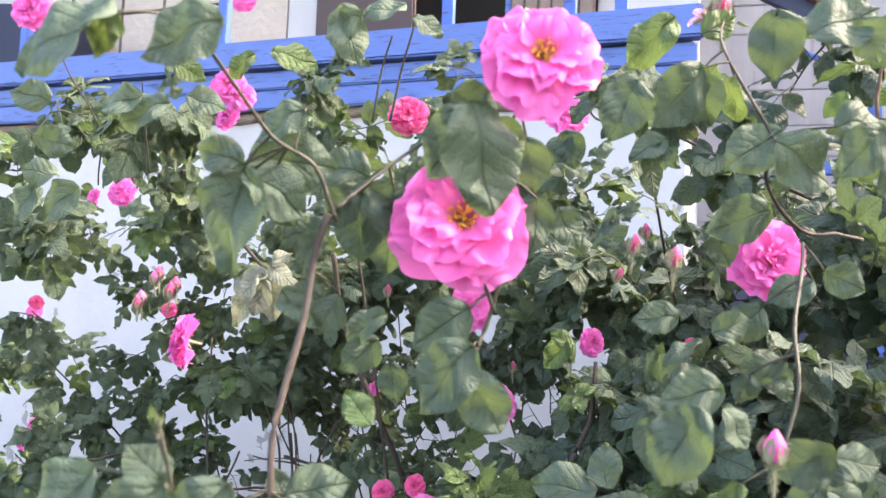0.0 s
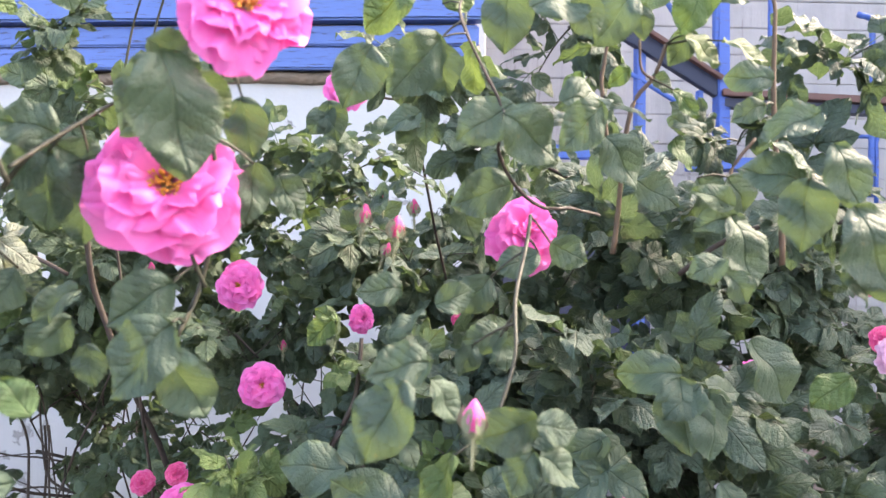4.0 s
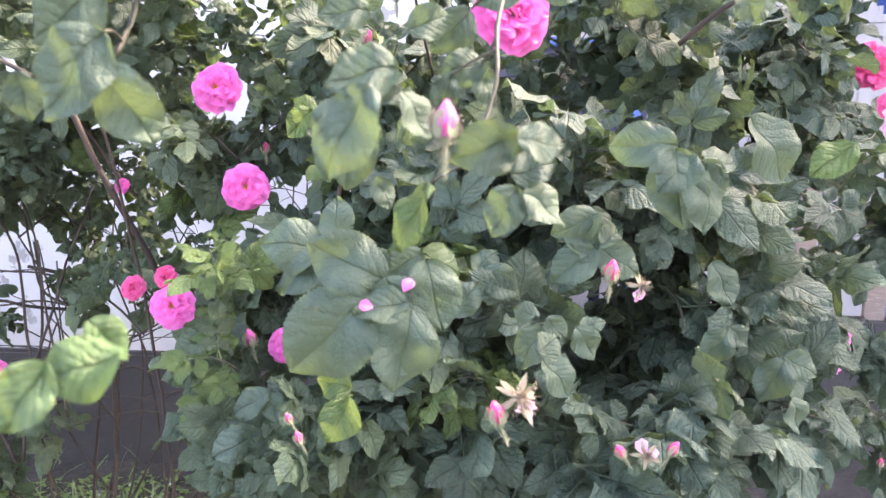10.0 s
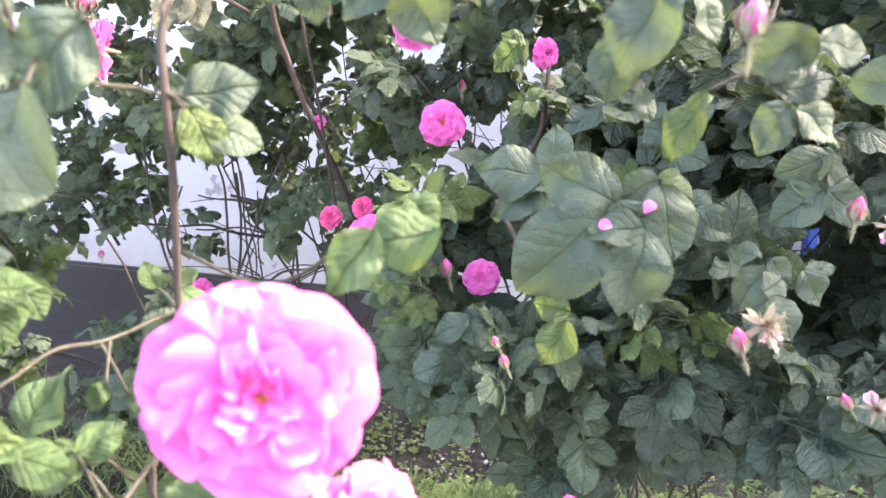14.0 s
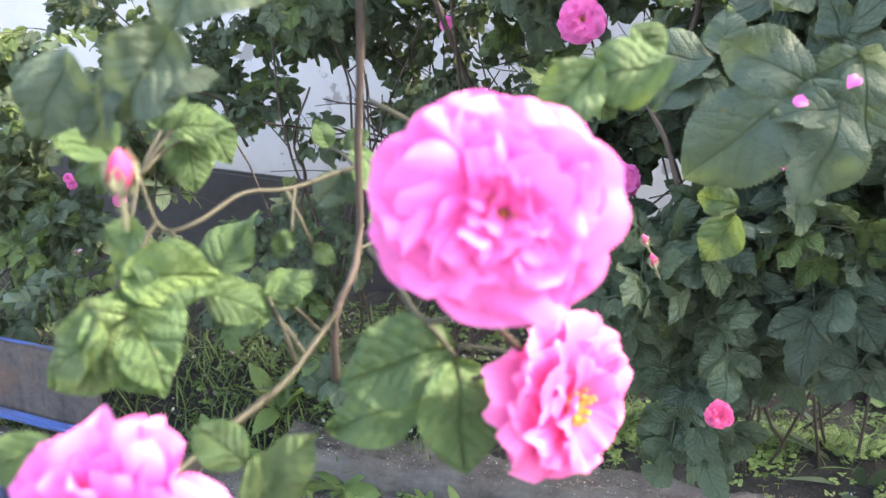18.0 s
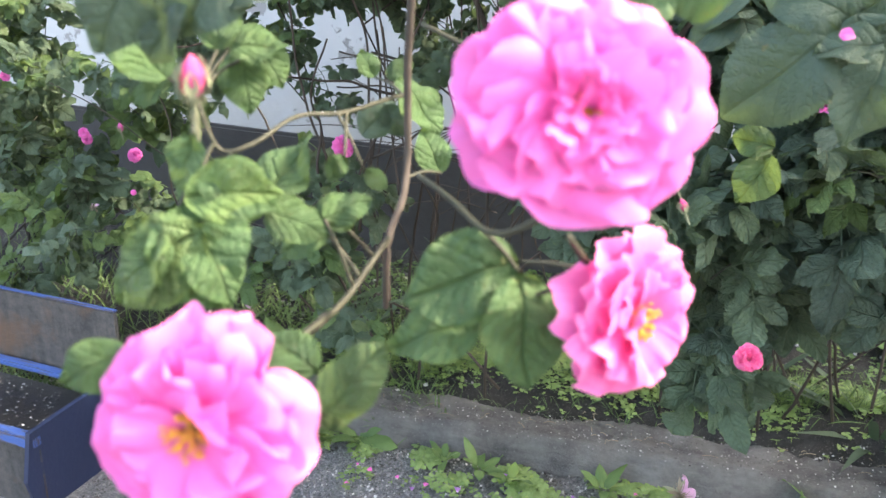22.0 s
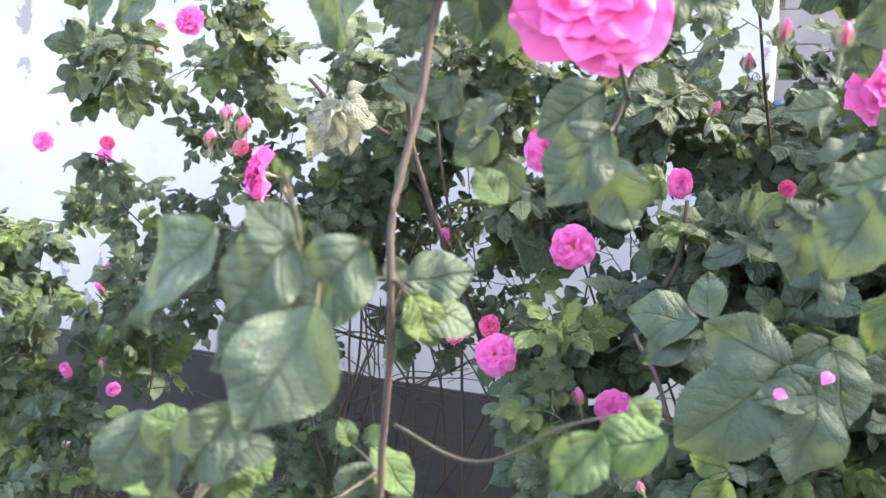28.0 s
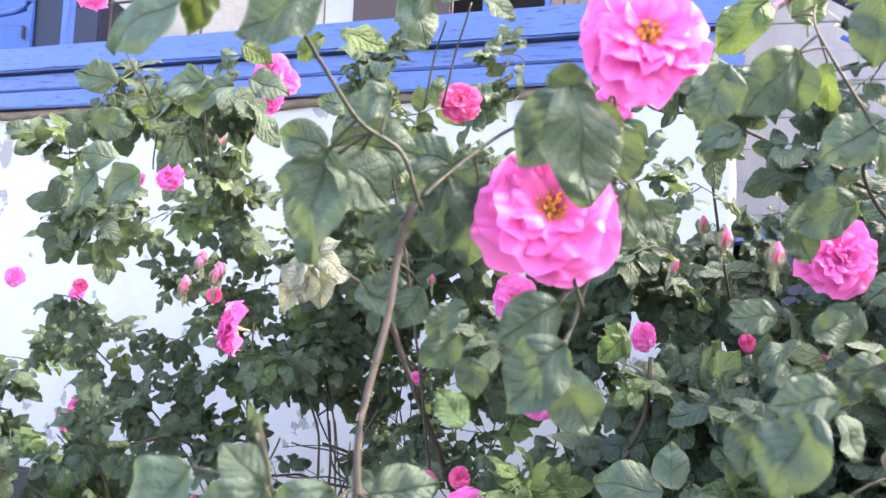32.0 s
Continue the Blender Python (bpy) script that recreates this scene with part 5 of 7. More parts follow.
right.rose(0.262, 1.376, 1.347, 0.046, (0.36, -0.91, 0.20), kind=2)
right.rose(0.436, 1.386, 1.346, 0.029, (0.13, -0.92, 0.37), "deep", kind=2)
right.rose(0.149, 1.191, 1.020, 0.050, (-0.22, -0.59, 0.78), kind=2)
right.bud(0.101, 1.191, 1.024, 0.025, (-0.23, -0.15, 0.80), pale=True)
right.bud(0.330, 1.296, 1.520, 0.026, (-0.05, -0.12, 1.01))
right.bud(0.281, 1.287, 1.450, 0.023, (0.27, -0.12, 0.73))
middle.rose(-0.430, 1.967, 1.662, 0.035, (0.02, -0.80, 0.60), "pale", kind=2)
near.cane([(-0.070, 0.498, 1.442), (-0.081, 0.501, 1.406), (-0.088, 0.477, 1.335), (-0.090, 0.462, 1.280), (-0.095, 0.488, 1.134), (-0.097, 0.439, 1.100), (-0.096, 0.445, 1.062)], 0.0024, 0.0019, CANE_OLD)
near.cane([(-0.097, 0.440, 1.101), (-0.110, 0.397, 1.086), (-0.118, 0.354, 1.086), (-0.132, 0.322, 1.078), (-0.137, 0.306, 1.079)], 0.0017, 0.0012, STEM)
near.cane([(-0.114, 0.375, 1.086), (-0.149, 0.386, 1.043), (-0.190, 0.430, 0.930), (-0.200, 0.490, 0.600), (-0.170, 0.560, 0.060)], 0.0020, 0.0030, CANE_OLD)
near.cane([(-0.087, 0.465, 1.127), (-0.062, 0.395, 1.134), (-0.042, 0.345, 1.140), (-0.020, 0.326, 1.158)], 0.0014, 0.0011, STEM)
near.cane([(-0.097, 0.497, 1.161), (-0.121, 0.454, 1.161), (-0.139, 0.432, 1.163), (-0.152, 0.407, 1.154), (-0.164, 0.401, 1.153), (-0.174, 0.402, 1.174)], 0.0012, 0.0010, STEM)
near.cane([(-0.019, 0.332, 1.144), (-0.007, 0.353, 1.125), (0.007, 0.367, 1.102)], 0.0013, 0.0011, STEM)
near.cane([(-0.095, 0.476, 1.278), (-0.102, 0.375, 1.287), (-0.118, 0.361, 1.301)], 0.0011, 0.0009, STEM)
near.cane([(-0.086, 0.469, 1.199), (-0.040, 0.451, 1.190), (0.001, 0.445, 1.211), (0.032, 0.448, 1.218)], 0.0012, 0.0009, STEM)
near.cane([(-0.066, 0.508, 1.447), (-0.054, 0.526, 1.464), (-0.021, 0.543, 1.498), (0.004, 0.522, 1.508), (0.022, 0.521, 1.527)], 0.0014, 0.0010, STEM)
near.cane([(-0.066, 0.508, 1.439), (-0.080, 0.496, 1.469), (-0.106, 0.485, 1.484), (-0.124, 0.452, 1.515), (-0.128, 0.421, 1.524), (-0.138, 0.410, 1.532)], 0.0015, 0.0010, STEM)
near.cane([(0.035, 0.543, 1.382), (0.026, 0.531, 1.404), (0.015, 0.519, 1.433)], 0.0014, 0.0010, STEM)
near.cane([(0.021, 0.536, 1.352), (0.032, 0.543, 1.382), (0.044, 0.528, 1.442), (0.043, 0.523, 1.498), (0.058, 0.519, 1.550)], 0.0016, 0.0011, STEM)
near.cane([(0.278, 0.618, 1.448), (0.248, 0.562, 1.390), (0.239, 0.526, 1.343), (0.220, 0.509, 1.309), (0.210, 0.500, 1.296)], 0.0016, 0.0012, STEM)
near.cane([(0.447, 0.845, 1.481), (0.304, 0.676, 1.469), (0.260, 0.633, 1.498), (0.255, 0.610, 1.532), (0.225, 0.644, 1.607), (0.256, 0.719, 1.671)], 0.0018, 0.0010, CANE)
near.cane([(0.580, 0.911, 1.415), (0.622, 0.870, 1.461), (0.671, 0.835, 1.482), (0.741, 0.792, 1.480), (0.830, 0.742, 1.467)], 0.0032, 0.0030, CANE)
near.cane([(-0.433, 0.993, 1.526), (-0.412, 0.938, 1.586), (-0.433, 0.882, 1.652)], 0.0010, 0.0007, CANE)
near.cane([(-0.330, 0.893, 1.527), (-0.321, 0.836, 1.608), (-0.314, 0.815, 1.614)], 0.0010, 0.0007, STEM)
middle.cane([(-0.092, 1.280, 1.692), (-0.074, 1.253, 1.774), (-0.055, 1.217, 1.844)], 0.0022, 0.0016, STEM)
middle.cane([(-0.119, 1.280, 1.691), (-0.103, 1.252, 1.781), (-0.091, 1.219, 1.816)], 0.0020, 0.0014, STEM)
right.cane([(0.608, 1.288, 1.586), (0.477, 1.332, 1.655), (0.384, 1.377, 1.720), (0.284, 1.475, 1.758), (0.262, 1.472, 1.791)], 0.0034, 0.0020, CANE)
right.cane([(0.185, 1.226, 1.136), (0.220, 1.220, 1.204), (0.234, 1.217, 1.243), (0.241, 1.230, 1.322)], 0.0045, 0.0032, CANE)
right.cane([(0.201, 1.224, 1.157), (0.242, 1.196, 1.134)], 0.0030, 0.0024, CANE_OLD)
right.cane([(0.195, 1.046, 1.048), (0.178, 1.069, 1.102), (0.156, 1.102, 1.146)], 0.0034, 0.0028, CANE_OLD)
middle.cane([(-0.211, 1.563, 1.496), (-0.193, 1.604, 1.372), (-0.126, 1.643, 1.197), (-0.035, 1.730, 0.979)], 0.0055, 0.0060, CANE)
middle.cane([(-0.420, 1.653, 1.519), (-0.355, 1.653, 1.466), (-0.244, 1.604, 1.413)], 0.0040, 0.0040, CANE)
middle.cane([(-0.393, 1.958, 0.593), (-0.365, 1.958, 0.787), (-0.365, 1.952, 0.964), (-0.377, 1.917, 1.111), (-0.447, 1.871, 1.270)], 0.0040, 0.0022, CANE)
middle.cane([(-0.407, 1.957, 0.593), (-0.457, 1.944, 0.754), (-0.512, 1.931, 0.919), (-0.533, 1.905, 1.103), (-0.524, 1.877, 1.314)], 0.0040, 0.0022, CANE)
middle.cane([(-0.466, 1.967, 0.645), (-0.488, 1.942, 0.753), (-0.469, 1.918, 0.856), (-0.482, 1.866, 0.939), (-0.435, 1.819, 1.067)], 0.0040, 0.0022, CANE)
middle.cane([(-0.258, 2.048, 0.913), (-0.357, 1.996, 0.933), (-0.412, 1.948, 0.962), (-0.478, 1.874, 0.971), (-0.528, 1.794, 0.992)], 0.0040, 0.0022, CANE)
middle.cane([(-0.377, 2.068, 1.017), (-0.275, 2.017, 0.997), (-0.223, 1.962, 0.970), (-0.168, 1.887, 0.947), (-0.105, 1.796, 0.903)], 0.0040, 0.0022, CANE)
middle.cane([(-0.637, 2.021, 0.896), (-0.668, 1.985, 0.965), (-0.674, 1.946, 1.015), (-0.717, 1.878, 1.040), (-0.753, 1.793, 1.041)], 0.0040, 0.0022, CANE)
middle.cane([(-0.389, 2.000, 0.757), (-0.293, 1.968, 0.810), (-0.242, 1.931, 0.853), (-0.165, 1.869, 0.878), (-0.130, 1.798, 0.914)], 0.0040, 0.0022, CANE)
middle.cane([(-0.424, 1.970, 0.646), (-0.369, 1.958, 0.790), (-0.312, 1.942, 0.915), (-0.263, 1.907, 1.047), (-0.198, 1.870, 1.209)], 0.0040, 0.0022, CANE)
middle.cane([(-0.291, 2.041, 1.679), (-0.300, 2.033, 1.606), (-0.298, 2.010, 1.448), (-0.248, 1.985, 1.363), (-0.191, 1.957, 1.278), (-0.117, 1.925, 1.186)], 0.0060, 0.0050, CANE)
middle.cane([(-0.285, 1.920, 0.698), (-0.313, 1.952, 0.870), (-0.345, 1.992, 1.092), (-0.410, 2.039, 1.301)], 0.0030, 0.0020, CANE)
middle.cane([(-0.269, 1.971, 0.940), (-0.341, 1.997, 0.990), (-0.370, 2.035, 1.201), (-0.355, 2.047, 1.314)], 0.0030, 0.0020, CANE)
middle.cane([(-0.224, 1.980, 0.936), (-0.296, 2.007, 0.999), (-0.455, 2.052, 1.017)], 0.0030, 0.0020, CANE)
middle.cane([(-0.221, 1.998, 0.922), (-0.339, 2.031, 0.937), (-0.464, 2.063, 0.931)], 0.0025, 0.0020, CANE)
middle.cane([(-0.402, 2.089, 1.082), (-0.312, 2.075, 1.146), (-0.209, 2.055, 1.198)], 0.0025, 0.0020, CANE)
middle.cane([(-0.192, 2.051, 1.054), (-0.266, 2.078, 1.106), (-0.365, 2.117, 1.197), (-0.442, 2.133, 1.170)], 0.0025, 0.0018, CANE)
middle.cane([(-0.445, 2.054, 0.471), (-0.386, 2.073, 0.708), (-0.360, 2.094, 0.906), (-0.374, 2.121, 1.064)], 0.0040, 0.0030, CANE)
right.cane([(0.116, 1.626, 0.624), (0.076, 1.656, 0.758), (0.026, 1.685, 0.869), (-0.004, 1.706, 0.958)], 0.0060, 0.0050, CANE)
# The bare lower wood of the middle bush: thin dark shoots that cross each other before the wall.
rng = np.random.default_rng(77)
for _ in range(18):
    b = np.array((rng.normal(-0.30, 0.20), 2.16 + abs(rng.normal(0, 0.06)), 0.13))
    top = b + np.array((rng.normal(-0.05, 0.32), rng.normal(-0.08, 0.10), rng.uniform(0.75, 1.35)))
    bow = b * 0.5 + top * 0.5 + np.array((rng.normal(0, 0.10), rng.normal(0, 0.03), rng.uniform(0.0, 0.12)))
    low, high = (b + bow) / 2 + rng.normal(0, 0.03, 3), (bow + top) / 2 + rng.normal(0, 0.04, 3)
    middle.cane([b, low, bow, high, top], rng.uniform(0.0034, 0.0056), 0.0016, None, 5, 6)
    for _ in range(int(rng.integers(1, 4))):
        p = bow + (top - bow) * rng.uniform(-0.2, 0.7)
        way = np.array((rng.choice((-1, 1)) * rng.uniform(0.10, 0.30), rng.normal(-0.04, 0.04), rng.uniform(-0.04, 0.22)))
        middle.cane([p, p + way * 0.5 + np.array((0, 0, 0.02)), p + way], 0.0019, 0.0011, None, 4, 5, "twig")
near.blade((-0.159, 0.371, 1.524), (-0.209, 0.374, 1.492), 1.00, (-0.02, -0.94, 0.33))
near.blade((-0.113, 0.391, 1.525), (-0.157, 0.392, 1.510), 1.00, (-0.02, -0.94, 0.33))
near.blade((-0.125, 0.496, 1.471), (-0.138, 0.501, 1.402), 1.00, (-0.02, -0.94, 0.33))
near.blade((-0.125, 0.496, 1.471), (-0.157, 0.495, 1.482), 1.00, (-0.02, -0.94, 0.33))
near.blade((-0.088, 0.493, 1.507), (-0.121, 0.494, 1.490), 1.00, (-0.02, -0.94, 0.33))
near.blade((-0.125, 0.496, 1.468), (-0.082, 0.498, 1.446), 1.00, (-0.02, -0.94, 0.33))
near.blade((-0.127, 0.515, 1.480), (-0.070, 0.515, 1.475), 1.00, (-0.02, -0.94, 0.33))
near.blade((-0.133, 0.507, 1.458), (-0.158, 0.507, 1.452), 1.00, (-0.02, -0.94, 0.33))
near.blade((-0.112, 0.517, 1.461), (-0.096, 0.519, 1.436), 1.00, (-0.02, -0.94, 0.33))
near.blade((-0.051, 0.545, 1.474), (-0.090, 0.544, 1.488), 1.00, (-0.02, -0.94, 0.33))
near.blade((-0.056, 0.546, 1.468), (-0.082, 0.548, 1.442), 1.00, (-0.02, -0.94, 0.33))
near.blade((-0.056, 0.546, 1.464), (-0.058, 0.550, 1.416), 1.00, (-0.02, -0.94, 0.33))
near.blade((-0.052, 0.546, 1.468), (-0.021, 0.547, 1.452), 1.00, (-0.02, -0.94, 0.33))
near.blade((-0.080, 0.548, 1.440), (-0.113, 0.549, 1.429), 1.00, (-0.02, -0.94, 0.33))
near.blade((-0.082, 0.539, 1.435), (-0.098, 0.541, 1.406), 1.00, (-0.02, -0.94, 0.33))
near.blade((-0.033, 0.547, 1.461), (-0.035, 0.551, 1.408), 1.00, (-0.02, -0.94, 0.33))
near.blade((0.014, 0.462, 1.508), (0.029, 0.468, 1.441), 1.00, (-0.02, -0.94, 0.33))
near.blade((0.021, 0.492, 1.510), (-0.014, 0.496, 1.470), 1.00, (-0.02, -0.94, 0.33))
near.blade((0.028, 0.493, 1.505), (0.048, 0.495, 1.481), 1.00, (-0.02, -0.94, 0.33))
near.blade((0.003, 0.491, 1.521), (0.033, 0.492, 1.507), 1.00, (-0.02, -0.94, 0.33))
near.blade((0.064, 0.546, 1.464), (0.064, 0.550, 1.424), 1.00, (-0.02, -0.94, 0.33))
near.blade((0.079, 0.557, 1.459), (0.097, 0.559, 1.432), 1.00, (-0.02, -0.94, 0.33))
near.blade((0.020, 0.523, 1.387), (-0.019, 0.525, 1.363), 1.00, (-0.02, -0.94, 0.33))
near.blade((0.022, 0.504, 1.364), (-0.015, 0.508, 1.324), 1.00, (-0.02, -0.94, 0.33))
near.blade((0.020, 0.506, 1.348), (0.041, 0.509, 1.307), 1.00, (-0.02, -0.94, 0.33))
near.blade((-0.036, 0.553, 1.382), (-0.066, 0.555, 1.366), 1.00, (-0.02, -0.94, 0.33))
near.blade((-0.041, 0.555, 1.364), (-0.064, 0.557, 1.339), 1.00, (-0.02, -0.94, 0.33))
near.blade((-0.033, 0.566, 1.348), (-0.028, 0.568, 1.320), 1.00, (-0.02, -0.94, 0.33))
near.blade((-0.066, 0.532, 1.393), (-0.080, 0.535, 1.365), 1.00, (-0.02, -0.94, 0.33))
near.blade((0.055, 0.543, 1.506), (0.062, 0.546, 1.468), 1.00, (-0.02, -0.94, 0.33))
near.blade((0.208, 0.636, 1.590), (0.168, 0.640, 1.543), 1.00, (-0.02, -0.94, 0.33))
near.blade((0.148, 0.617, 1.572), (0.130, 0.621, 1.523), 1.00, (-0.02, -0.94, 0.33))
near.blade((0.206, 0.646, 1.588), (0.219, 0.649, 1.546), 1.00, (-0.02, -0.94, 0.33))
near.blade((0.252, 0.602, 1.627), (0.252, 0.607, 1.573), 1.00, (-0.02, -0.94, 0.33))
near.blade((0.260, 0.610, 1.534), (0.216, 0.613, 1.504), 1.00, (-0.02, -0.94, 0.33))
near.blade((0.246, 0.591, 1.521), (0.296, 0.594, 1.491), 1.00, (-0.02, -0.94, 0.33))
near.blade((0.291, 0.590, 1.533), (0.337, 0.589, 1.547), 1.00, (-0.02, -0.94, 0.33))
near.blade((0.317, 0.570, 1.529), (0.286, 0.573, 1.495), 1.00, (-0.02, -0.94, 0.33))
near.blade((0.306, 0.744, 1.492), (0.249, 0.746, 1.472), 1.00, (-0.02, -0.94, 0.33))
near.blade((0.262, 0.775, 1.481), (0.280, 0.779, 1.438), 1.00, (-0.02, -0.94, 0.33))
near.blade((0.245, 0.536, 1.583), (0.298, 0.534, 1.604), 1.00, (-0.02, -0.94, 0.33))
near.blade((0.280, 0.535, 1.596), (0.296, 0.537, 1.566), 1.00, (-0.02, -0.94, 0.33))
near.blade((0.247, 0.887, 1.589), (0.207, 0.889, 1.566), 1.00, (-0.02, -0.94, 0.33))
near.blade((0.241, 0.887, 1.583), (0.223, 0.890, 1.554), 1.00, (-0.02, -0.94, 0.33))
near.blade((0.279, 0.600, 1.417), (0.245, 0.601, 1.403), 1.00, (-0.02, -0.94, 0.33))
near.blade((0.296, 0.619, 1.427), (0.330, 0.620, 1.413), 1.00, (-0.02, -0.94, 0.33))
near.blade((0.241, 0.602, 1.398), (0.217, 0.604, 1.368), 1.00, (-0.02, -0.94, 0.33))
near.blade((0.164, 0.553, 1.387), (0.133, 0.553, 1.386), 1.00, (-0.02, -0.94, 0.33))
near.blade((0.180, 0.554, 1.372), (0.153, 0.555, 1.356), 1.00, (-0.02, -0.94, 0.33))
near.blade((0.187, 0.553, 1.376), (0.214, 0.552, 1.389), 1.00, (-0.02, -0.94, 0.33))
near.blade((0.161, 0.456, 1.346), (0.125, 0.456, 1.341), 1.00, (-0.02, -0.94, 0.33))
near.blade((0.145, 0.446, 1.337), (0.122, 0.450, 1.293), 1.00, (-0.02, -0.94, 0.33))
near.blade((0.165, 0.467, 1.336), (0.182, 0.469, 1.310), 1.00, (-0.02, -0.94, 0.33))
near.blade((0.225, 0.458, 1.314), (0.191, 0.460, 1.297), 1.00, (-0.02, -0.94, 0.33))
near.blade((0.220, 0.448, 1.312), (0.248, 0.449, 1.307), 1.00, (-0.02, -0.94, 0.33))
near.blade((0.238, 0.555, 1.359), (0.208, 0.556, 1.350), 1.00, (-0.02, -0.94, 0.33))
near.blade((0.215, 0.556, 1.350), (0.208, 0.558, 1.327), 1.00, (-0.02, -0.94, 0.33))
near.blade((0.234, 0.555, 1.355), (0.243, 0.557, 1.332), 1.00, (-0.02, -0.94, 0.33))
near.blade((-0.408, 0.795, 1.495), (-0.429, 0.798, 1.455), 1.00, (-0.02, -0.94, 0.33))
near.blade((-0.386, 0.794, 1.507), (-0.425, 0.794, 1.511), 1.00, (-0.02, -0.94, 0.33))
near.blade((-0.363, 0.795, 1.497), (-0.407, 0.798, 1.461), 1.00, (-0.02, -0.94, 0.33))
near.blade((-0.345, 0.690, 1.555), (-0.382, 0.688, 1.568), 1.00, (-0.02, -0.94, 0.33))
near.blade((-0.461, 0.889, 1.566), (-0.416, 0.890, 1.555), 1.00, (-0.02, -0.94, 0.33))
near.blade((-0.259, 0.738, 1.571), (-0.311, 0.740, 1.554), 1.00, (-0.02, -0.94, 0.33))
near.blade((-0.285, 0.738, 1.576), (-0.332, 0.739, 1.563), 1.00, (-0.02, -0.94, 0.33))
near.blade((-0.260, 0.787, 1.590), (-0.220, 0.788, 1.581), 1.00, (-0.02, -0.94, 0.33))
near.blade((-0.104, 0.730, 1.661), (-0.081, 0.734, 1.615), 1.00, (-0.02, -0.94, 0.33))
near.blade((-0.083, 0.730, 1.662), (-0.119, 0.732, 1.640), 1.00, (-0.02, -0.94, 0.33))
near.blade((-0.041, 0.730, 1.669), (-0.083, 0.730, 1.662), 1.00, (-0.02, -0.94, 0.33))
near.blade((-0.035, 0.731, 1.659), (-0.006, 0.732, 1.644), 1.00, (-0.02, -0.94, 0.33))
near.blade((0.163, 1.083, 1.642), (0.180, 1.087, 1.589), 1.00, (-0.02, -0.94, 0.33))
near.blade((0.171, 1.084, 1.634), (0.141, 1.087, 1.595), 1.00, (-0.02, -0.94, 0.33))
near.blade((-0.162, 0.381, 1.523), (-0.176, 0.383, 1.502), 1.00, (-0.02, -0.94, 0.33), young=True)
near.blade((0.182, 0.632, 1.629), (0.145, 0.635, 1.594), 1.00, (-0.02, -0.94, 0.33), young=True)
near.blade((0.242, 0.666, 1.593), (0.240, 0.669, 1.556), 1.00, (-0.02, -0.94, 0.33), young=True)
near.blade((0.219, 0.682, 1.635), (0.252, 0.681, 1.651), 1.00, (-0.02, -0.94, 0.33), young=True)
near.blade((-0.155, 0.685, 1.606), (-0.115, 0.686, 1.598), 1.00, (-0.02, -0.94, 0.33), young=True)
near.blade((-0.169, 0.685, 1.603), (-0.193, 0.687, 1.585), 1.00, (-0.02, -0.94, 0.33), young=True)
near.blade((-0.238, 0.686, 1.593), (-0.213, 0.687, 1.579), 1.00, (-0.02, -0.94, 0.33), young=True)
near.blade((-0.150, 0.365, 1.309), (-0.186, 0.359, 1.268), 1.00, (0.03, -0.88, 0.48))
near.blade((-0.116, 0.356, 1.305), (-0.145, 0.352, 1.274), 1.00, (0.03, -0.88, 0.48))
near.blade((-0.119, 0.366, 1.301), (-0.136, 0.366, 1.321), 1.00, (0.03, -0.88, 0.48))
near.blade((-0.088, 0.358, 1.305), (-0.117, 0.353, 1.274), 1.00, (0.03, -0.88, 0.48))
near.blade((-0.104, 0.345, 1.282), (-0.125, 0.330, 1.236), 1.05, (0.03, -0.88, 0.48))
near.blade((-0.119, 0.353, 1.275), (-0.149, 0.350, 1.257), 1.00, (0.03, -0.88, 0.48))
near.blade((-0.140, 0.369, 1.235), (-0.162, 0.365, 1.199), 1.00, (0.03, -0.88, 0.48))
near.blade((-0.182, 0.376, 1.226), (-0.196, 0.372, 1.191), 1.00, (0.03, -0.88, 0.48))
near.blade((-0.150, 0.367, 1.215), (-0.124, 0.369, 1.221), 1.00, (0.03, -0.88, 0.48))
near.blade((-0.195, 0.385, 1.224), (-0.195, 0.384, 1.210), 1.00, (0.03, -0.88, 0.48))
near.blade((-0.083, 0.466, 1.277), (-0.047, 0.469, 1.286), 1.00, (0.03, -0.88, 0.48))
near.blade((-0.086, 0.476, 1.273), (-0.094, 0.477, 1.290), 1.00, (0.03, -0.88, 0.48))
near.blade((-0.078, 0.466, 1.267), (-0.044, 0.467, 1.257), 1.00, (0.03, -0.88, 0.48))
near.blade((-0.106, 0.535, 1.393), (-0.075, 0.535, 1.374), 1.00, (0.03, -0.88, 0.48))
near.blade((-0.079, 0.536, 1.391), (-0.103, 0.535, 1.397), 1.00, (0.03, -0.88, 0.48))
near.blade((-0.164, 0.376, 1.216), (-0.182, 0.373, 1.191), 1.00, (0.03, -0.88, 0.48))
near.blade((-0.126, 0.532, 1.132), (-0.109, 0.535, 1.153), 1.00, (0.03, -0.88, 0.48))
near.blade((-0.113, 0.534, 1.150), (-0.101, 0.533, 1.133), 1.00, (0.03, -0.88, 0.48))
near.blade((-0.079, 0.456, 1.273), (-0.065, 0.455, 1.246), 1.00, (0.03, -0.88, 0.48), young=True)
near.blade((0.038, 0.386, 1.229), (0.006, 0.387, 1.218), 1.00, (-0.10, -0.82, 0.56), young="fresh")
near.blade((0.011, 0.388, 1.227), (-0.007, 0.385, 1.200), 1.00, (-0.10, -0.82, 0.56), young="fresh")
near.blade((0.024, 0.399, 1.240), (0.040, 0.395, 1.226), 1.00, (-0.10, -0.82, 0.56), young="fresh")
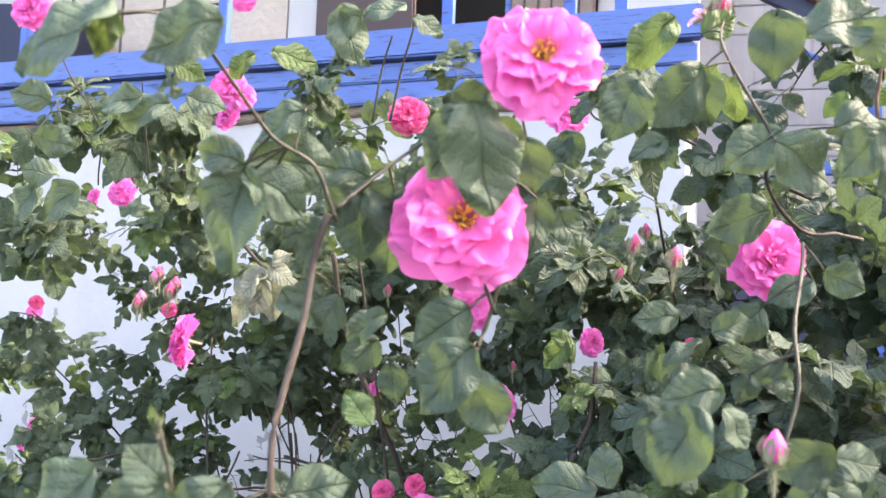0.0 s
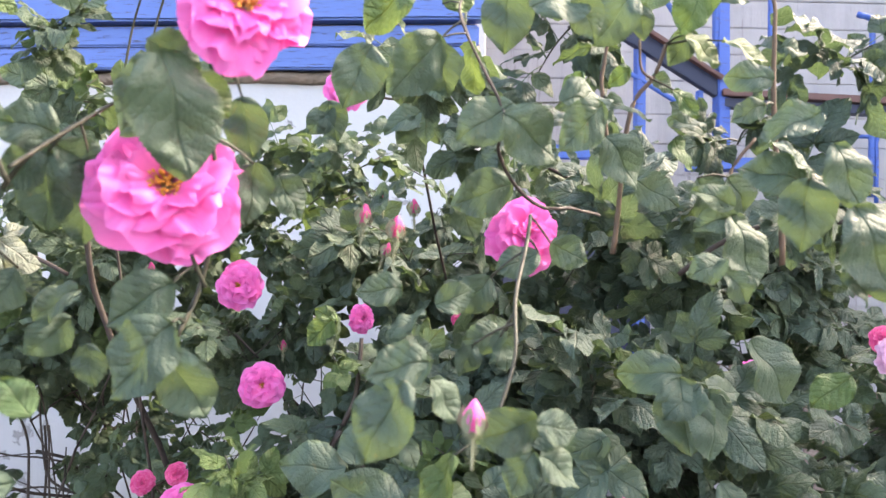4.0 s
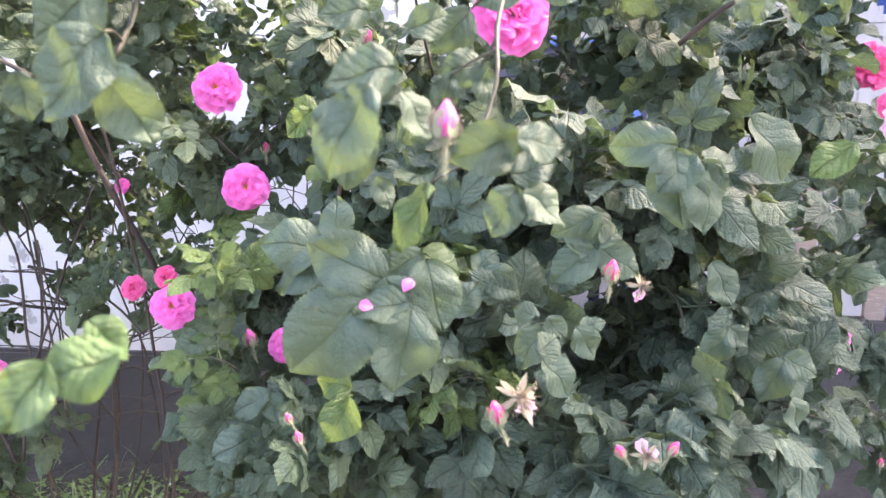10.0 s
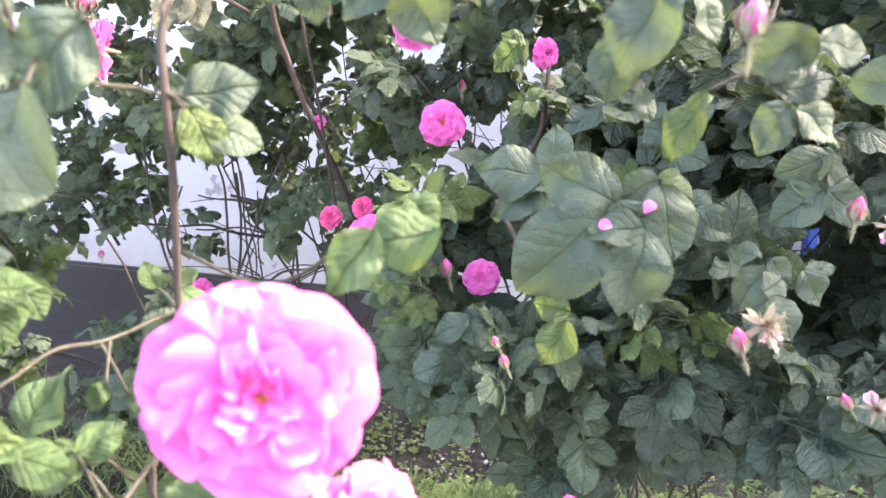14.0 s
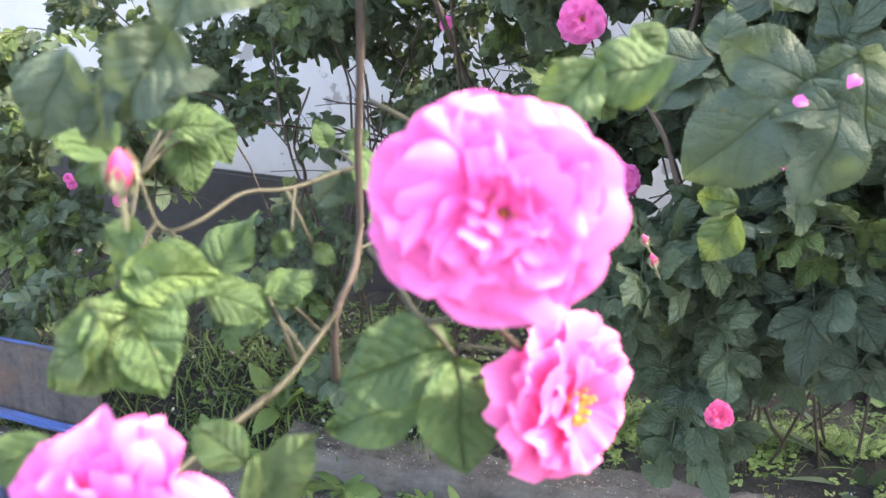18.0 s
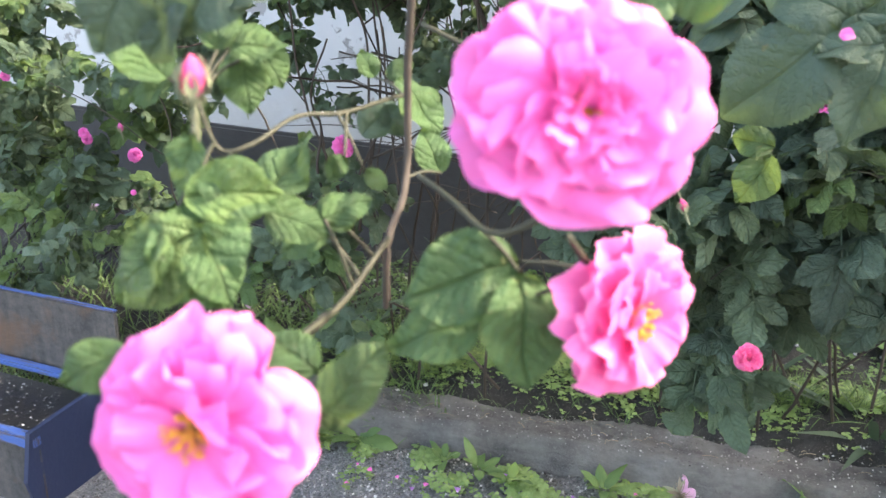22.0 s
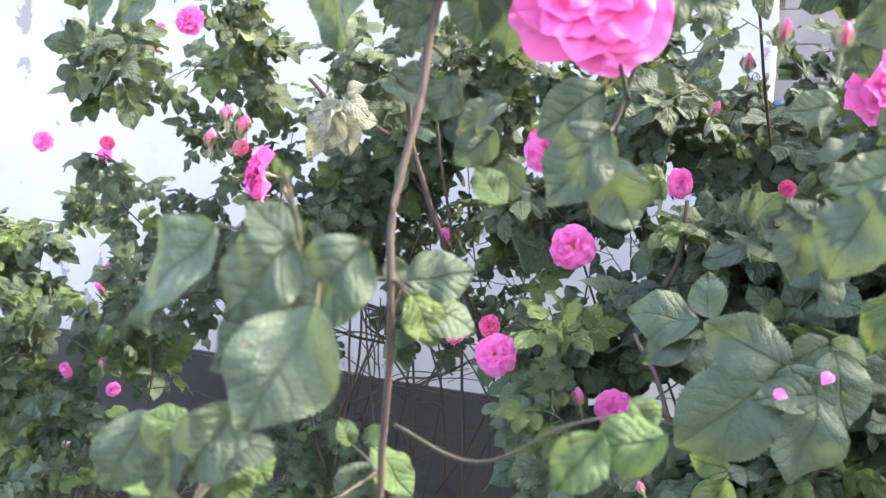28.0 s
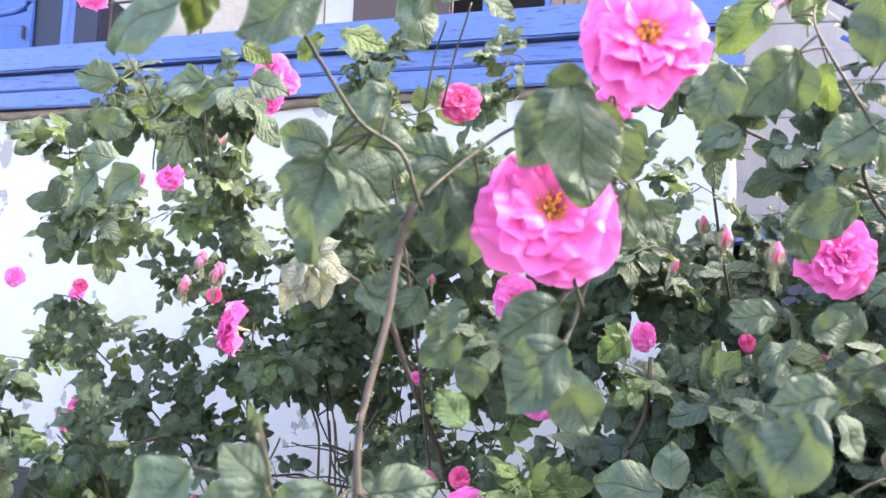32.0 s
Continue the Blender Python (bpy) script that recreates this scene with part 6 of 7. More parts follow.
near.blade((-0.035, 0.441, 1.321), (-0.050, 0.445, 1.339), 1.00, (-0.10, -0.82, 0.56), young="fresh")
near.blade((-0.168, 0.419, 1.190), (-0.169, 0.427, 1.216), 1.00, (0.03, -0.73, 0.68), young="fresh")
near.blade((-0.163, 0.419, 1.190), (-0.139, 0.423, 1.197), 1.00, (0.03, -0.73, 0.68), young="fresh")
near.blade((-0.188, 0.413, 1.178), (-0.217, 0.420, 1.202), 1.00, (0.03, -0.73, 0.68), young="fresh")
near.blade((-0.161, 0.428, 1.185), (-0.155, 0.421, 1.163), 1.00, (0.03, -0.73, 0.68), young="fresh")
near.blade((-0.169, 0.387, 1.160), (-0.173, 0.378, 1.134), 1.00, (0.03, -0.73, 0.68), young="fresh")
near.blade((-0.161, 0.372, 1.146), (-0.129, 0.372, 1.139), 1.00, (0.03, -0.73, 0.68), young="fresh")
near.blade((-0.158, 0.357, 1.131), (-0.141, 0.349, 1.105), 1.00, (0.03, -0.73, 0.68), young="fresh")
near.blade((-0.147, 0.418, 1.123), (-0.137, 0.430, 1.156), 1.00, (0.03, -0.73, 0.68), young="fresh")
near.blade((-0.124, 0.416, 1.113), (-0.107, 0.423, 1.131), 1.00, (0.03, -0.73, 0.68), young="fresh")
near.blade((-0.122, 0.418, 1.119), (-0.145, 0.411, 1.102), 1.00, (0.03, -0.73, 0.68), young="fresh")
near.blade((-0.117, 0.437, 1.142), (-0.126, 0.433, 1.131), 1.00, (0.03, -0.73, 0.68), young="fresh")
near.blade((-0.109, 0.445, 1.133), (-0.097, 0.443, 1.127), 1.00, (0.03, -0.73, 0.68), young="fresh")
near.blade((-0.036, 0.361, 1.123), (-0.080, 0.354, 1.110), 1.00, (0.03, -0.73, 0.68), young="fresh")
near.blade((-0.035, 0.359, 1.119), (-0.030, 0.345, 1.076), 1.00, (0.03, -0.73, 0.68), young="fresh")
near.blade((-0.049, 0.362, 1.098), (-0.085, 0.356, 1.086), 1.00, (0.03, -0.73, 0.68), young="fresh")
near.blade((-0.103, 0.316, 1.095), (-0.121, 0.319, 1.108), 1.00, (0.03, -0.73, 0.68), young="fresh")
near.blade((-0.165, 0.305, 1.105), (-0.185, 0.299, 1.092), 1.00, (0.03, -0.73, 0.68), young="fresh")
near.blade((-0.105, 0.531, 1.166), (-0.078, 0.523, 1.139), 1.00, (0.03, -0.73, 0.68), young="fresh")
near.blade((-0.118, 0.530, 1.166), (-0.128, 0.534, 1.181), 1.00, (0.03, -0.73, 0.68), young="fresh")
near.blade((-0.113, 0.540, 1.165), (-0.098, 0.544, 1.174), 1.00, (0.03, -0.73, 0.68), young="fresh")
near.blade((-0.077, 0.505, 1.119), (-0.090, 0.512, 1.142), 1.00, (0.03, -0.73, 0.68), young="fresh")
near.blade((-0.191, 0.423, 1.175), (-0.210, 0.419, 1.167), 1.00, (0.03, -0.73, 0.68), young="fresh")
near.blade((-0.189, 0.441, 1.198), (-0.212, 0.444, 1.209), 1.00, (0.03, -0.73, 0.68), young="fresh")
near.blade((-0.156, 0.357, 1.131), (-0.189, 0.346, 1.104), 1.00, (0.03, -0.73, 0.68), young=True)
near.blade((-0.097, 0.303, 1.087), (-0.081, 0.312, 1.112), 1.00, (0.03, -0.73, 0.68), young=True)
near.blade((-0.097, 0.310, 1.076), (-0.096, 0.316, 1.096), 1.00, (0.03, -0.73, 0.68), young=True)
right.blade((0.186, 0.676, 1.192), (0.116, 0.688, 1.124), 1.00, (-0.24, -0.83, 0.50))
right.blade((0.211, 0.657, 1.181), (0.200, 0.652, 1.113), 1.00, (-0.24, -0.83, 0.50))
right.blade((0.228, 0.677, 1.217), (0.237, 0.667, 1.157), 1.00, (-0.24, -0.83, 0.50))
near.blade((0.161, 0.561, 1.320), (0.142, 0.568, 1.333), 1.00, (-0.24, -0.83, 0.50))
near.blade((0.157, 0.563, 1.323), (0.149, 0.560, 1.280), 1.00, (-0.24, -0.83, 0.50))
near.blade((0.171, 0.560, 1.333), (0.186, 0.556, 1.343), 1.00, (-0.24, -0.83, 0.50))
near.blade((0.167, 0.556, 1.287), (0.177, 0.551, 1.269), 1.00, (-0.24, -0.83, 0.50))
near.blade((0.161, 0.564, 1.344), (0.185, 0.558, 1.351), 1.00, (-0.24, -0.83, 0.50))
near.blade((0.247, 0.532, 1.288), (0.274, 0.526, 1.299), 1.00, (-0.24, -0.83, 0.50))
near.blade((0.251, 0.531, 1.282), (0.232, 0.533, 1.253), 1.00, (-0.24, -0.83, 0.50))
near.blade((0.254, 0.530, 1.279), (0.282, 0.520, 1.263), 1.00, (-0.24, -0.83, 0.50))
near.blade((0.380, 0.508, 1.412), (0.355, 0.513, 1.399), 1.00, (-0.24, -0.83, 0.50))
near.blade((0.379, 0.507, 1.404), (0.396, 0.500, 1.384), 1.00, (-0.24, -0.83, 0.50))
near.blade((0.424, 0.443, 1.415), (0.437, 0.435, 1.383), 1.00, (-0.24, -0.83, 0.50))
right.blade((0.529, 0.819, 1.302), (0.532, 0.808, 1.217), 1.00, (-0.24, -0.83, 0.50))
right.blade((0.557, 0.809, 1.290), (0.565, 0.798, 1.213), 1.00, (-0.24, -0.83, 0.50))
right.blade((0.469, 0.876, 1.191), (0.423, 0.885, 1.152), 1.00, (-0.24, -0.83, 0.50))
right.blade((0.472, 0.875, 1.191), (0.517, 0.859, 1.163), 1.00, (-0.24, -0.83, 0.50))
right.blade((0.473, 0.879, 1.229), (0.424, 0.890, 1.200), 1.00, (-0.24, -0.83, 0.50))
right.blade((0.173, 0.859, 1.205), (0.103, 0.879, 1.205), 1.00, (-0.24, -0.83, 0.50))
right.blade((0.166, 0.859, 1.189), (0.118, 0.870, 1.158), 1.00, (-0.24, -0.83, 0.50))
right.blade((0.160, 0.862, 1.194), (0.184, 0.850, 1.154), 1.00, (-0.24, -0.83, 0.50))
right.blade((0.696, 0.931, 1.338), (0.752, 0.907, 1.266), 1.00, (-0.24, -0.83, 0.50))
right.blade((0.374, 0.792, 1.127), (0.351, 0.793, 1.083), 1.00, (-0.24, -0.83, 0.50))
right.blade((0.406, 0.782, 1.127), (0.427, 0.773, 1.094), 1.00, (-0.24, -0.83, 0.50))
right.blade((0.355, 0.743, 1.108), (0.385, 0.731, 1.077), 1.00, (-0.24, -0.83, 0.50))
right.blade((0.667, 0.910, 1.078), (0.639, 0.914, 1.033), 1.00, (-0.24, -0.83, 0.50))
right.blade((0.733, 0.887, 1.043), (0.705, 0.889, 0.987), 1.00, (-0.24, -0.83, 0.50))
right.blade((0.739, 0.880, 0.994), (0.758, 0.870, 0.949), 1.00, (-0.24, -0.83, 0.50))
right.blade((0.364, 0.955, 1.157), (0.408, 0.939, 1.130), 1.00, (-0.24, -0.83, 0.50))
right.blade((0.312, 0.913, 1.115), (0.344, 0.908, 1.153), 1.00, (-0.24, -0.83, 0.50))
right.blade((0.649, 0.925, 1.162), (0.675, 0.911, 1.106), 1.00, (-0.24, -0.83, 0.50))
right.blade((0.116, 1.011, 1.010), (0.071, 1.021, 0.984), 1.00, (-0.24, -0.83, 0.50))
right.blade((0.707, 0.767, 1.307), (0.663, 0.777, 1.275), 1.00, (-0.24, -0.83, 0.50), young=True)
near.blade((0.187, 0.497, 1.287), (0.166, 0.499, 1.250), 1.00, (-0.24, -0.83, 0.50), young=True)
right.blade((0.191, 1.184, 1.349), (0.153, 1.191, 1.315), 1.00, (-0.24, -0.83, 0.50), young=True)
right.blade((0.061, 1.236, 1.009), (0.037, 1.239, 0.976), 1.00, (-0.24, -0.83, 0.50), young=True)
right.blade((0.176, 0.740, 1.088), (0.156, 0.741, 1.044), 1.00, (-0.24, -0.83, 0.50), young=True)
right.blade((0.576, 1.069, 1.323), (0.545, 1.073, 1.277), 1.00, (-0.24, -0.83, 0.50), young=True)
right.blade((0.589, 1.058, 1.261), (0.566, 1.062, 1.230), 1.00, (-0.24, -0.83, 0.50), young=True)
near.blade((0.444, 0.508, 1.469), (0.401, 0.521, 1.483), 1.00, (-0.28, -0.87, 0.41))
near.blade((0.425, 0.482, 1.467), (0.423, 0.483, 1.417), 1.00, (-0.28, -0.87, 0.41))
near.blade((0.418, 0.432, 1.443), (0.441, 0.424, 1.384), 1.00, (-0.28, -0.87, 0.41))
near.blade((0.428, 0.460, 1.487), (0.443, 0.455, 1.444), 1.00, (-0.28, -0.87, 0.41))
near.blade((0.426, 0.566, 1.457), (0.397, 0.575, 1.471), 1.00, (-0.28, -0.87, 0.41))
near.blade((0.424, 0.566, 1.451), (0.444, 0.560, 1.393), 1.00, (-0.28, -0.87, 0.41))
near.blade((0.427, 0.565, 1.451), (0.397, 0.575, 1.440), 1.00, (-0.28, -0.87, 0.41))
near.blade((0.352, 0.642, 1.523), (0.324, 0.651, 1.543), 1.00, (-0.28, -0.87, 0.41))
near.blade((0.340, 0.614, 1.515), (0.370, 0.605, 1.476), 1.00, (-0.28, -0.87, 0.41))
near.blade((0.329, 0.649, 1.532), (0.288, 0.663, 1.543), 1.00, (-0.28, -0.87, 0.41))
near.blade((0.460, 0.660, 1.536), (0.432, 0.669, 1.555), 1.00, (-0.28, -0.87, 0.41))
near.blade((0.449, 0.769, 1.506), (0.492, 0.755, 1.483), 1.00, (-0.28, -0.87, 0.41))
near.blade((-0.168, 0.366, 1.136), (-0.142, 0.346, 1.107), 1.20, (0.04, -0.72, 0.70), young="fresh")
near.blade((-0.166, 0.367, 1.140), (-0.130, 0.371, 1.145), 0.90, (0.04, -0.72, 0.70), young="fresh")
near.blade((-0.141, 0.387, 1.130), (-0.114, 0.386, 1.123), 1.00, (0.04, -0.72, 0.70), young="fresh")
near.blade((-0.120, 0.406, 1.121), (-0.101, 0.412, 1.132), 1.00, (0.04, -0.72, 0.70), young="fresh")
near.blade((-0.167, 0.439, 1.190), (-0.156, 0.430, 1.163), 1.00, (0.04, -0.72, 0.70), young="fresh")
near.blade((-0.161, 0.451, 1.192), (-0.147, 0.445, 1.172), 1.00, (0.04, -0.72, 0.70), young="fresh")
near.blade((-0.200, 0.436, 1.189), (-0.225, 0.431, 1.178), 1.00, (0.04, -0.72, 0.70), young="fresh")
near.blade((-0.168, 0.352, 1.129), (-0.187, 0.342, 1.105), 1.20, (0.04, -0.72, 0.70), young=True)
near.cane([(-0.118, 0.362, 1.303), (-0.121, 0.360, 1.321), (-0.124, 0.360, 1.334)], 0.0010, 0.0007, STEM)
near.blade((-0.123, 0.360, 1.328), (-0.126, 0.360, 1.338), 0.50, (0.03, -0.88, 0.48), young=True)
near.blade((-0.122, 0.359, 1.325), (-0.121, 0.360, 1.335), 0.50, (0.03, -0.88, 0.48), young=True)
for x, y, z, sz, turn in ((0.198, 0.622, 1.202, 0.011, 70), (0.176, 0.624, 1.191, 0.010, 160)):
    p = petal(1, 0.9, 0.4, 0.1, 1.5, turn)
    ob = new("fallen_petal", mesh_of("petal", p[0], p[1], PETAL, p[2]))
    ob.matrix_world = frame_from((x, y, z), (math.cos(turn), 0.2, math.sin(turn)), (-0.24, -0.83, 0.50), sz)
    tagged(ob, "pink rose petal caught on a large dark leaf", "petal", "fallen rose petals")
# Leaf group struck by the sun, its brightness painted by the pale colour.
middle.blade((-0.297, 1.302, 1.434), (-0.327, 1.305, 1.392), 1.00, (-0.02, -0.94, 0.33), young='pale')
middle.blade((-0.287, 1.322, 1.431), (-0.308, 1.327, 1.370), 1.00, (-0.02, -0.94, 0.33), young='pale')
middle.blade((-0.280, 1.332, 1.427), (-0.273, 1.338, 1.362), 1.00, (-0.02, -0.94, 0.33), young='pale')
middle.blade((-0.319, 1.344, 1.407), (-0.345, 1.349, 1.350), 1.00, (-0.02, -0.94, 0.33), young='pale')
middle.blade((-0.279, 1.300, 1.453), (-0.237, 1.302, 1.427), 1.00, (-0.02, -0.94, 0.33), young='pale')
right.clump(-0.11, 1.85, 1.58, 0.14, 36, size=0.102, young=0.8)
right.clump(0.06, 1.75, 1.54, 0.14, 40, size=0.102, young=0.8)
right.clump(0.21, 1.64, 1.47, 0.16, 51, size=0.102, young=0.8)
right.clump(0.37, 1.54, 1.42, 0.16, 56, size=0.120, young=0.16)
right.clump(0.51, 1.44, 1.35, 0.16, 61, size=0.120, young=0.16)
right.clump(0.67, 1.40, 1.42, 0.15, 61, size=0.120, young=0.16)
right.clump(0.80, 1.31, 1.39, 0.16, 61, size=0.120, young=0.16)
right.clump(0.97, 1.31, 1.41, 0.14, 49, size=0.120, young=0.16)
right.clump(1.21, 1.46, 1.53, 0.14, 32, size=0.120, young=0.16)
right.clump(0.06, 1.56, 1.31, 0.15, 45, size=0.102, young=0.8)
right.clump(-0.02, 1.52, 1.19, 0.13, 40, size=0.102, young=0.8)
right.clump(0.14, 1.42, 1.22, 0.15, 56, size=0.102, young=0.8)
right.clump(0.29, 1.33, 1.24, 0.14, 56, size=0.102, young=0.8)
right.clump(0.43, 1.24, 1.23, 0.15, 66, size=0.120, young=0.16)
right.clump(0.56, 1.15, 1.23, 0.15, 66, size=0.120, young=0.16)
right.clump(0.69, 1.11, 1.21, 0.14, 61, size=0.120, young=0.16)
right.clump(0.87, 1.16, 1.21, 0.14, 49, size=0.120, young=0.16)
right.clump(0.00, 1.40, 1.08, 0.12, 36, size=0.102, young=0.8)
right.clump(0.13, 1.25, 1.07, 0.12, 45, size=0.102, young=0.8)
right.clump(0.26, 1.22, 1.12, 0.13, 51, size=0.102, young=0.8)
right.clump(0.38, 1.13, 1.09, 0.13, 61, size=0.120, young=0.16)
right.clump(0.51, 1.07, 1.08, 0.14, 66, size=0.120, young=0.16)
right.clump(0.66, 1.05, 1.06, 0.13, 61, size=0.120, young=0.16)
right.clump(0.84, 1.10, 1.04, 0.14, 44, size=0.120, young=0.16)
right.clump(0.10, 1.20, 0.94, 0.10, 30, size=0.102, young=0.8)
right.clump(0.21, 1.12, 0.99, 0.11, 36, size=0.102, young=0.8)
right.clump(0.34, 1.08, 0.97, 0.12, 49, size=0.120, young=0.16)
right.clump(0.46, 1.01, 0.96, 0.13, 56, size=0.120, young=0.16)
right.clump(0.60, 1.00, 0.94, 0.13, 56, size=0.120, young=0.16)
right.clump(0.79, 1.04, 0.90, 0.13, 44, size=0.120, young=0.16)
right.clump(1.37, 1.43, 0.73, 0.16, 27, size=0.120, young=0.16)
right.clump(0.29, 1.20, 0.79, 0.09, 36, size=0.102, young=0.8)
right.clump(0.40, 1.29, 0.86, 0.12, 38, size=0.13, young=0.12)
right.clump(0.51, 1.33, 0.81, 0.10, 21, size=0.13, young=0.12)
right.clump(0.32, 1.12, 0.71, 0.06, 14, size=0.102, young=0.8)
right.clump(0.22, 1.08, 0.77, 0.06, 20, size=0.102, young=0.8)
right.clump(0.44, 1.23, 0.99, 0.12, 34, size=0.13, young=0.12)
right.clump(0.28, 1.15, 0.94, 0.08, 30, size=0.102, young=0.8)
right.clump(0.21, 1.17, 0.87, 0.06, 14, size=0.102, young=0.8)
right.clump(0.32, 1.23, 1.39, 0.11, 36, size=0.102, young=0.8)
right.clump(0.42, 1.19, 1.38, 0.12, 39, size=0.120, young=0.16)
right.clump(0.51, 1.14, 1.37, 0.12, 39, size=0.120, young=0.16)
right.clump(0.38, 1.37, 1.56, 0.10, 13, size=0.120, young=0.16)
right.clump(0.50, 1.32, 1.58, 0.10, 13, size=0.120, young=0.16)
right.clump(0.25, 1.62, 1.60, 0.13, 25, size=0.102, young=0.8)
right.clump(0.11, 1.54, 1.32, 0.14, 36, size=0.102, young=0.8)
right.clump(0.19, 1.45, 1.27, 0.13, 36, size=0.102, young=0.8)
right.clump(-0.01, 1.51, 1.13, 0.14, 36, size=0.102, young=0.8)
right.clump(0.10, 1.36, 1.13, 0.13, 36, size=0.102, young=0.8)
right.clump(0.30, 1.30, 1.21, 0.13, 40, size=0.102, young=0.8)
right.clump(0.57, 1.13, 1.47, 0.10, 32, size=0.120, young=0.16)
right.clump(0.54, 1.09, 1.29, 0.11, 39, size=0.120, young=0.16)
right.clump(0.74, 1.42, 1.55, 0.13, 27, size=0.120, young=0.16)
middle.clump(-0.82, 2.00, 1.53, 0.17, 24, size=0.102)
middle.clump(-0.60, 1.90, 1.55, 0.16, 24, size=0.102)
middle.clump(-0.46, 1.87, 1.21, 0.16, 19, size=0.102)
middle.clump(-0.20, 1.80, 1.43, 0.14, 19, size=0.102)
middle.clump(-0.10, 1.86, 1.38, 0.14, 16, size=0.102)
middle.clump(-0.25, 1.92, 1.31, 0.12, 11, size=0.102)
middle.clump(-0.60, 1.79, 1.65, 0.11, 14, size=0.102)
middle.clump(-0.64, 1.68, 1.72, 0.10, 10, size=0.102)
middle.clump(-0.38, 1.79, 1.57, 0.14, 21, size=0.102)
middle.clump(-0.20, 1.48, 1.70, 0.07, 10, size=0.102)
middle.clump(-0.15, 1.38, 1.68, 0.07, 10, size=0.102)
middle.clump(-0.03, 1.38, 1.69, 0.07, 10, size=0.102)
middle.clump(-0.98, 2.00, 1.47, 0.11, 10, size=0.102)
middle.clump(-1.11, 2.22, 1.26, 0.14, 8, size=0.102)
middle.clump(-0.03, 1.80, 1.49, 0.13, 17, size=0.102)
middle.clump(0.15, 1.80, 1.44, 0.11, 11, size=0.102)
middle.clump(0.37, 1.89, 1.64, 0.12, 10, size=0.102)
middle.clump(0.38, 1.79, 1.53, 0.10, 10, size=0.102)
middle.clump(0.03, 1.57, 1.84, 0.07, 7, size=0.102)
middle.clump(-1.09, 2.22, 1.53, 0.11, 7, size=0.102)
middle.clump(-0.88, 1.93, 1.55, 0.08, 7, size=0.102)
middle.clump(-0.03, 1.75, 1.24, 0.13, 16, size=0.102)
middle.clump(0.01, 1.64, 1.08, 0.10, 11, size=0.102)
middle.clump(-0.13, 1.85, 1.28, 0.11, 11, size=0.102)
middle.clump(-0.40, 2.08, 0.63, 0.09, 6, size=0.102)
middle.clump(-0.55, 2.19, 0.72, 0.08, 6, size=0.11)
middle.clump(-0.41, 2.10, 1.17, 0.11, 8, size=0.11)
middle.clump(-0.07, 1.92, 1.16, 0.14, 13, size=0.11)
middle.clump(-0.51, 2.14, 0.52, 0.09, 6, size=0.11)
middle.clump(-0.68, 2.25, 0.58, 0.08, 6, size=0.11)
rng = np.random.default_rng(91)
for x, y, z, rad in ((-0.62, 2.06, 1.22, 0.12), (-0.44, 2.10, 1.20, 0.10), (-0.70, 2.12, 1.02, 0.09), (-0.52, 2.05, 1.10, 0.08), (-0.30, 2.02, 1.24, 0.09), (-0.80, 2.10, 1.15, 0.10), (-0.36, 2.00, 0.72, 0.10), (-0.52, 1.96, 0.62, 0.10), (-0.66, 2.10, 0.66, 0.10), (-0.20, 2.05, 1.06, 0.07)):
    middle.clump(x, y, z, rad, 9, size=0.085, feed=False)
middle.clump(-0.81, 2.19, 1.26, 0.10, 9, size=0.085, feed=False)
middle.clump(-0.81, 2.26, 1.07, 0.08, 9, size=0.085, feed=False)
middle.clump(-0.66, 2.09, 1.37, 0.09, 9, size=0.085, feed=False)
middle.clump(-0.83, 2.18, 0.93, 0.08, 9, size=0.085, feed=False)
middle.clump(-0.63, 2.26, 1.17, 0.07, 9, size=0.085, feed=False)
middle.clump(-0.99, 2.28, 1.11, 0.10, 9, size=0.085, feed=False)
middle.clump(-0.72, 2.22, 0.94, 0.07, 9, size=0.085, feed=False)
# Small leaves strewn over the thin wood before the wall.
for _ in range(26):
    middle.clump(rng.uniform(-1.05, 0.0), rng.uniform(1.92, 2.15), rng.uniform(0.85, 1.55), rng.uniform(0.06, 0.10), 8, size=0.085, feed=False)
# Fresh small leaves on the sunny outside of the dense bush.
for x, y, z in ((-0.04, 1.44, 1.14), (0.04, 1.38, 1.15), (-0.00, 1.37, 1.06), (0.07, 1.31, 1.06), (-0.02, 1.55, 1.18), (0.15, 1.54, 1.31), (0.20, 1.46, 1.21), (0.12, 1.41, 1.10), (0.10, 1.24, 1.01), (0.14, 1.12, 0.96), (0.09, 1.13, 0.93), (0.06, 1.08, 0.91), (0.19, 1.06, 0.93), (0.16, 1.01, 0.89), (0.22, 1.00, 0.89), (0.03, 1.60, 1.26), (0.26, 1.41, 1.25), (0.14, 1.34, 1.06)):
    right.clump(x, y, z, 0.075, 13, size=0.088, young=1.0, feed=False)
far.clump(-1.51, 2.56, 1.08, 0.16, 25, young=0.35, size=0.13)
far.clump(-1.44, 2.44, 0.85, 0.18, 30, young=0.35, size=0.13)
far.clump(-1.25, 2.40, 0.80, 0.15, 30, young=0.35, size=0.13)
far.clump(-1.41, 2.33, 0.66, 0.17, 30, young=0.35, size=0.13)
far.clump(-1.19, 2.24, 0.63, 0.13, 25, young=0.35, size=0.13)
far.clump(-1.21, 2.56, 0.84, 0.15, 20, young=0.35, size=0.13)
far.clump(-1.25, 2.13, 0.55, 0.14, 25, young=0.35, size=0.13)
far.clump(-1.08, 2.14, 0.54, 0.11, 20, young=0.35, size=0.13)
far.clump(-1.66, 2.64, 0.95, 0.17, 20, young=0.35, size=0.13)
far.clump(-1.10, 2.55, 0.70, 0.11, 10, young=0.35, size=0.13)
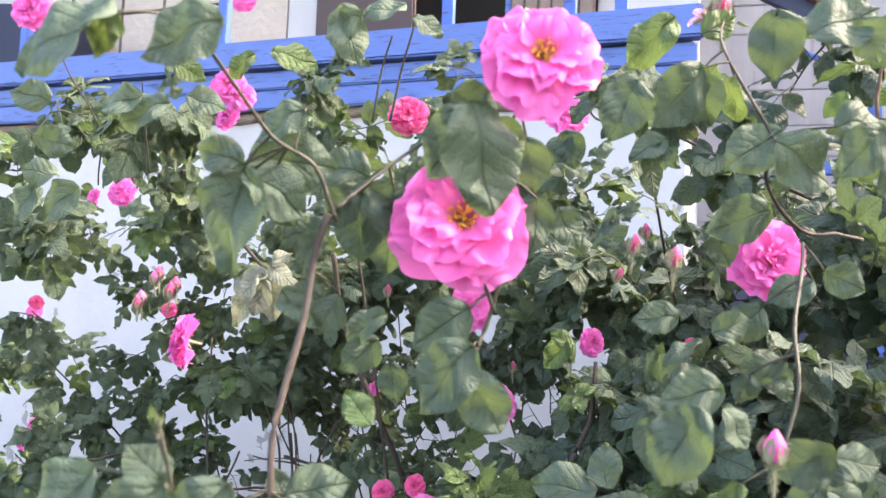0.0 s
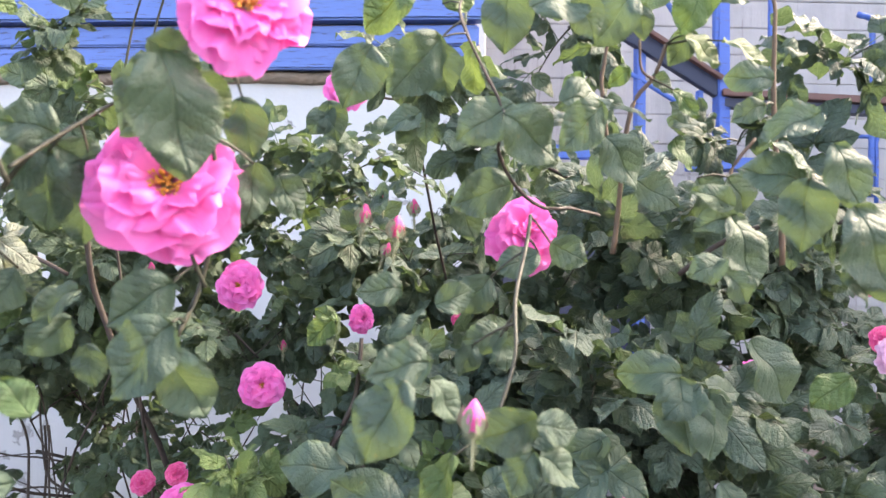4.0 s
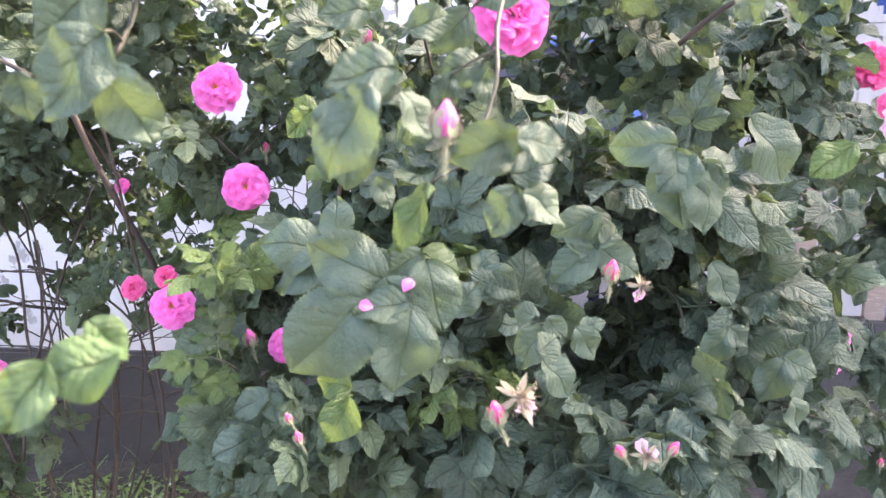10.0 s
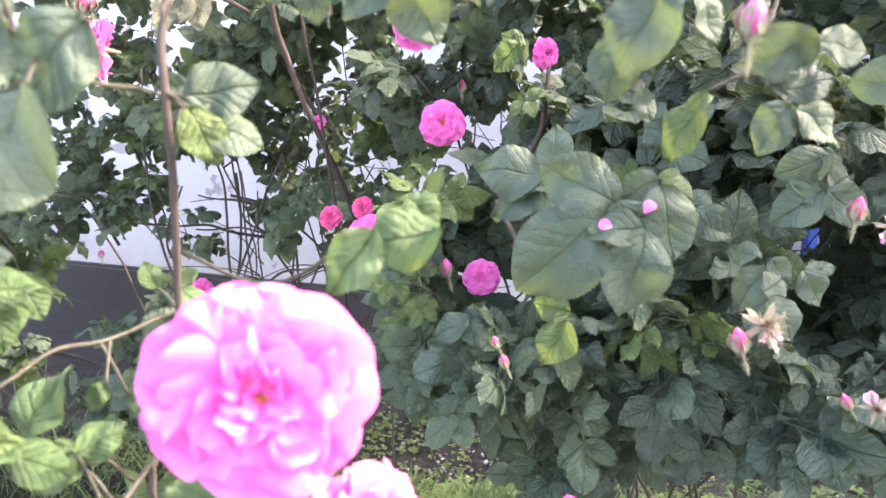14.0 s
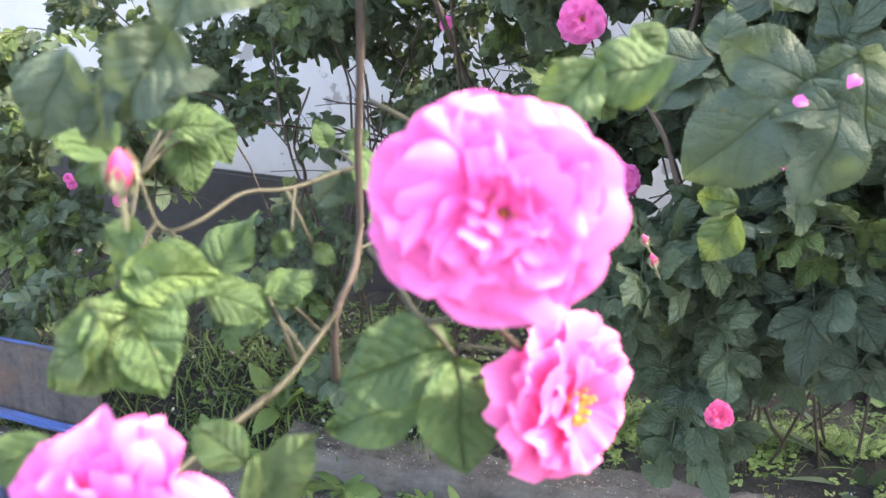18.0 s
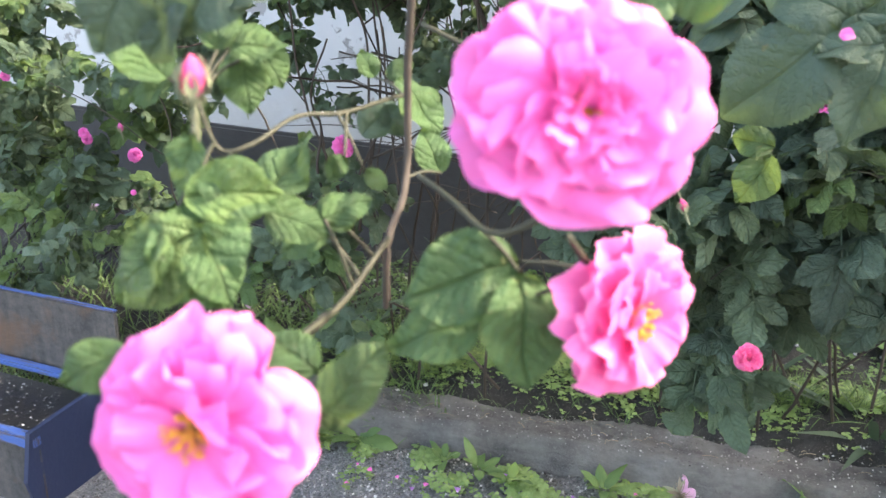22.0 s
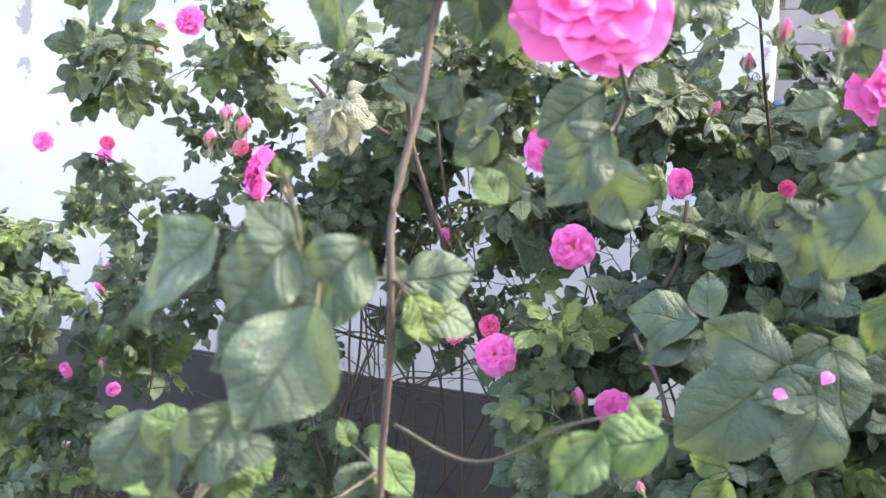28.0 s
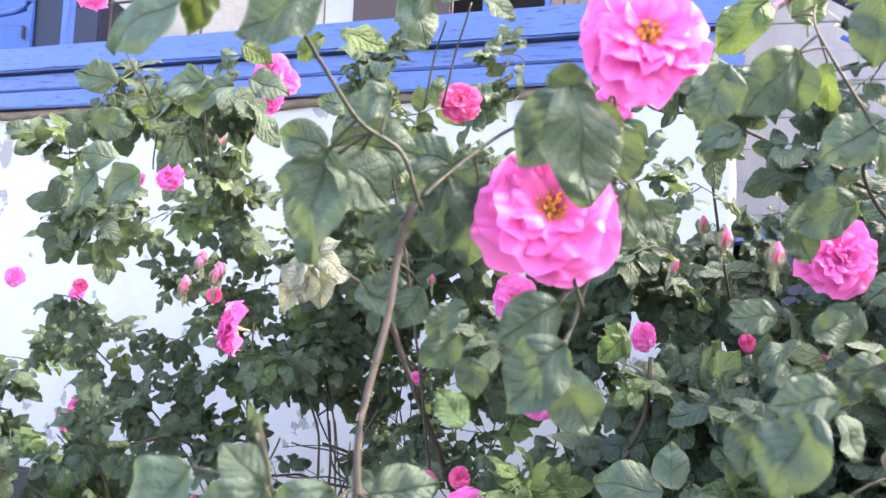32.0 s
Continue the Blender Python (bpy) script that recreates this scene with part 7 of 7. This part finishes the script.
far.clump(-1.58, 2.64, 0.93, 0.20, 25, young=0.35, size=0.13)
far.clump(-1.45, 2.36, 0.73, 0.17, 30, young=0.35, size=0.13)
far.clump(-1.19, 2.25, 0.67, 0.13, 20, young=0.35, size=0.13)
far.clump(-1.24, 2.11, 0.59, 0.12, 25, young=0.35, size=0.13)
far.clump(-1.15, 1.98, 0.52, 0.09, 15, young=0.35, size=0.13)
far.clump(-1.07, 2.22, 0.56, 0.11, 10, young=0.35, size=0.13)
far.clump(-0.77, 2.19, 0.43, 0.08, 6, young=0.35, size=0.13)
far.clump(-0.52, 2.02, 0.51, 0.09, 10, young=0.35, size=0.13)
far.clump(-0.40, 1.88, 0.39, 0.06, 6, young=0.35, size=0.13)
far.clump(-1.34, 2.02, 0.38, 0.06, 6, young=0.35, size=0.13)
stair.clump(1.00, 1.54, 1.48, 0.13, 24, size=0.142)
stair.clump(1.16, 1.49, 1.45, 0.12, 24, size=0.142)
stair.clump(1.31, 1.44, 1.37, 0.10, 14, size=0.142)
stair.clump(0.81, 1.49, 1.52, 0.11, 19, size=0.142)
stair.clump(1.40, 1.41, 1.20, 0.11, 14, size=0.142)
stair.clump(1.39, 1.31, 1.12, 0.10, 19, size=0.142)
right.clump(0.42, 0.89, 1.69, 0.05, 6, size=0.08, young=0.12)
right.clump(0.34, 0.87, 1.56, 0.04, 6, size=0.08, young=0.12)
right.clump(0.66, 0.73, 1.63, 0.04, 6, size=0.08, young=0.12)
right.clump(0.59, 0.71, 1.50, 0.04, 6, size=0.08, young=0.12)
right.clump(0.38, 0.81, 1.54, 0.05, 6, size=0.08, young=0.12)
right.clump(0.35, 0.97, 1.52, 0.06, 8, size=0.08, young=0.12)
right.clump(0.64, 0.90, 1.57, 0.05, 6, size=0.08, young=0.12)
right.clump(0.58, 1.02, 1.53, 0.07, 8, size=0.08, young=0.12)
right.clump(0.71, 0.99, 1.51, 0.07, 8, size=0.08, young=0.12)
right.clump(0.27, 1.18, 1.76, 0.05, 7, size=0.102, young=0.8)
right.clump(0.30, 1.08, 1.69, 0.05, 7, size=0.102, young=0.8)
right.clump(0.78, 1.44, 1.10, 0.08, 8, size=0.14, young=0.12)
right.clump(0.77, 1.43, 1.02, 0.08, 8, size=0.14, young=0.12)
right.clump(0.74, 1.38, 0.94, 0.07, 8, size=0.14, young=0.12)
right.clump(0.73, 1.33, 0.88, 0.08, 8, size=0.14, young=0.12)
right.clump(0.77, 1.53, 0.94, 0.08, 8, size=0.14, young=0.12)
near.clump(-0.60, 1.19, 1.58, 0.05, 6, size=0.085, feed=False)
near.clump(-0.53, 1.08, 1.64, 0.04, 6, size=0.085, feed=False)
near.clump(-0.38, 0.98, 1.62, 0.04, 6, size=0.085, feed=False)
near.clump(-0.63, 1.20, 1.49, 0.04, 6, size=0.085, feed=False)
near.clump(-0.20, 1.18, 1.73, 0.03, 6, size=0.085, feed=False)
middle.clump(-0.31, 2.18, 1.26, 0.08, 6, size=0.095)
middle.clump(-0.80, 2.13, 0.94, 0.08, 6, size=0.09)
middle.clump(0.09, 1.93, 1.71, 0.09, 6, size=0.1)
middle.clump(0.17, 1.91, 1.61, 0.09, 6, size=0.1)
middle.clump(0.11, 1.93, 1.51, 0.08, 6, size=0.1)
middle.clump(0.21, 1.89, 1.48, 0.08, 6, size=0.1)
middle.clump(0.05, 2.05, 1.62, 0.08, 6, size=0.1)
middle.clump(0.22, 1.84, 1.69, 0.06, 6, size=0.1)
middle.clump(0.01, 1.53, 0.94, 0.07, 6, size=0.1)
middle.clump(-0.14, 1.83, 1.08, 0.08, 6, size=0.1)
middle.clump(-0.28, 1.94, 0.99, 0.08, 6, size=0.1)
middle.clump(0.02, 1.75, 0.99, 0.08, 6, size=0.1)
middle.clump(0.11, 1.66, 0.97, 0.08, 6, size=0.1)
middle.clump(-1.24, 2.19, 1.07, 0.09, 6, size=0.1)
middle.clump(-1.08, 2.20, 0.95, 0.09, 6, size=0.1)
middle.clump(-1.14, 2.21, 1.34, 0.09, 6, size=0.1)
middle.clump(-1.01, 2.22, 1.22, 0.09, 6, size=0.1)
middle.clump(-1.18, 2.34, 1.08, 0.10, 6, size=0.1)
middle.clump(-0.91, 2.24, 1.07, 0.09, 6, size=0.1)
middle.clump(-1.08, 2.35, 0.95, 0.09, 6, size=0.1)
middle.clump(-1.20, 2.33, 1.21, 0.08, 6, size=0.1)
middle.clump(-0.67, 2.14, 1.60, 0.11, 7, size=0.11)
middle.clump(-0.71, 2.23, 1.36, 0.10, 6, size=0.11)
middle.clump(-0.46, 2.26, 1.53, 0.11, 7, size=0.11)
middle.clump(-0.47, 2.19, 1.47, 0.10, 7, size=0.11)
middle.clump(-0.30, 2.12, 1.38, 0.13, 6, size=0.11)
middle.clump(-0.15, 2.18, 1.48, 0.11, 7, size=0.11)
middle.clump(-0.03, 2.12, 1.54, 0.10, 7, size=0.11)
middle.clump(-0.01, 2.12, 1.40, 0.10, 6, size=0.11)
middle.clump(-0.46, 2.30, 1.28, 0.10, 6, size=0.095)
middle.clump(-0.28, 2.17, 1.17, 0.10, 6, size=0.095)
middle.clump(0.03, 2.18, 1.11, 0.09, 6, size=0.095)
right.clump(0.04, 1.71, 1.55, 0.09, 14, size=0.102, young=0.8)
right.clump(0.02, 1.91, 1.38, 0.12, 14, size=0.102, young=0.8)
right.clump(0.04, 1.75, 1.19, 0.10, 14, size=0.102, young=0.8)
right.clump(0.10, 1.66, 1.53, 0.11, 14, size=0.102, young=0.8)
right.clump(0.11, 1.68, 1.39, 0.11, 14, size=0.102, young=0.8)
right.clump(0.10, 1.71, 1.31, 0.13, 14, size=0.102, young=0.8)
right.clump(0.17, 1.92, 0.99, 0.12, 14, size=0.102, young=0.8)
right.clump(0.28, 1.83, 1.55, 0.12, 14, size=0.102, young=0.8)
right.clump(0.27, 1.59, 1.46, 0.09, 14, size=0.102, young=0.8)
right.clump(0.25, 1.67, 1.33, 0.12, 14, size=0.102, young=0.8)
right.clump(0.30, 1.85, 1.03, 0.14, 14, size=0.102, young=0.8)
right.clump(0.47, 1.87, 1.45, 0.11, 16, size=0.120, young=0.16)
right.clump(0.44, 1.72, 1.18, 0.11, 16, size=0.120, young=0.16)
right.clump(0.40, 1.78, 1.04, 0.13, 16, size=0.120, young=0.16)
right.clump(0.58, 1.78, 1.57, 0.13, 16, size=0.120, young=0.16)
right.clump(0.59, 1.80, 1.44, 0.11, 16, size=0.120, young=0.16)
right.clump(0.65, 1.94, 1.33, 0.14, 16, size=0.120, young=0.16)
right.clump(0.53, 1.63, 1.09, 0.09, 16, size=0.120, young=0.16)
right.clump(0.76, 1.81, 1.61, 0.11, 16, size=0.120, young=0.16)
right.clump(0.69, 1.76, 1.42, 0.12, 16, size=0.120, young=0.16)
right.clump(0.76, 1.92, 1.30, 0.11, 16, size=0.120, young=0.16)
right.clump(0.67, 1.71, 1.21, 0.09, 16, size=0.120, young=0.16)
right.clump(0.75, 1.59, 1.59, 0.09, 16, size=0.120, young=0.16)
right.clump(0.93, 1.90, 1.41, 0.11, 16, size=0.120, young=0.16)
right.clump(0.96, 1.89, 1.35, 0.12, 16, size=0.120, young=0.16)
right.clump(0.85, 1.78, 1.17, 0.10, 16, size=0.120, young=0.16)
right.clump(0.88, 1.75, 1.07, 0.14, 16, size=0.120, young=0.16)
far.clump(-1.50, 2.47, 0.95, 0.12, 10, young=0.2, size=0.12)
far.clump(-1.49, 2.31, 0.85, 0.12, 10, young=0.2, size=0.12)
far.clump(-1.71, 2.55, 0.66, 0.12, 10, young=0.2, size=0.12)
far.clump(-1.47, 2.34, 0.57, 0.14, 10, young=0.2, size=0.12)
far.clump(-1.51, 2.56, 0.88, 0.12, 10, young=0.2, size=0.12)
far.clump(-1.53, 2.60, 0.72, 0.11, 10, young=0.2, size=0.12)
far.clump(-1.49, 2.49, 0.65, 0.15, 10, young=0.2, size=0.12)
far.clump(-1.40, 2.33, 0.54, 0.14, 10, young=0.2, size=0.12)
far.clump(-1.22, 2.38, 0.96, 0.12, 10, young=0.2, size=0.12)
far.clump(-1.26, 2.44, 0.65, 0.15, 10, young=0.2, size=0.12)
far.clump(-1.27, 2.36, 0.48, 0.15, 10, young=0.2, size=0.12)
far.clump(-1.09, 2.53, 0.95, 0.15, 10, young=0.2, size=0.12)
far.clump(-1.09, 2.44, 0.84, 0.14, 10, young=0.2, size=0.12)
far.clump(-1.15, 2.63, 0.69, 0.17, 10, young=0.2, size=0.12)
far.clump(-1.09, 2.28, 0.54, 0.12, 10, young=0.2, size=0.12)
middle.clump(-0.34, 2.10, 1.61, 0.09, 6, size=0.1)
middle.clump(-0.27, 2.04, 1.50, 0.06, 6, size=0.1)
middle.clump(-0.16, 2.15, 1.61, 0.08, 6, size=0.1)
middle.clump(-0.18, 2.15, 1.42, 0.07, 6, size=0.1)
middle.clump(-0.09, 1.98, 1.46, 0.08, 6, size=0.1)
middle.clump(0.04, 1.94, 1.33, 0.08, 6, size=0.1)
right.clump(0.90, 1.51, 1.32, 0.10, 16, size=0.120, young=0.16)
right.clump(0.83, 1.39, 1.20, 0.08, 16, size=0.120, young=0.16)
right.clump(0.88, 1.44, 1.09, 0.12, 16, size=0.120, young=0.16)
right.clump(0.82, 1.36, 0.87, 0.09, 16, size=0.120, young=0.16)
right.clump(0.97, 1.32, 1.27, 0.09, 16, size=0.120, young=0.16)
right.clump(0.99, 1.41, 0.94, 0.12, 16, size=0.120, young=0.16)
right.clump(0.94, 1.33, 0.86, 0.11, 16, size=0.120, young=0.16)
right.clump(1.10, 1.35, 1.32, 0.11, 16, size=0.120, young=0.16)
right.clump(1.00, 1.26, 1.10, 0.09, 16, size=0.120, young=0.16)
right.clump(0.97, 1.16, 0.99, 0.10, 16, size=0.120, young=0.16)
right.clump(1.03, 1.26, 0.87, 0.09, 16, size=0.120, young=0.16)
right.clump(1.12, 1.19, 1.32, 0.09, 16, size=0.120, young=0.16)
right.clump(1.27, 1.34, 1.15, 0.10, 16, size=0.120, young=0.16)
right.clump(1.07, 1.17, 1.10, 0.07, 16, size=0.120, young=0.16)
right.clump(1.15, 1.27, 0.93, 0.10, 16, size=0.120, young=0.16)
# Fresh shoots along the open side of the bush.
middle.clump(-0.026, 1.338, 1.177, 0.05, 6, young=0.75, feed=False, size=0.080)
middle.clump(0.016, 1.430, 1.233, 0.05, 6, young=0.75, feed=False, size=0.080)
middle.clump(0.055, 1.192, 1.135, 0.05, 6, young=0.75, feed=False, size=0.080)
middle.clump(0.097, 1.174, 1.073, 0.05, 6, young=0.75, feed=False, size=0.080)
middle.clump(0.072, 1.143, 1.001, 0.05, 6, young=0.75, feed=False, size=0.080)
middle.clump(0.032, 1.304, 1.030, 0.05, 6, young=0.75, feed=False, size=0.080)
middle.clump(0.153, 1.275, 1.199, 0.05, 6, young=0.75, feed=False, size=0.080)
middle.clump(0.199, 1.240, 1.269, 0.05, 6, young=0.75, feed=False, size=0.080)
middle.clump(0.125, 1.129, 0.972, 0.05, 6, young=0.75, feed=False, size=0.080)
middle.clump(0.251, 1.149, 1.210, 0.05, 6, young=0.75, feed=False, size=0.080)
middle.clump(0.311, 1.065, 1.151, 0.05, 6, young=0.75, feed=False, size=0.080)
middle.clump(0.361, 0.949, 1.018, 0.05, 6, young=0.75, feed=False, size=0.080)

# Young wood and large leaves before the stairs.
near.cane([(0.413, 0.646, 1.612), (0.402, 0.650, 1.582), (0.386, 0.655, 1.556), (0.378, 0.662, 1.498), (0.373, 0.668, 1.423)], 0.0017, 0.0024, RED_TWIG)
near.cane([(0.354, 0.637, 1.604), (0.351, 0.640, 1.580), (0.350, 0.642, 1.559), (0.361, 0.645, 1.494)], 0.0013, 0.0020, RED_TWIG)
near.cane([(0.459, 0.593, 1.650), (0.479, 0.590, 1.634), (0.482, 0.592, 1.602), (0.483, 0.595, 1.565), (0.489, 0.599, 1.495), (0.497, 0.604, 1.416)], 0.0014, 0.0026, RED_TWIG)
near.cane([(0.471, 0.601, 1.516), (0.452, 0.607, 1.490), (0.440, 0.612, 1.451)], 0.0014, 0.0020, RED_TWIG)
near.cane([(0.380, 0.632, 1.605), (0.382, 0.634, 1.581), (0.391, 0.632, 1.573)], 0.0011, 0.0014, RED_TWIG)
near.blade((0.300, 0.580, 1.633), (0.282, 0.590, 1.606), 1.00, (-0.10, -0.92, 0.38))
near.blade((0.343, 0.573, 1.619), (0.318, 0.585, 1.582), 1.10, (-0.10, -0.92, 0.38))
near.blade((0.389, 0.602, 1.648), (0.369, 0.613, 1.619), 1.10, (-0.10, -0.92, 0.38))
near.blade((0.353, 0.581, 1.615), (0.358, 0.587, 1.587), 0.90, (-0.10, -0.92, 0.38))
near.blade((0.409, 0.578, 1.648), (0.399, 0.588, 1.595), 1.05, (-0.10, -0.92, 0.38), young="fresh")
near.blade((0.435, 0.637, 1.620), (0.414, 0.647, 1.592), 0.90, (-0.10, -0.92, 0.38))
near.blade((0.416, 0.621, 1.609), (0.452, 0.619, 1.587), 1.00, (-0.10, -0.92, 0.38))
near.blade((0.448, 0.615, 1.605), (0.495, 0.611, 1.593), 0.80, (-0.10, -0.92, 0.38))
near.blade((0.454, 0.556, 1.556), (0.420, 0.566, 1.561), 1.10, (-0.10, -0.92, 0.38))
near.blade((0.459, 0.553, 1.582), (0.485, 0.552, 1.582), 0.80, (-0.10, -0.92, 0.38))
near.blade((0.461, 0.576, 1.542), (0.435, 0.586, 1.532), 1.10, (-0.10, -0.92, 0.38))
near.blade((0.464, 0.516, 1.523), (0.423, 0.530, 1.503), 1.15, (-0.10, -0.92, 0.38))
near.blade((0.450, 0.631, 1.652), (0.486, 0.628, 1.651), 0.60, (-0.10, -0.92, 0.38))
near.blade((0.431, 0.665, 1.528), (0.455, 0.666, 1.504), 1.10, (-0.10, -0.92, 0.38), young="fresh")
near.blade((0.343, 0.619, 1.548), (0.384, 0.616, 1.535), 0.55, (-0.10, -0.92, 0.38))
near.blade((0.343, 0.620, 1.546), (0.304, 0.632, 1.540), 0.50, (-0.10, -0.92, 0.38))
near.blade((0.388, 0.747, 1.635), (0.351, 0.759, 1.622), 0.35, (-0.10, -0.92, 0.38), young=True)
near.blade((0.389, 0.747, 1.635), (0.420, 0.744, 1.639), 0.35, (-0.10, -0.92, 0.38), young=True)
near.blade((0.381, 0.750, 1.609), (0.363, 0.760, 1.586), 0.90, (-0.10, -0.92, 0.38), young="fresh")
near.blade((0.389, 0.749, 1.605), (0.385, 0.756, 1.579), 0.80, (-0.10, -0.92, 0.38))
near.blade((0.425, 0.692, 1.595), (0.448, 0.692, 1.580), 0.80, (-0.10, -0.92, 0.38))
near.blade((0.408, 0.626, 1.562), (0.435, 0.626, 1.540), 0.70, (-0.10, -0.92, 0.38), young="fresh")
near.blade((0.418, 0.723, 1.609), (0.399, 0.732, 1.593), 0.90, (-0.10, -0.92, 0.38), young="fresh")
near.blade((0.420, 0.609, 1.485), (0.447, 0.611, 1.452), 1.10, (-0.10, -0.92, 0.38))
near.blade((0.433, 0.586, 1.483), (0.459, 0.588, 1.457), 1.10, (-0.10, -0.92, 0.38))
near.blade((0.414, 0.507, 1.495), (0.453, 0.505, 1.479), 1.10, (-0.10, -0.92, 0.38))

for b in (near, right, middle, far, stair):
    b.finish()
